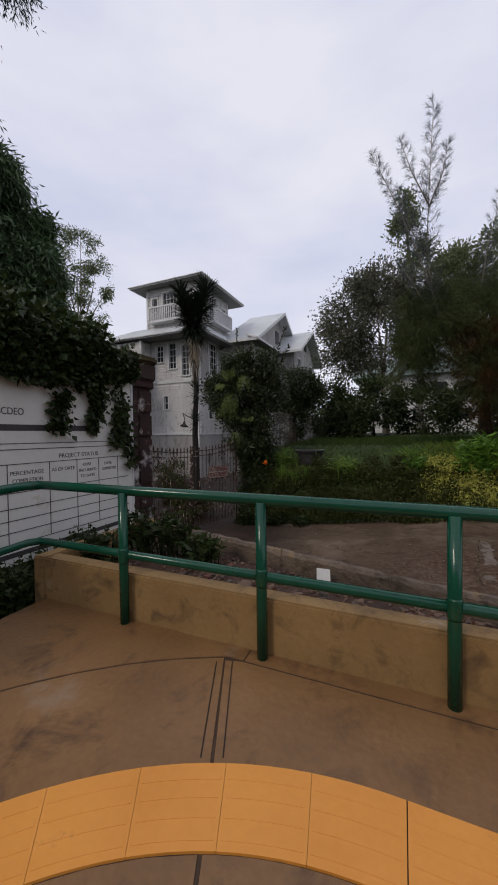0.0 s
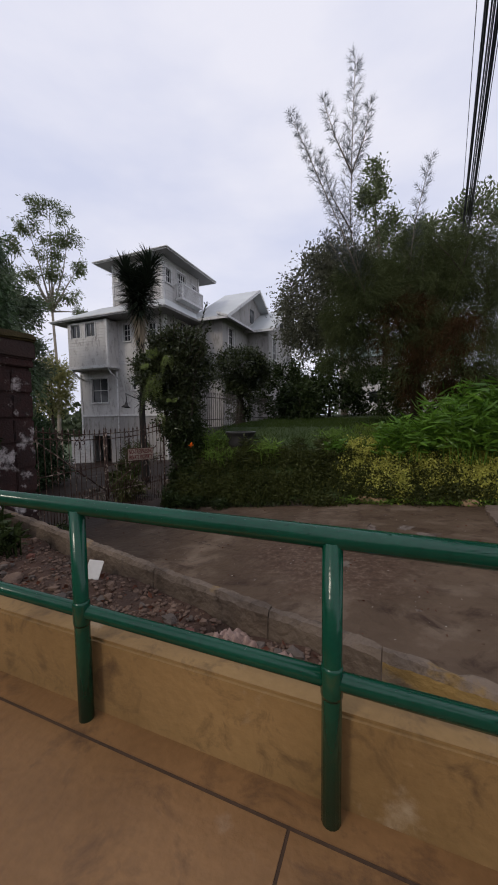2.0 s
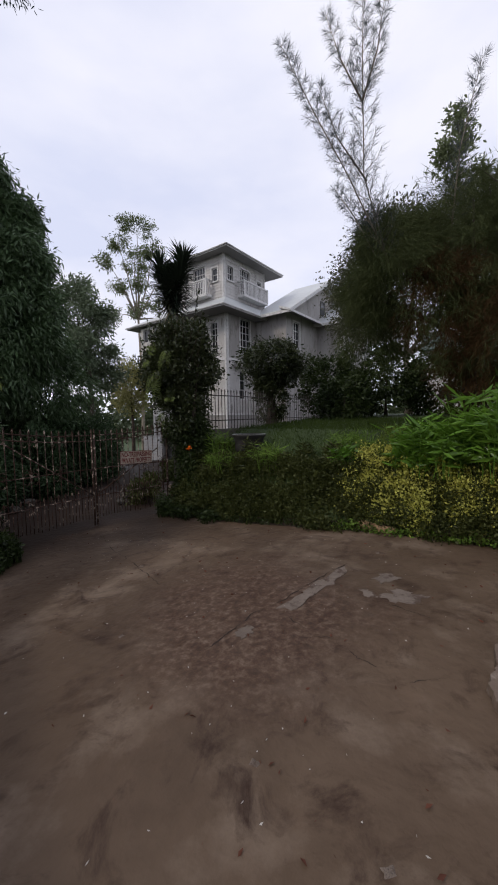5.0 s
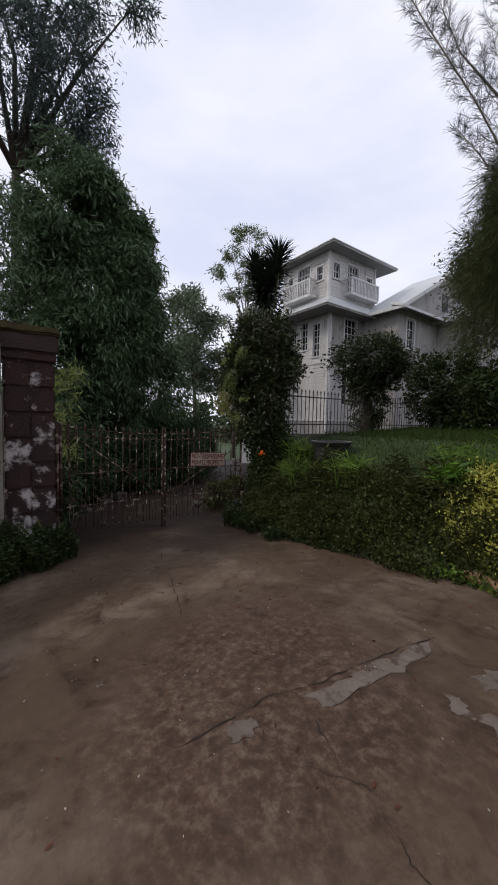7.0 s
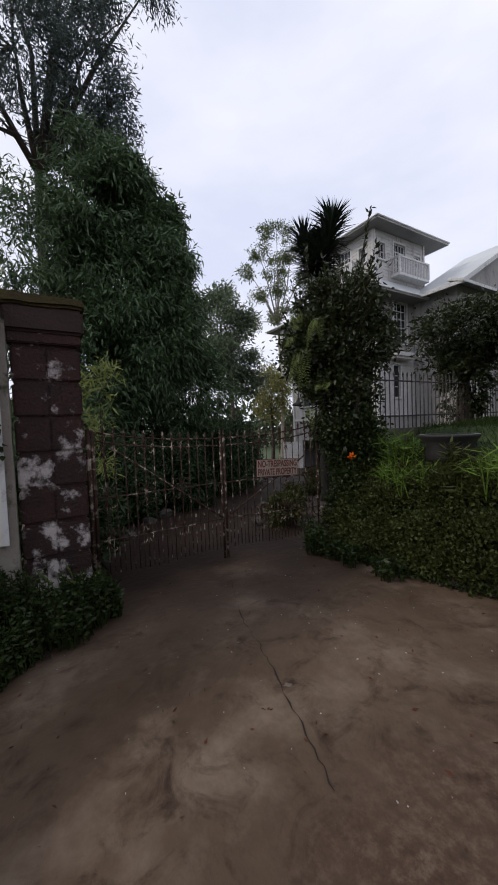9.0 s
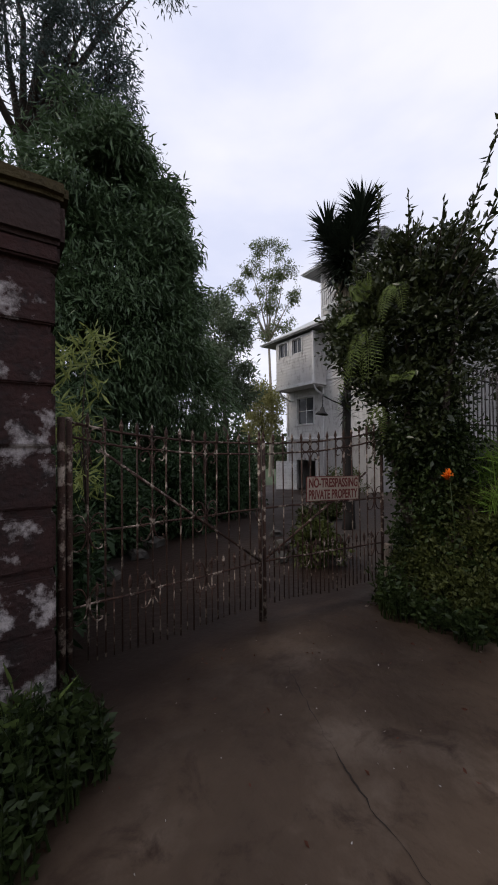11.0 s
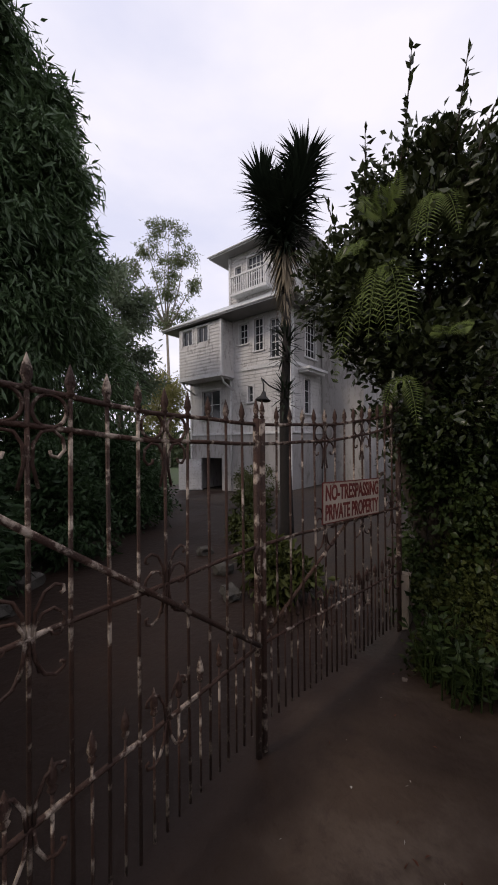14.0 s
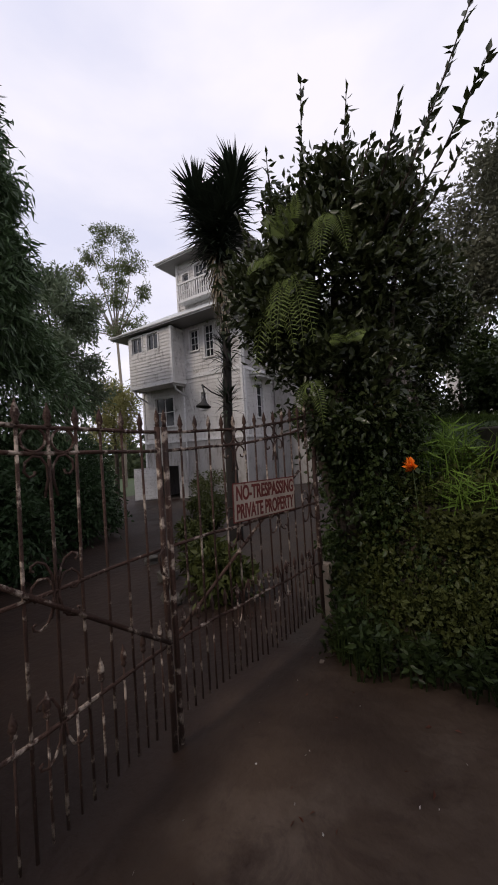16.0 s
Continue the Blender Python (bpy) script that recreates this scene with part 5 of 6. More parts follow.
P = np.stack([rng.uniform(0.5, 3.6, n), 8.8 + 2.0 * rng.random(n) ** 1.3, np.zeros(n)], 1)
P[:, 2] = [gz(a, b) for a, b in P[:, :2]]
tagged(leaf_mesh("grass", P, rng.normal(size=(n, 3)) * 0.6 + [0, -0.1, 1], 0.05 + 0.16 * rng.random(n) ** 2, np.full(n, 0.010), foliage("sunlit_lawn_blades", (0.07, 0.12, 0.015), (0.20, 0.27, 0.05), 0.6, 0.3)), "bright yellow-green grass, the lawn's sun patch put into its colour", "grass", kind="stuff")
for x, y in ((0.95, 8.27), (1.2, 8.24), (2.75, 8.22)):
    stone("bank_stone", "tan bare stone at the foot of the bank", x, y, gz(x, y) + 0.05, 0.16, 0.08, 0.07, surface("bare_tan_earth", (0.2, 0.12, 0.06), (0.38, 0.25, 0.14), 0.9, 5, 30, 0.5), x * 7)


def clump(name, label, x, y, n, height, spread, leaf, material, per=9, lean=0.35):
    """Many stems from one root, each with long arching leaves."""
    z = gz(x, y)
    t = thing(name, x, y, z, label, "plant")
    PP, DD, LL = [], [], []
    bm = B()
    for _ in range(n):
        r = spread * math.sqrt(rng.random())
        a = rng.uniform(0, 2 * math.pi)
        b = Vector((r * math.cos(a), r * math.sin(a), 0))
        h = height * rng.uniform(0.55, 1.0)
        tip = b + Vector((rng.normal() * lean * h * 0.5, -abs(rng.normal()) * lean * h * 0.5, h))
        tube(bm, [b - Vector((0, 0, 0.1)), b.lerp(tip, 0.5), tip], [0.008, 0.006, 0.003], 4, False)
        for i in range(per):
            f = 0.25 + 0.75 * i / per
            PP.append(b.lerp(tip, f))
            az = rng.uniform(0, 2 * math.pi)
            DD.append((math.cos(az), math.sin(az), rng.uniform(-0.3, 0.9)))
            LL.append(leaf[0] * rng.uniform(0.7, 1.25))
    part("stem", bm, material, t)["kind"] = "stuff"
    leaf_mesh("leaf", PP, DD, LL, np.array(LL) * leaf[1], material, t, fold=0.15)["kind"] = "stuff"
    return t


clump("broad_leaved_plant", "lush clump of long bright green leaves on the bank", 1.75, 9.15, 90, 0.85, 0.55, (0.32, 0.15), L_GINGER)
clump("broad_leaved_plant", "lush clump of long bright green leaves on the bank", 2.7, 9.1, 130, 1.2, 0.65, (0.33, 0.15), L_GINGER)
clump("broad_leaved_plant", "lush clump of long bright green leaves on the bank", 3.8, 9.1, 130, 1.35, 0.7, (0.33, 0.15), L_GINGER)
clump("broad_leaved_plant", "tall clump of long green leaves behind the bank", 3.2, 10.0, 100, 1.3, 0.9, (0.33, 0.15), L_GINGER)
clump("broad_leaved_plant", "lush clump of long bright green leaves on the bank", 5.0, 9.2, 100, 1.4, 0.8, (0.33, 0.15), L_GINGER)
clump("broad_leaved_plant", "small bright broad-leaved plant in the lawn", 1.35, 8.95, 16, 0.5, 0.25, (0.26, 0.3), L_GINGER, 6)
clump("grass_tuft", "tall tuft of bright grass beside the flower", -2.95, 8.98, 24, 0.36, 0.3, (0.24, 0.045), L_GRASS, 6)
clump("grass_tuft", "tall tuft of bright grass on the bank", -2.4, 8.95, 36, 0.40, 0.3, (0.22, 0.05), L_GRASS, 5)
clump("grass_tuft", "tall tuft of bright grass by the planter", -1.4, 9.0, 40, 0.5, 0.3, (0.3, 0.06), L_GRASS, 5)
clump("grass_tuft", "tall tuft of bright grass by the planter", -3.0, 9.4, 40, 0.6, 0.3, (0.3, 0.06), L_GRASS, 5)
clump("grass_tuft", "tall tuft of bright grass on the lawn", 0.2, 9.6, 40, 0.5, 0.4, (0.3, 0.06), L_GRASS, 5)
for i in range(16):
    x, y = rng.uniform(0.2, 3.6), rng.uniform(8.85, 9.3)
    clump("bank_plant", "bright leafy plant on top of the bank", x, y, 14, rng.uniform(0.35, 0.7), 0.2, (0.22, 0.22), L_GINGER, 6)
# plants on the shaded western bank, their shade coloured in with a darker leaf
for i in range(14):
    x, y = rng.uniform(-3.3, 0.2), rng.uniform(8.85, 9.5)
    clump("bank_plant", "leafy plant on top of the bank, shade put into its dark colour", x, y, 12, rng.uniform(0.25, 0.5), 0.18, (0.2, 0.16), L_HEDGE, 6)
for x, y, h in ((-3.55, 8.05, 0.45), (-3.2, 8.1, 0.35), (-3.75, 8.2, 0.6), (-2.8, 8.05, 0.3), (-2.2, 8.0, 0.3)):
    clump("leafy_weed", "low leafy weed at the edge of the drive", x, y, 30, h, 0.18, (0.075, 0.45), L_IVY, 9)

# feathery casuarina
cas = thing("casuarina", 2.0, 10.9, gz(2.0, 10.9), "feathery casuarina with drooping needles and tall pale leaders", "tree")
cb = Vector(cas.location)
bm = B()
tips = [(0.7, 9.9, 4.6), (2.0, 10.3, 5.0), (3.2, 10.6, 4.8), (1.2, 10.8, 5.2), (2.8, 11.3, 5.2), (4.2, 11.0, 4.4), (0.2, 10.6, 3.8)]
tube(bm, [(0, 0, -0.2), (-0.05, 0, 1.0), (0, 0, 2.0)], [0.16, 0.13, 0.1], 9)
limbs(bm, (0, 0, 1.6), [Vector(t) - cb for t in tips], 0.06, 0.015)
part("trunk", bm, BARK, cas)


def needles(blobs, tufts_per, m_name, material, length, width, parent, origin, droop):
    loc = [(b[0] - origin.x, b[1] - origin.y, b[2] - origin.z, *b[3:]) for b in blobs]
    P, D = cloud(loc, tufts_per, 0.085, droop, 0.35, 6)
    k = 0.6 + 0.8 * rng.random(len(P))
    return leaf_mesh(m_name, P, D, length * k, np.full(len(P), width), material, parent)


needles([(0.9, 10.2, 3.9, 1.0, 0.9, 1.3, 430), (2.1, 10.5, 4.2, 1.1, 1.0, 1.3, 480), (3.3, 10.8, 4.0, 1.2, 1.0, 1.3, 480), (1.6, 10.9, 5.0, 0.9, 0.9, 0.7, 260), (2.9, 11.2, 5.0, 1.0, 0.9, 0.7, 280), (4.6, 11.0, 3.6, 1.2, 1.0, 1.4, 420), (0.2, 10.6, 3.2, 0.7, 0.8, 1.0, 240), (0.75, 9.6, 4.3, 0.5, 0.5, 0.6, 190), (0.3, 9.9, 3.7, 0.5, 0.5, 0.6, 150), (2.0, 10.2, 2.9, 0.6, 0.5, 0.8, 170), (3.1, 10.0, 2.5, 1.1, 0.6, 0.9, 240), (4.8, 10.4, 2.3, 1.0, 0.7, 1.0, 200), (2.4, 10.6, 2.8, 1.4, 0.7, 0.8, 200), (3.9, 10.6, 2.6, 1.0, 0.6, 0.7, 150)],
        34, "crown", L_NEEDLE, 0.21, 0.0068, cas, cb, 0.7)
needles([(2.2, 10.3, 2.0, 0.7, 0.5, 0.7, 170), (3.0, 10.5, 1.9, 0.8, 0.5, 0.6, 120), (1.7, 9.85, 3.3, 0.7, 0.35, 0.8, 170), (2.7, 9.8, 2.9, 0.6, 0.35, 0.6, 120)], 34, "dead_needles", L_BROWN, 0.17, 0.007, cas, cb, 1.0)


def leader(pts, count, length, material, parent, origin, bark=None):
    """A slender leading shoot with drooping plumes of needles along it."""
    pts = [Vector(p) - origin for p in pts]
    part("leader", tube(B(), pts, [0.018] + [0.010] * (len(pts) - 2) + [0.003], 6), bark or PALE_BARK, parent)
    PP, DD, LL = [], [], []
    twig = B()
    m = len(pts) - 1
    count = int(count * 0.85)
    for i in range(count):
        s = (i + 0.5) / count
        q = s * m
        p = pts[int(q)].lerp(pts[min(m, int(q) + 1)], q - int(q))
        ax = (pts[min(m, int(q) + 1)] - pts[int(q)]).normalized()
        a = i * 2.4 + rng.normal() * 0.35
        out_ = (ax * 0.75 + Vector((math.cos(a), math.sin(a), 0)) * 0.8).normalized()
        ln = length * (0.95 - 0.75 * s) * rng.uniform(0.6, 1.0)
        bend = p + out_ * ln * 0.6
        end = bend + (out_ + ax * 0.7).normalized() * ln * 0.4
        tube(twig, [p, bend, end], [0.004, 0.003, 0.0012], 4, False)
        for j in range(46):
            f = rng.random()
            PP.append(p.lerp(bend, f / 0.6) if f < 0.6 else bend.lerp(end, (f - 0.6) / 0.4))
            DD.append(out_ * 0.95 + Vector(rng.normal(size=3)) * 0.52 + Vector((0, 0, -0.30 + 0.35 * f)))
            LL.append(rng.uniform(0.09, 0.19))
    part("side_twig", twig, bark or PALE_BARK, parent)
    leaf_mesh("plume", PP, DD, LL, np.full(len(LL), 0.0046), material, parent)


leader([(0.8, 9.7, 4.0), (0.5, 9.2, 5.4), (0.55, 8.95, 6.9), (0.62, 8.75, 8.45)], 84, 0.72, L_FEATHER, cas, cb)
leader([(0.8, 9.5, 4.1), (0.35, 8.9, 5.3), (-0.1, 8.5, 6.3), (-0.62, 8.35, 7.5)], 76, 0.58, L_FEATHER, cas, cb)
leader([(0.55, 9.2, 5.3), (0.15, 8.9, 6.0), (-0.1, 8.7, 6.8)], 30, 0.45, L_FEATHER, cas, cb)
leader([(0.6, 9.5, 4.2), (0.2, 9.5, 5.0), (-0.1, 9.4, 5.5)], 26, 0.45, L_FEATHER, cas, cb)
leader([(0.55, 8.95, 6.4), (0.2, 8.9, 7.2), (-0.05, 8.85, 8.0)], 26, 0.4, L_FEATHER, cas, cb)
leader([(0.55, 8.95, 6.4), (0.8, 8.9, 7.0), (0.92, 8.85, 7.65)], 24, 0.4, L_FEATHER, cas, cb)
leader([(1.7, 10.2, 4.6), (1.82, 9.95, 5.66), (2.1, 9.9, 6.9)], 42, 0.5, L_FEATHER, cas, cb)
for i in range(30):
    x = 0.1 + 4.6 * rng.random()
    y = rng.uniform(9.8, 10.8)
    z = 4.9 - 0.25 * abs(x - 2.2) + rng.uniform(-0.3, 0.2)
    lean = rng.normal() * 0.25
    leader([(x, y, z - 0.6), (x + lean * 0.5, y - 0.15, z), (x + lean, y - 0.3, z + rng.uniform(0.3, 0.7))], 22, 0.42, L_NEEDLE, cas, cb, BARK)
leader([(4.2, 10.8, 4.2), (4.3, 10.4, 5.2), (4.3, 10.2, 5.8)], 30, 0.5, L_FEATHER, cas, cb)

# trees behind the lawn
tree("broadleaf_tree", "dark spreading tree with a pale trunk behind the lawn", -0.75, 18.2, gz(-0.75, 18.2), (-0.9, 18.2, 3.6), 0.16,
     [(-1.2, 18.0, 6.6, 2.4, 2.0, 2.6, 560), (-0.9, 18.4, 8.0, 1.4, 1.4, 1.2, 240), (-2.6, 17.8, 5.4, 1.3, 1.3, 1.4, 260), (1.4, 18.4, 6.2, 2.0, 1.8, 1.6, 380), (3.6, 18.2, 5.8, 2.2, 1.8, 1.8, 360)], 24, 0.22, (0.15, 0.065), L_BROAD, PALE_BARK, shell=0.35, twigs=4, clumps=5)
tree("pale_tree", "tall pale-leaved tree rising behind the casuarina", 0.8, 22.5, gz(0.8, 22), (0.8, 22.4, 8.5), 0.18,
     [(0.25, 22.0, 14.0, 0.45, 0.45, 0.7, 36), (0.1, 21.8, 12.7, 0.8, 0.8, 0.7, 60), (0.5, 22.2, 11.4, 1.0, 1.0, 0.8, 80), (2.8, 22.2, 10.0, 1.6, 1.5, 1.2, 130), (5.0, 22.0, 10.6, 1.5, 1.5, 1.3, 120), (7.4, 22, 9.8, 2.0, 1.6, 2.0, 160), (1.6, 21.6, 9.4, 1.8, 1.5, 1.2, 130)], 18, 0.20, (0.20, 0.085), L_PALE, PALE_BARK, droop=0.0, shell=0.3, twigs=3)
for x, y, r, h in ((8.5, 14.5, 2.4, 6.5), (11, 10.5, 2.4, 6.0), (7.2, 11.5, 1.8, 5.0)):
    z = gz(x, y)
    tree("broadleaf_tree", "dark rounded tree at the side of the drive", x, y, z, (x, y, z + 2), 0.16, [(x, y, z + h * 0.62, r, r, h * 0.38, 520), (x - 0.8, y - 0.5, z + h * 0.4, r * 0.8, r * 0.8, h * 0.25, 260)], 18, 0.2, (0.18, 0.07), L_TREE, shell=0.4)

# yucca inside the gate
yuc = thing("yucca", -7.42, 11.86, gz(-7.5, 11.8), "tall yucca with two heads of sword leaves and dry skirt", "yucca")
yb = Vector((-7.5, 11.8, yuc.location.z))
rel_y = lambda p: Vector(p) - yb
bm = tube(B(), [rel_y((-7.55, 11.8, -1.6)), rel_y((-7.5, 11.8, -0.9)), rel_y((-7.55, 11.8, 1.5)), rel_y((-7.45, 11.8, 3.4)), rel_y((-7.5, 11.8, 5.2))], [0.21, 0.155, 0.11, 0.09, 0.085], 10)
tube(bm, [rel_y((-7.5, 11.8, 4.9)), rel_y((-7.75, 11.75, 5.6)), rel_y((-7.95, 11.7, 6.6))], [0.08, 0.07, 0.06], 8)
tube(bm, [rel_y((-7.5, 11.8, 4.9)), rel_y((-7.3, 11.8, 5.8)), rel_y((-7.15, 11.85, 6.8))], [0.08, 0.07, 0.06], 8)
part("trunk", bm, surface("dark_yucca_bark", (0.009, 0.007, 0.006), (0.030, 0.024, 0.020), 0.9, 6, 30, 0.9), yuc)


def sword_head(c0, c1, n, length, material, name, up=0.0, width=0.055):
    c0, c1 = rel_y(c0), rel_y(c1)
    V, T = [], []
    for i in range(n):
        f = rng.random()
        p = c0.lerp(c1, f)
        d = Vector(rng.normal(size=3)).normalized()
        d.z = d.z * 0.7 + up + (0.9 * f - 0.35)
        d.normalize()
        ln = length * rng.uniform(0.8, 1.1)
        s = d.cross(Vector((0, 0, 1))).normalized() * width / 2
        if s.length < 1e-6:
            s = Vector((width / 2, 0, 0))
        sag = Vector((0, 0, -0.10 * ln if up > -0.5 else 0))
        k = len(V)
        V += [p - s * 0.7, p + s * 0.7, p + d * ln * 0.5 - s, p + d * ln * 0.5 + s, p + d * ln + sag]
        T += [(k, k + 1, k + 3), (k, k + 3, k + 2), (k + 2, k + 3, k + 4)]
    tri_mesh(name, [tuple(v) for v in V], T, material, yuc)


sword_head((-7.65, 11.75, 5.6), (-8.0, 11.62, 6.85), 440, 0.78, L_YUCCA, "leaf_head", 0.4)
sword_head((-7.45, 11.8, 5.6), (-7.02, 11.93, 7.0), 520, 0.82, L_YUCCA, "leaf_head", 0.4)
sword_head((-7.5, 11.8, 5.2), (-7.5, 11.75, 6.4), 460, 0.80, L_YUCCA, "leaf_head", 0.12)
sword_head((-7.5, 11.8, 4.7), (-7.5, 11.8, 5.6), 150, 0.95, DRY, "dry_skirt", -2.2, 0.05)
sword_head((-7.5, 11.8, 3.9), (-7.48, 11.8, 4.9), 90, 0.75, DRY, "dry_skirt", -2.8, 0.032)
sword_head((-7.55, 11.8, 1.7), (-7.53, 11.8, 2.1), 80, 0.5, L_YUCCA, "side_tuft", 0.35, 0.045)
sword_head((-7.5, 11.8, 2.7), (-7.48, 11.8, 3.3), 90, 0.55, L_YUCCA, "side_tuft", 0.3, 0.045)

# garden bed and stones inside the gate
for x, y, h in ((-7.0, 10.2, 0.4), (-8.2, 11.2, 0.5), (-9.6, 13.2, 0.7), (-11.5, 15.6, 0.9), (-13.2, 18.6, 1.6), (-6.2, 9.4, 0.5), (-10.5, 14.6, 0.8), (-5.6, 8.9, 0.6), (-15.5, 20.6, 1.3), (-8.8, 12.6, 0.5)):
    z = gz(x, y)
    tree("garden_plant", "mixed leafy garden plant in the bed by the drive", x, y, z, (x, y, z + 0.15), 0.02, [(x, y, z + h * 0.5, h * 0.7, h * 0.6, h * 0.5, 110)], 10, 0.06, (0.12, 0.05), L_HEDGE, category="plant", shell=0.3)


STONE = surface("mossy_stone", (0.025, 0.022, 0.018), (0.085, 0.075, 0.062), 0.85, 4, 40, 0.5)
for i, (x, y, s) in enumerate(((-6.7, 5.2, 0.16), (-7.4, 5.9, 0.2), (-8.4, 6.7, 0.18), (-9.3, 7.4, 0.2), (-6.2, 8.6, 0.14), (-7.0, 9.3, 0.16), (-8.1, 10.0, 0.14), (-5.4, 4.95, 0.18))):
    stone("edging_stone", "dull rough stone edging the drive", x, y, gz(x, y) + s * 0.4, s, s * 0.8, s * 0.7, STONE, i * 3.1, turn=40 * i, group="stones edging the drive")

# weeds and vines by the board and the western pillar
for x, y, h, s in ((-3.45, 4.2, 0.75, 0.22), (-3.2, 4.55, 0.55, 0.22), (-3.35, 3.85, 0.8, 0.25), (-3.0, 4.1, 0.5, 0.22), (-3.15, 3.75, 0.75, 0.25), (-3.4, 4.75, 0.6, 0.18), (-2.75, 3.9, 0.35, 0.18), (-3.5, 4.95, 0.5, 0.15), (-3.1, 3.5, 0.9, 0.22)):
    clump("leafy_weed", "dark leafy weed crowding the foot of the pillar", x, y, 80, h, s, (0.062, 0.5), L_IVY, 14)
clump("fern_weed", "small bright fern at the foot of the pillar", -3.55, 4.65, 16, 0.55, 0.12, (0.26, 0.14), L_FERN, 6)
for x, y, h in ((-3.25, 2.6, 0.55), (-3.3, 3.1, 0.6), (-3.2, 2.1, 0.5), (-3.25, 1.6, 0.5), (-3.1, 1.1, 0.45), (-3.3, 0.5, 0.5)):
    cw = clump("leafy_weed", "dark creeper growing between railing and board", x, y, 70, h, 0.26, (0.068, 0.55), L_IVY, 12)
    cw.location.z = -0.25
vine = thing("vine", -3.62, 3.0, 2.3, "dark vine hanging over the top of the board", "vine", kind="stuff")
PP, DD = [], []
for i in range(9000):
    u = rng.uniform(-3.5, 1.05)
    low = 0.62 * (0.5 + 0.5 * noise.noise((u * 1.3, 1, 0))) + 0.22 * max(0, noise.noise((u * 5, 2, 0)))
    if u > 0.45:
        low *= 0.45
    d = rng.random() ** 1.4
    PP.append((rng.uniform(0.02, 0.14) if d > 0.15 else rng.uniform(-0.35, 0.2), u, 0.38 * rng.random() * (1 - d) * (1 + noise.noise((u * 2, 5, 0))) - d * low))
    DD.append((0.6 + rng.normal() * 0.4, rng.normal() * 0.5, -0.6 + rng.normal() * 0.4))
for u0, u1, z0, z1 in ((0.70, 0.98, -0.1, -1.35), (0.80, 0.70, -0.5, -1.05), (0.42, 0.30, -0.4, -0.85), (-0.10, -0.2, -0.4, -0.85)):
    for i in range(260):
        f = rng.random()
        PP.append((rng.uniform(0.015, 0.06), u0 + (u1 - u0) * f + rng.normal() * 0.07, z0 + (z1 - z0) * f + rng.normal() * 0.04))
        DD.append((0.7, rng.normal() * 0.5, -0.6 + rng.normal() * 0.4))
k = 0.6 + 0.8 * rng.random(len(PP))
leaf_mesh("vine_leaf", PP, DD, 0.070 * k, 0.058 * k, L_IVY, vine)
wcap = thing("wall_creeper", -4.0, 0.5, 2.5, "dense creeper heaped on top of the boundary wall", "creeper", kind="stuff")
P, D = cloud([(0, 2.2, 0.0, 0.5, 1.2, 0.35, 330), (0, 0.2, 0.1, 0.6, 1.3, 0.45, 360), (0, -2.5, 0.1, 0.6, 1.6, 0.5, 380)], 13, 0.09, 0.2)
k = 0.6 + 0.8 * rng.random(len(P))
leaf_mesh("creeper_leaf", P, D, 0.10 * k, 0.075 * k, L_IVY, wcap)

# iron fence along the lawn
fence = thing("picket_fence", -3.72, 9.5, 0.9, "dark rusty iron picket fence with flaking pale paint", "fence")
PALE_IRON = surface("dark_flaking_iron", (0.030, 0.025, 0.022), (0.11, 0.095, 0.085), 0.8, 6, 50, 0.4, stain=(0.30, 0.26, 0.23), stain_at=0.58, stain_scale=7)
for z in (0.35, 1.02):
    part("rail", tube(B(), [(0, 0, z), (0, 7.5, z + 0.05)], 0.015, 6), PALE_IRON, fence)
for i in range(56):
    y = 0.05 + i * 0.133
    bm = tube(B(), [(0, y, -0.25), (0.005 * math.sin(i * 3), y, 1.12)], 0.0105, 6)
    spear(bm, 0, 1.1)
    me_fix = [v for v in bm.verts if v.co.z > 1.099 and abs(v.co.y) < 0.03]
    for v in me_fix:
        v.co.y += y
    part("picket", bm, PALE_IRON, fence)
base = tagged(part("fence_base", box(B(), -3.85, -3.6, 9.3, 17.2, 0.2, 1.02, 0.02), surface("mossy_base", (0.05, 0.05, 0.035), (0.14, 0.13, 0.10), 0.9, 3, 30, 0.5)), "low mossy base wall under the picket fence", "wall", kind="structure")

# tyre planter on the lawn
tz = gz(-2.38, 9.65)
tyre = thing("tyre_planter", -2.38, 9.65, tz - 0.05, "dark tyre planter with a flat rim standing on the lawn", "planter")
DARK = surface("dark_rubber", (0.012, 0.011, 0.010), (0.035, 0.032, 0.03), 0.75, 4, 40, 0.3)
prof = [(0.26, 0.0), (0.30, 0.0), (0.33, 0.06), (0.345, 0.16), (0.34, 0.26), (0.37, 0.33), (0.41, 0.385), (0.415, 0.405), (0.40, 0.415), (0.28, 0.405), (0.27, 0.38), (0.27, 0.2)]
bm = B()
rings = [[bm.verts.new((r * math.cos(2 * math.pi * k / 28), r * math.sin(2 * math.pi * k / 28), z)) for k in range(28)] for r, z in prof]
for a, b in zip(rings, rings[1:]):
    for k in range(28):
        bm.faces.new((a[k], a[(k + 1) % 28], b[(k + 1) % 28], b[k])).smooth = True
bmesh.ops.recalc_face_normals(bm, faces=bm.faces)
part("body", bm, DARK, tyre)
bm = B()
ro, ri = [[bm.verts.new((r * math.cos(2 * math.pi * k / 28), r * math.sin(2 * math.pi * k / 28), 0.418)) for k in range(28)] for r in (0.405, 0.33)]
for k in range(28):
    bm.faces.new((ri[k], ro[k], ro[(k + 1) % 28], ri[(k + 1) % 28]))
part("rim", bm, surface("worn_rim", (0.10, 0.11, 0.10), (0.2, 0.21, 0.2), 0.6, 5, 40, 0.2), tyre, "pale worn flat rim")
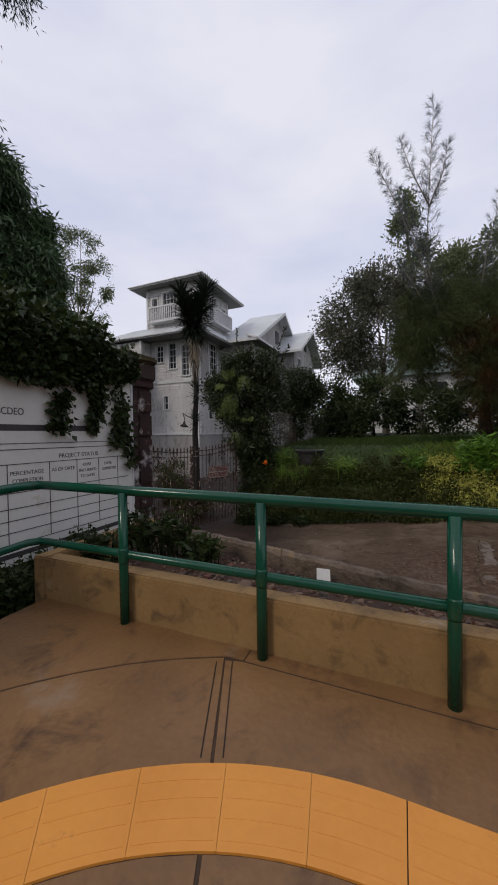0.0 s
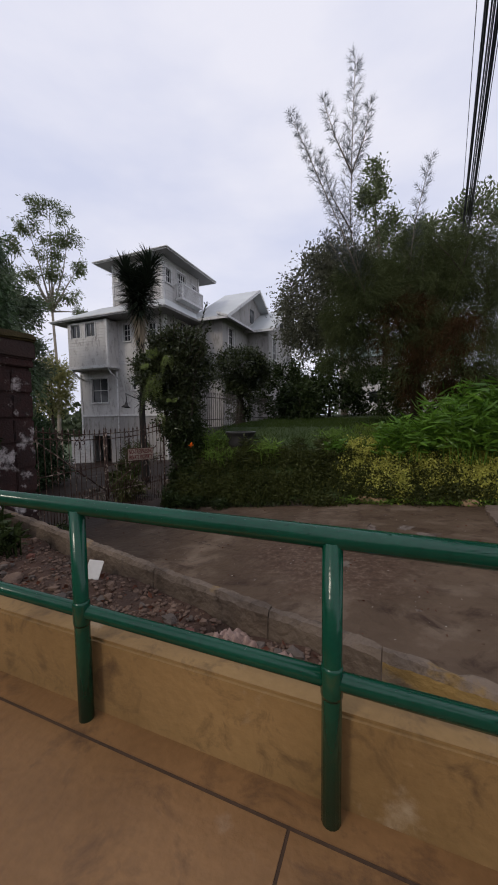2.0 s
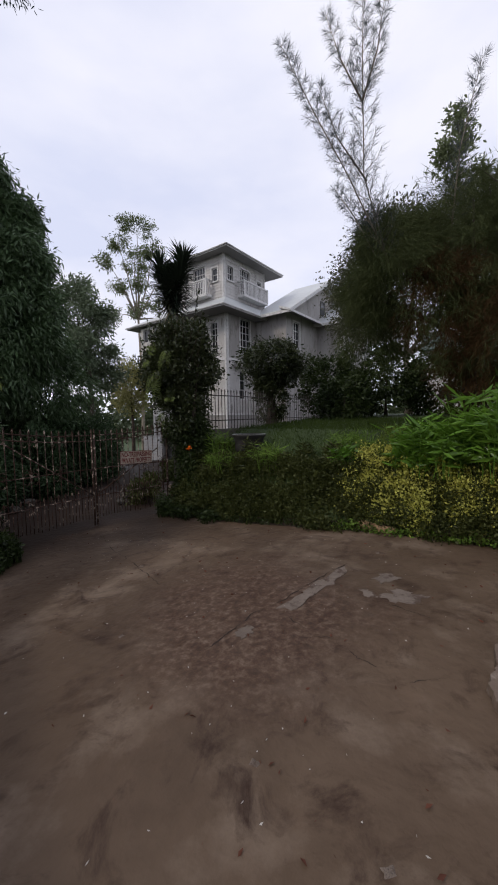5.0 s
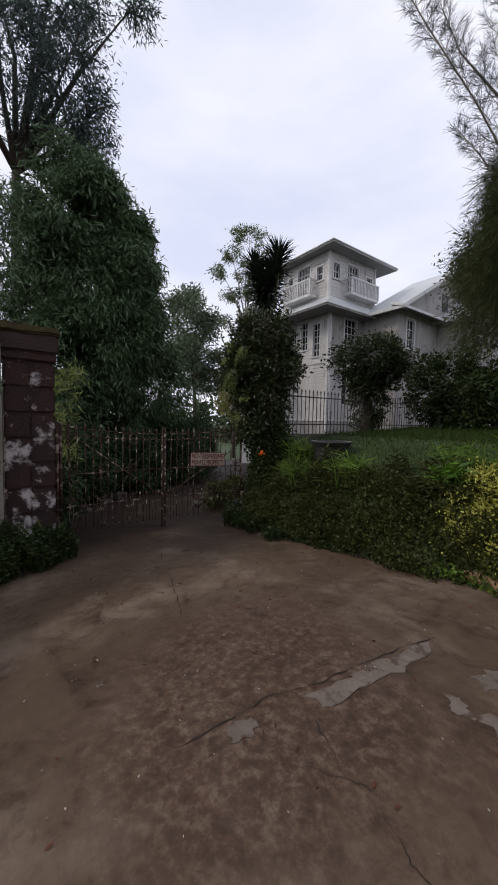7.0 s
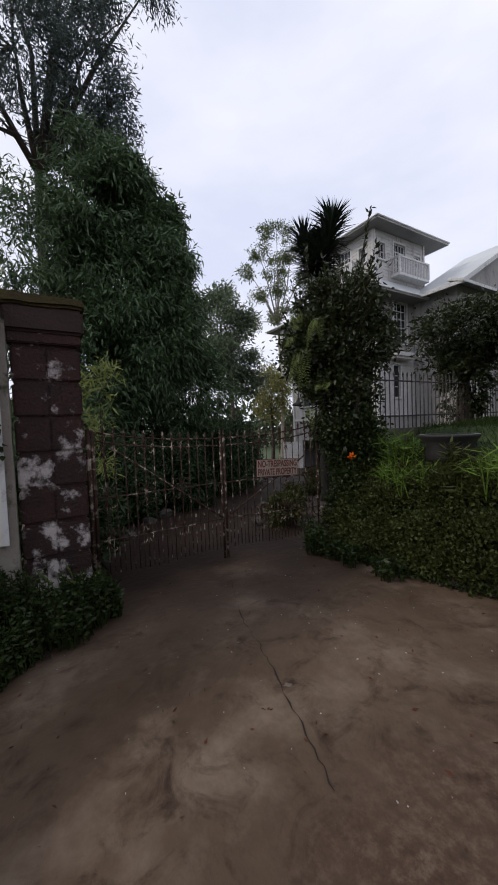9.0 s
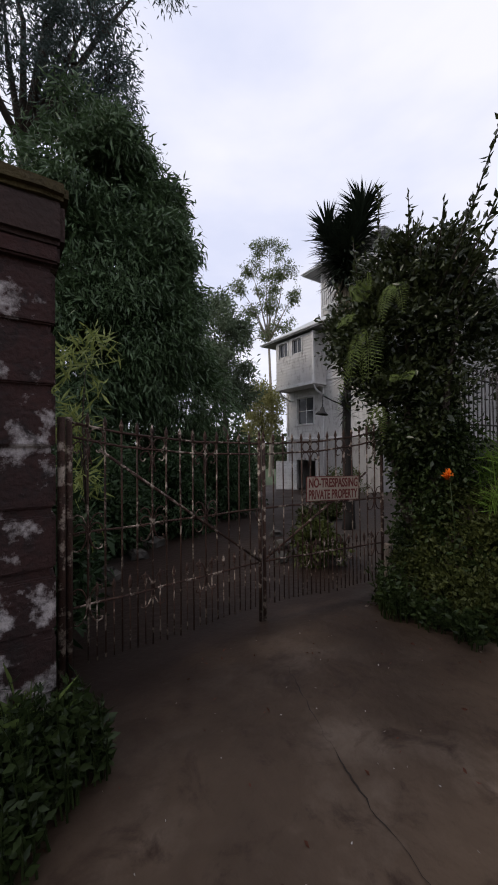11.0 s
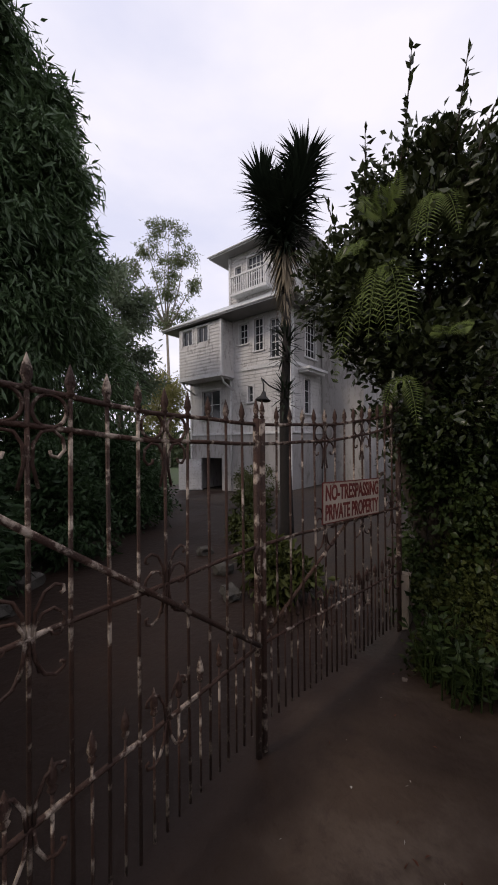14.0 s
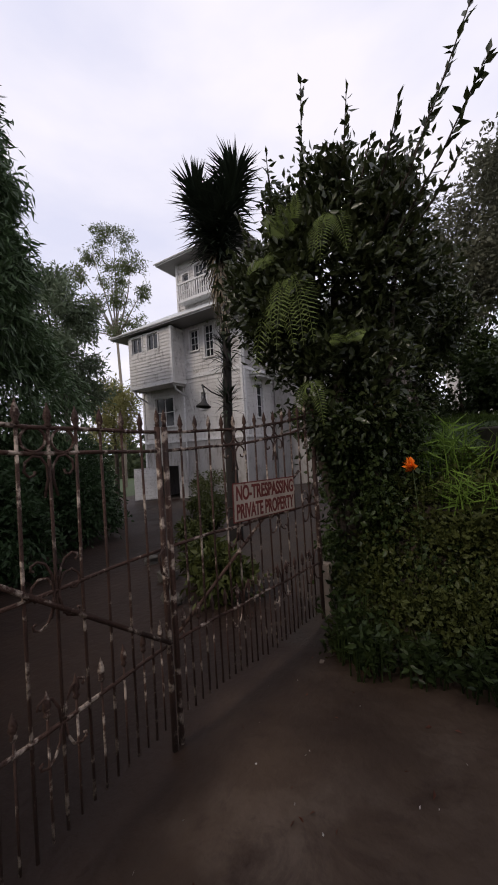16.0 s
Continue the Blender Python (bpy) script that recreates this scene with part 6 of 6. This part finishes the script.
bm = B()
bmesh.ops.create_circle(bm, cap_ends=True, radius=0.275, segments=24, matrix=Matrix.Translation((0, 0, 0.33)))
part("soil", bm, SOIL, tyre)

# swan-neck lamp by the yucca
lamp = thing("swan_neck_lamp", -7.42, 11.7, 1.98, "dark metal swan-neck yard lamp fixed to the yucca", "lamp")
part("arm", tube(B(), [(0.0, 0, 0.02), (-0.16, -0.25, 0.15), (-0.0, -0.75, 0.22), (0.22, -0.98, 0.05), (0.25, -1.02, -0.12)], 0.016, 8), DARK, lamp)
part("shade", tube(B(), [(0.25, -1.02, -0.10), (0.25, -1.02, -0.14), (0.25, -1.03, -0.19), (0.25, -1.05, -0.27), (0.25, -1.05, -0.275)], [0.03, 0.045, 0.06, 0.145, 0.148], 16), DARK, lamp)

# orange flower beside the gate bush
FLOWER_Z = 0.63 - gz(-3.20, 8.60)
flower = thing("orange_flower", -3.25, 8.60, gz(-3.20, 8.60), "single bright orange flower on a thin stalk", "flower")
part("stalk", tube(B(), [(0, 0, -0.05), (0.03, -0.03, 0.5), (0.0, -0.06, FLOWER_Z)], 0.004, 5), L_IVY, flower)
PP = [(0.0, -0.06, FLOWER_Z)] * 14
leaf_mesh("petal", PP, rng.normal(size=(14, 3)) * 0.5 + [-0.4, -0.3, 0.5], np.full(14, 0.09), np.full(14, 0.052), foliage("orange_petal", (0.75, 0.12, 0.01), (0.9, 0.22, 0.02), 0.5, 0.3), flower)


# ---- worn details of the drive ----
def top_z(x, y):
    return gz(x, y) + 0.018 * noise.noise((x * 0.9, y * 0.9, 0)) + 0.004 * noise.noise((x * 5, y * 5, 3))


def ragged(poly, amount, seed, cuts=14):
    """The outline poly with its sides broken up."""
    out_ = []
    for i, p in enumerate(poly):
        q = poly[(i + 1) % len(poly)]
        for k in range(cuts):
            f = k / cuts
            x, y = p[0] + (q[0] - p[0]) * f, p[1] + (q[1] - p[1]) * f
            k1, k2 = [0.8 * noise.noise((x * 9 + o, y * 9, seed)) + 0.6 * noise.noise((x * 31 + o, y * 31, seed)) for o in (0, 40)]
            out_.append((x + amount * k1, y + amount * k2))
    return out_


def ground_plate(name, poly, thick, material, label, category, seed=0.0, amount=0.05):
    """A thin worn plate that follows the drive."""
    pts = ragged(poly, amount, seed)
    cx, cy = sum(p[0] for p in pts) / len(pts), sum(p[1] for p in pts) / len(pts)
    bm = B()
    c = bm.verts.new((cx, cy, top_z(cx, cy) + thick))
    hi = [bm.verts.new((x, y, top_z(x, y) + thick)) for x, y in pts]
    lo = [bm.verts.new((x + (x - cx) * 0.02, y + (y - cy) * 0.02, top_z(x, y) - 0.02)) for x, y in pts]
    for i in range(len(pts)):
        j = (i + 1) % len(pts)
        bm.faces.new((c, hi[i], hi[j]))
        bm.faces.new((hi[i], lo[i], lo[j], hi[j]))
    bmesh.ops.recalc_face_normals(bm, faces=bm.faces)
    return tagged(part(name, bm, material), label, category, kind="structure")


BARE = surface("bare_pale_concrete", (0.085, 0.062, 0.046), (0.20, 0.160, 0.130), 0.85, 3, 20, 0.7, stain=(0.075, 0.048, 0.034), stain_at=0.52, stain_scale=7)
SLAB = surface("broken_pavement_concrete", (0.10, 0.07, 0.05), (0.19, 0.14, 0.105), 0.75, 1.2, 25, 0.4, stain=(0.27, 0.22, 0.18), stain_at=0.56, stain_scale=2.2, grime=(0.06, 0.04, 0.028))
ground_plate("concrete_patch", [(1.0, 5.60), (1.13, 5.62), (1.25, 6.66), (1.14, 6.76)], 0.006, BARE, "pale worn strip of bare concrete in the drive", "road patch", 1.0, 0.05)
ground_plate("concrete_patch", [(0.89, 5.08), (1.01, 5.06), (1.04, 5.18), (0.92, 5.22)], 0.005, BARE, "small pale patch of bare concrete in the drive", "road patch", 2.0, 0.06)
ground_plate("concrete_patch", [(1.74, 6.26), (1.85, 6.5), (2.10, 6.42), (1.95, 6.18)], 0.004, BARE, "pale worn patch in the drive", "road patch", 3.0, 0.10)
ground_plate("concrete_patch", [(1.49, 6.28), (1.57, 6.33), (1.72, 6.24), (1.63, 6.18)], 0.004, BARE, "pale worn patch in the drive", "road patch", 4.0, 0.06)
ground_plate("concrete_patch", [(1.54, 6.60), (1.62, 6.82), (1.78, 6.77), (1.68, 6.56)], 0.004, BARE, "pale worn patch in the drive", "road patch", 5.0, 0.08)
bm = B()
edge = ragged([(2.94, 8.05), (2.90, 7.3), (2.89, 6.55), (2.66, 5.9), (2.63, 5.35), (2.77, 5.1), (2.80, 4.75), (3.3, 4.62), (4.2, 4.6)], 0.05, 9.0, 12)[:-12]
hi, lo, fl = [], [], []
for x, y in edge:
    h = 0.055 + 0.02 * noise.noise((y * 2, 1, 1))
    hi.append(bm.verts.new((x, y, top_z(x, y) + h)))
    lo.append(bm.verts.new((x - 0.015, y, top_z(x, y) - 0.05)))
    fl.append(bm.verts.new((6.5, y, top_z(6.5, y) + 0.05)))
for i in range(len(edge) - 1):
    bm.faces.new((hi[i], hi[i + 1], lo[i + 1], lo[i]))
    bm.faces.new((hi[i], fl[i], fl[i + 1], hi[i + 1]))
bmesh.ops.recalc_face_normals(bm, faces=bm.faces)
tagged(part("broken_slab", bm, SLAB), "lighter concrete slab with a broken edge beside the drive", "paving", kind="structure")
CRACK = surface("crack_dirt", (0.012, 0.008, 0.005), (0.035, 0.022, 0.015), 0.95, 6, 30, 0.3)


def crack(pts, w, label):
    P = []
    for a, b in zip(pts, pts[1:]):
        for k in range(18):
            f = k / 18
            x, y = a[0] + (b[0] - a[0]) * f, a[1] + (b[1] - a[1]) * f
            P.append((x + 0.03 * noise.noise((x * 9, y * 9, 2)) + 0.012 * noise.noise((x * 40, y * 40, 2)), y + 0.03 * noise.noise((x * 9, y * 9, 6)) + 0.012 * noise.noise((x * 40, y * 40, 6))))
    P.append(pts[-1])
    V, Fc = [], []
    for i, (x, y) in enumerate(P):
        q = P[min(i + 1, len(P) - 1)]
        p = P[max(i - 1, 0)]
        d = Vector((q[0] - p[0], q[1] - p[1])).normalized()
        h = w * (0.08 + 0.75 * max(0, noise.noise((x * 7, y * 7, 1)) + 0.3)) * (1 if 0 < i < len(P) - 1 else 0.2)
        for s in (-1, 1):
            V.append((x - d.y * h * s, y + d.x * h * s, top_z(x, y) + 0.0045))
    for i in range(len(P) - 1):
        Fc.append((2 * i, 2 * i + 1, 2 * i + 3, 2 * i + 2))
    tagged(raw("crack", V, Fc, CRACK), label, "crack", kind="structure")


crack([(1.17, 5.51), (1.36, 5.42), (1.48, 5.35), (1.65, 5.42), (1.73, 5.35), (1.86, 5.30), (2.0, 5.27)], 0.007, "dark branching crack across the concrete drive")
crack([(1.26, 5.2), (1.39, 5.27), (1.48, 5.35)], 0.008, "fine dark crack in the concrete drive")
crack([(2.22, 5.22), (2.27, 5.28), (2.40, 5.38)], 0.006, "fine dark crack in the concrete drive")
crack([(1.80, 6.16), (2.07, 6.09), (2.25, 6.10)], 0.008, "fine dark crack in the concrete drive")
crack([(0.84, 4.80), (0.86, 5.13), (0.83, 5.38), (0.95, 5.69), (1.02, 6.26), (1.15, 6.9)], 0.011, "long dark joint beside the pale strip")
crack([(-3.6, 6.52), (-2.92, 6.22), (-2.49, 6.07), (-1.7, 5.85), (-0.6, 5.5)], 0.009, "straight dark joint along the drive")

# ---- rubble and rubbish in the planter strip ----
RUB = [surface("rubble_" + n, *c, 0.9, 6, 40, 0.5) for n, c in (("grey", ((0.045, 0.035, 0.028), (0.13, 0.10, 0.082))), ("tan", ((0.075, 0.046, 0.032), (0.19, 0.125, 0.09))), ("brick", ((0.10, 0.038, 0.027), (0.20, 0.082, 0.056))))]


def strip_z(x, y):
    return 0.115 + 0.05 * noise.noise((x * 2.3, y * 2.3, 2)) + 0.03 * noise.noise((x * 9, y * 9, 5)) - 0.09 * max(0, (x - 1.2))


for i in range(290):
    x = -2.6 + 4.9 * rng.random()
    y = 2.22 + (kerb_y(x) - 0.04 - 2.22) * rng.random()
    s = 0.012 + 0.032 * rng.random() ** 2.0
    pick = int(rng.choice([0, 0, 0, 0, 1, 1, 1, 1, 1, 2]))
    stone("rubble_stone", ("grey broken stone", "tan broken stone", "broken red brick piece")[pick] + " lying in the planter soil", x, y, strip_z(x, y) + s * 0.35, s * rng.uniform(0.8, 1.5), s, s * rng.uniform(0.5, 0.9), RUB[pick], i * 1.7, turn=rng.uniform(0, 360), group="rubble in the planter", fine=1)
V, Fc = [], []
ico = B()
bmesh.ops.create_icosphere(ico, subdivisions=1, radius=1)
ICO, ICO_F = [v.co.copy() for v in ico.verts], [[v.index for v in f.verts] for f in ico.faces]
ico.free()
for i in range(3200):
    x = -2.6 + 4.9 * rng.random()
    y = 2.21 + (kerb_y(x) - 2.22) * rng.random()
    s, k = 0.005 + 0.016 * rng.random() ** 2, len(V)
    c, fl3 = Vector((x, y, strip_z(x, y) + s * 0.3)), rng.uniform(0.6, 1.4, 3)
    V += [tuple(c + Vector((v.x * fl3[0], v.y * fl3[1], v.z * fl3[2] * 0.7)) * s * (1 + 0.5 * noise.noise(v * 1.9 + Vector((i * 0.7, 0, 0))))) for v in ICO]
    Fc += [[k + j for j in f] for f in ICO_F]
tagged(raw("gravel", V, Fc, surface("mixed_brown_rubble", (0.028, 0.015, 0.010), (0.145, 0.092, 0.066), 0.9, 3, 40, 0.4, island=0.5)), "fine brown rubble and broken mortar covering the planter soil", "rubble", kind="stuff")
for i, (x, y, s, pick, lab) in enumerate(((0.62, 2.46, 0.075, 1, "tan broken stone on the planter soil"), (1.28, 2.33, 0.055, 2, "broken red brick in the planter"), (0.85, 2.42, 0.07, 1, "tan broken stone on the planter soil"), (0.42, 2.35, 0.07, 0, "grey broken stone in the planter"), (-1.2, 2.62, 0.06, 1, "tan broken stone on the planter soil"))):
    stone("rubble_stone", lab, x, y, strip_z(x, y) + s * 0.4, s * 1.3, s, s * 0.6, RUB[pick], 50 + i * 2.9, turn=30 * i, group="rubble in the planter")


card = part("paper_card", box(B(), -0.055, 0.055, -0.07, 0.07, -0.006, 0.006, 0.002), surface("white_card", (0.52, 0.49, 0.44), (0.68, 0.65, 0.60), 0.7, 5, 40, 0.1, stain=(0.35, 0.27, 0.2), stain_at=0.62, stain_scale=12))
card.matrix_basis = pose(-0.60, 2.84, strip_z(-0.60, 2.84) + 0.06, 52, 8, 24)
tagged(card, "white card leaning on the rubble in the planter", "card")


def crumple(name, label, x, y, z, sx, sy, h, material, seed, category):
    """A crumpled sheet, folded up in ridges."""
    bm = B()
    n = 34
    g = [[None] * (n + 1) for _ in range(n + 1)]
    for i in range(n + 1):
        for j in range(n + 1):
            u, v = i / n - 0.5, j / n - 0.5
            w = noise.noise((u * 7, v * 7, seed))
            zz = h * (0.30 + abs(w) * 0.9 + 0.22 * abs(noise.noise((u * 13, v * 13, seed + 3)))) * (1 - (2 * max(abs(u), abs(v))) ** 4)
            k = 1 + 0.35 * noise.noise((u * 2.5, v * 2.5, seed + 9))
            g[i][j] = bm.verts.new((u * sx * k, v * sy * k, zz))
    for i in range(n):
        for j in range(n):
            bm.faces.new((g[i][j], g[i + 1][j], g[i + 1][j + 1], g[i][j + 1])).smooth = True
    ob = part(name, bm, material)
    ob.matrix_basis = pose(x, y, z, 0, 0, seed * 20)
    return tagged(ob, label, category)


PINK = surface("dusty_pink_plastic", (0.20, 0.125, 0.10), (0.36, 0.25, 0.205), 0.5, 5, 40, 0.3)
crumple("plastic_bag", "crumpled dusty pink plastic bag in the planter", 0.68, 2.49, strip_z(0.68, 2.49) - 0.01, 0.36, 0.28, 0.14, PINK, 3.0, "bag")
crumple("plastic_bag", "crumpled dusty pink plastic bag in the planter", 1.02, 2.36, strip_z(1.02, 2.36) - 0.01, 0.30, 0.24, 0.115, PINK, 7.0, "bag")
crumple("plastic_bag", "torn greyish plastic film among the rubble", 1.15, 2.27, strip_z(1.15, 2.27) - 0.02, 0.20, 0.14, 0.05, surface("grey_film", (0.22, 0.18, 0.16), (0.4, 0.34, 0.31), 0.4, 5, 40, 0.2), 5.0, "bag")
plank = tagged(part("board_offcut", box(B(), -0.20, 0.20, -0.035, 0.035, -0.01, 0.01, 0.003), surface("pale_wood_offcut", (0.22, 0.16, 0.11), (0.36, 0.28, 0.2), 0.8, 4, 30, 0.3)), "pale wooden board offcut lying in the planter", "board")
plank.matrix_basis = pose(1.63, 2.335, 0.14, 4, 6, -14)
mask = thing("face_mask", 1.88, 2.36, 0.12, "discarded light blue folded face mask in the planter", "face mask", rz=-12)
BLUE = surface("light_blue_cloth", (0.36, 0.52, 0.74), (0.50, 0.64, 0.82), 0.8, 8, 60, 0.1)
for a, b, r, t in ((-0.11, 0.045, 4, 5), (0.055, 0.22, -6, 4)):
    bm = B()
    g = [[bm.verts.new((a + (b - a) * i / 8, -0.030 + 0.060 * j / 3 + 0.006 * math.sin(i), 0.010 + 0.006 * math.sin(j * 2.4 + i * 0.6))) for j in range(4)] for i in range(9)]
    for i in range(8):
        for j in range(3):
            bm.faces.new((g[i][j], g[i + 1][j], g[i + 1][j + 1], g[i][j + 1]))
    bmesh.ops.solidify(bm, geom=bm.faces, thickness=0.004)
    o = part("panel", bm, BLUE, mask)
    o.matrix_basis = pose(0, 0, 0.01, t, 0, r)
part("ear_loop", tube(B(), [(-0.10, 0.01, 0.025), (-0.13, 0.03, 0.03), (-0.15, 0.02, 0.02)], 0.0018, 4), TRIM, mask)
part("ear_loop", tube(B(), [(0.03, 0.02, 0.03), (0.04, 0.05, 0.04), (0.07, 0.04, 0.035), (0.06, 0.0, 0.03), (0.05, -0.04, 0.02)], 0.0018, 4), TRIM, mask)

# ---- litter on the drive ----
wrap = crumple("wrapper", "small yellow and blue sweet wrapper on the drive", 2.555, 3.575, top_z(2.555, 3.575), 0.05, 0.032, 0.014, plain("yellow_foil", (0.62, 0.42, 0.03), 0.4), 2.0, "litter")
crumple("wrapper", "crumpled blue end of a sweet wrapper", 2.525, 3.60, top_z(2.525, 3.60), 0.03, 0.022, 0.01, plain("blue_foil", (0.02, 0.05, 0.25), 0.4), 4.0, "litter")
for x, y in ((1.71, 4.25), (2.39, 4.14), (-1.37, 5.8), (0.0, 4.6), (-3.95, 8.02), (1.35, 7.4)):
    crumple("paper_scrap", "small pale scrap of paper on the drive", x, y, top_z(x, y), 0.05, 0.035, 0.012, BARE, x * 3 + y, "litter")
FALLEN = foliage("fallen_leaf", (0.05, 0.018, 0.012), (0.12, 0.048, 0.03), 0.7, 0.1)
P, D = [], []
for i in range(260):
    x, y = rng.uniform(-4.2, 2.6), rng.uniform(3.1, 8.1)
    P.append((x, y, top_z(x, y) + 0.008))
    D.append((rng.normal(), rng.normal(), 0.1))
for i in range(40):
    x, y = 2.34 + rng.normal() * 0.13, 3.16 + rng.normal() * 0.06
    P.append((x, y, top_z(x, y) + 0.012))
    D.append((rng.normal(), rng.normal(), 0.25))
LL = np.concatenate([rng.uniform(0.015, 0.05, 260), rng.uniform(0.035, 0.075, 40)])
fl_ = leaf_mesh("fallen_leaves", P, D, LL, LL * 0.42, FALLEN)
tagged(fl_, "scattered brown fallen leaves on the drive", "leaves", kind="stuff")
bits = leaf_mesh("pale_grit", [(x, y, top_z(x, y) + 0.006) for x, y in zip(rng.uniform(-4.3, 2.6, 300), rng.uniform(3.0, 8.2, 300))], np.concatenate([rng.normal(size=(300, 2)), np.full((300, 1), 0.1)], 1), rng.uniform(0.008, 0.022, 300), rng.uniform(0.005, 0.012, 300), plain("pale_bits", (0.42, 0.39, 0.35), 0.8))
tagged(bits, "pale bits of grit and twig on the drive", "grit", kind="stuff")
LP = [(rng.uniform(-2.6, 2.3), 0, 0) for _ in range(420)]
LP = [(x, 2.22 + (kerb_y(x) - 2.24) * rng.random(), 0) for x, _, _ in LP]
LP = [(x, y, strip_z(x, y) + 0.015) for x, y, _ in LP]
LL = rng.uniform(0.02, 0.06, len(LP))
tagged(leaf_mesh("dead_leaves", LP, rng.normal(size=(len(LP), 3)) * [1, 1, 0.35], LL, LL * 0.5, FALLEN), "dead brown leaves over the planter soil", "leaves", kind="stuff")
for x, y, h in ((-2.5, 2.9, 0.55), (-2.2, 3.05, 0.5), (-2.6, 2.5, 0.35), (-1.8, 2.95, 0.3)):
    w_ = clump("leafy_weed", "leafy weed growing at the end of the planter", x, y, 26, h, 0.16, (0.11, 0.45), L_IVY, 6)
    w_.location.z = 0.14

# ---- overhead cables ----
CABLE = plain("black_cable", (0.012, 0.012, 0.02), 0.5)
pole = thing("utility_pole", 5.6, 33.0, gz(5.6, 33), "grey concrete utility pole among the trees", "pole")
part("shaft", tube(B(), [(0, 0, -0.3), (0, 0, 8.2)], [0.16, 0.11], 12), KERB, pole)
part("crossarm", box(B(), -0.9, 0.9, -0.05, 0.05, 6.6, 6.72, 0.01), RUST, pole)
for i in range(13):
    dx, dz = rng.uniform(-0.12, 0.12), rng.uniform(-0.22, 0.22)
    r = (0.007, 0.011, 0.017)[i % 3]
    pts = []
    for k in range(25):
        f = k / 24
        y = -22 + 55 * f
        x = 1.65 + dx + 0.11 * (y + 2)
        z = 8.1 + dz - 1.0 * math.sin(math.pi * f) - 0.02 * y
        pts.append((x, y, z))
    tagged(part("cable", tube(B(), pts, r, 5), CABLE), "black overhead cable in a thick bundle above the road", "cable", "overhead cables")
pts = [(1.36 + 0.118 * (y + 2), y, 8.2 - 0.9 * math.sin(math.pi * (y + 22) / 55) - 0.02 * y) for y in np.linspace(-22, 33, 25)]
tagged(part("cable", tube(B(), pts, 0.006, 5), CABLE), "thin single overhead wire above the road", "cable", "overhead cables")

# ---- beyond the garden ----
far = thing("far_house", 1.5, 46.0, gz(1, 46), "distant pale house with a green roof behind the trees", "house")
part("wall", box(B(), -6, 6, -4, 4, -1, 6.2), WHITE, far)
bm = B()
vs = [bm.verts.new(v) for v in ((-6.8, -4.8, 6.1), (6.8, -4.8, 6.1), (6.8, 4.8, 6.1), (-6.8, 4.8, 6.1), (-6.8, 0, 8.6), (6.8, 0, 8.6))]
for f in ((0, 1, 5, 4), (2, 3, 4, 5), (0, 4, 3), (1, 2, 5), (0, 3, 2, 1)):
    bm.faces.new([vs[i] for i in f])
part("roof", bm, surface("faded_green_roof", (0.10, 0.14, 0.12), (0.2, 0.26, 0.23), 0.6, 1, 20, 0.2), far)
for z in (1.2, 4.0):
    for i in range(5):
        w = part("window", box(B(), -5 + i * 2.2, -3.8 + i * 2.2, -4.06, -3.98, z, z + 1.3, 0.02), TRIM, far)
        part("pane", box(B(), -4.92 + i * 2.2, -3.88 + i * 2.2, -4.075, -4.05, z + 0.08, z + 1.22), GLASS, w)
PP, DD = [], []
for ang in np.arange(0, 360, 4.0):
    R = rng.uniform(62, 95)
    x, y = R * math.cos(radians(ang)), 10 + R * math.sin(radians(ang))
    h = rng.uniform(5, 10)
    p, d = cloud([(x, y, gz(x, y) + h * 0.5, rng.uniform(4, 6), rng.uniform(4, 6), h * 0.62, 90)], 6, 0.8)
    PP.append(p)
    DD.append(d)
PP, DD = np.concatenate(PP), np.concatenate(DD)
tagged(leaf_mesh("far_woods", PP, DD, np.full(len(PP), 1.3), np.full(len(PP), 0.8), foliage("far_leaves", (0.03, 0.045, 0.025), (0.08, 0.10, 0.05))), "distant dark woods around the gardens", "woods", kind="stuff")
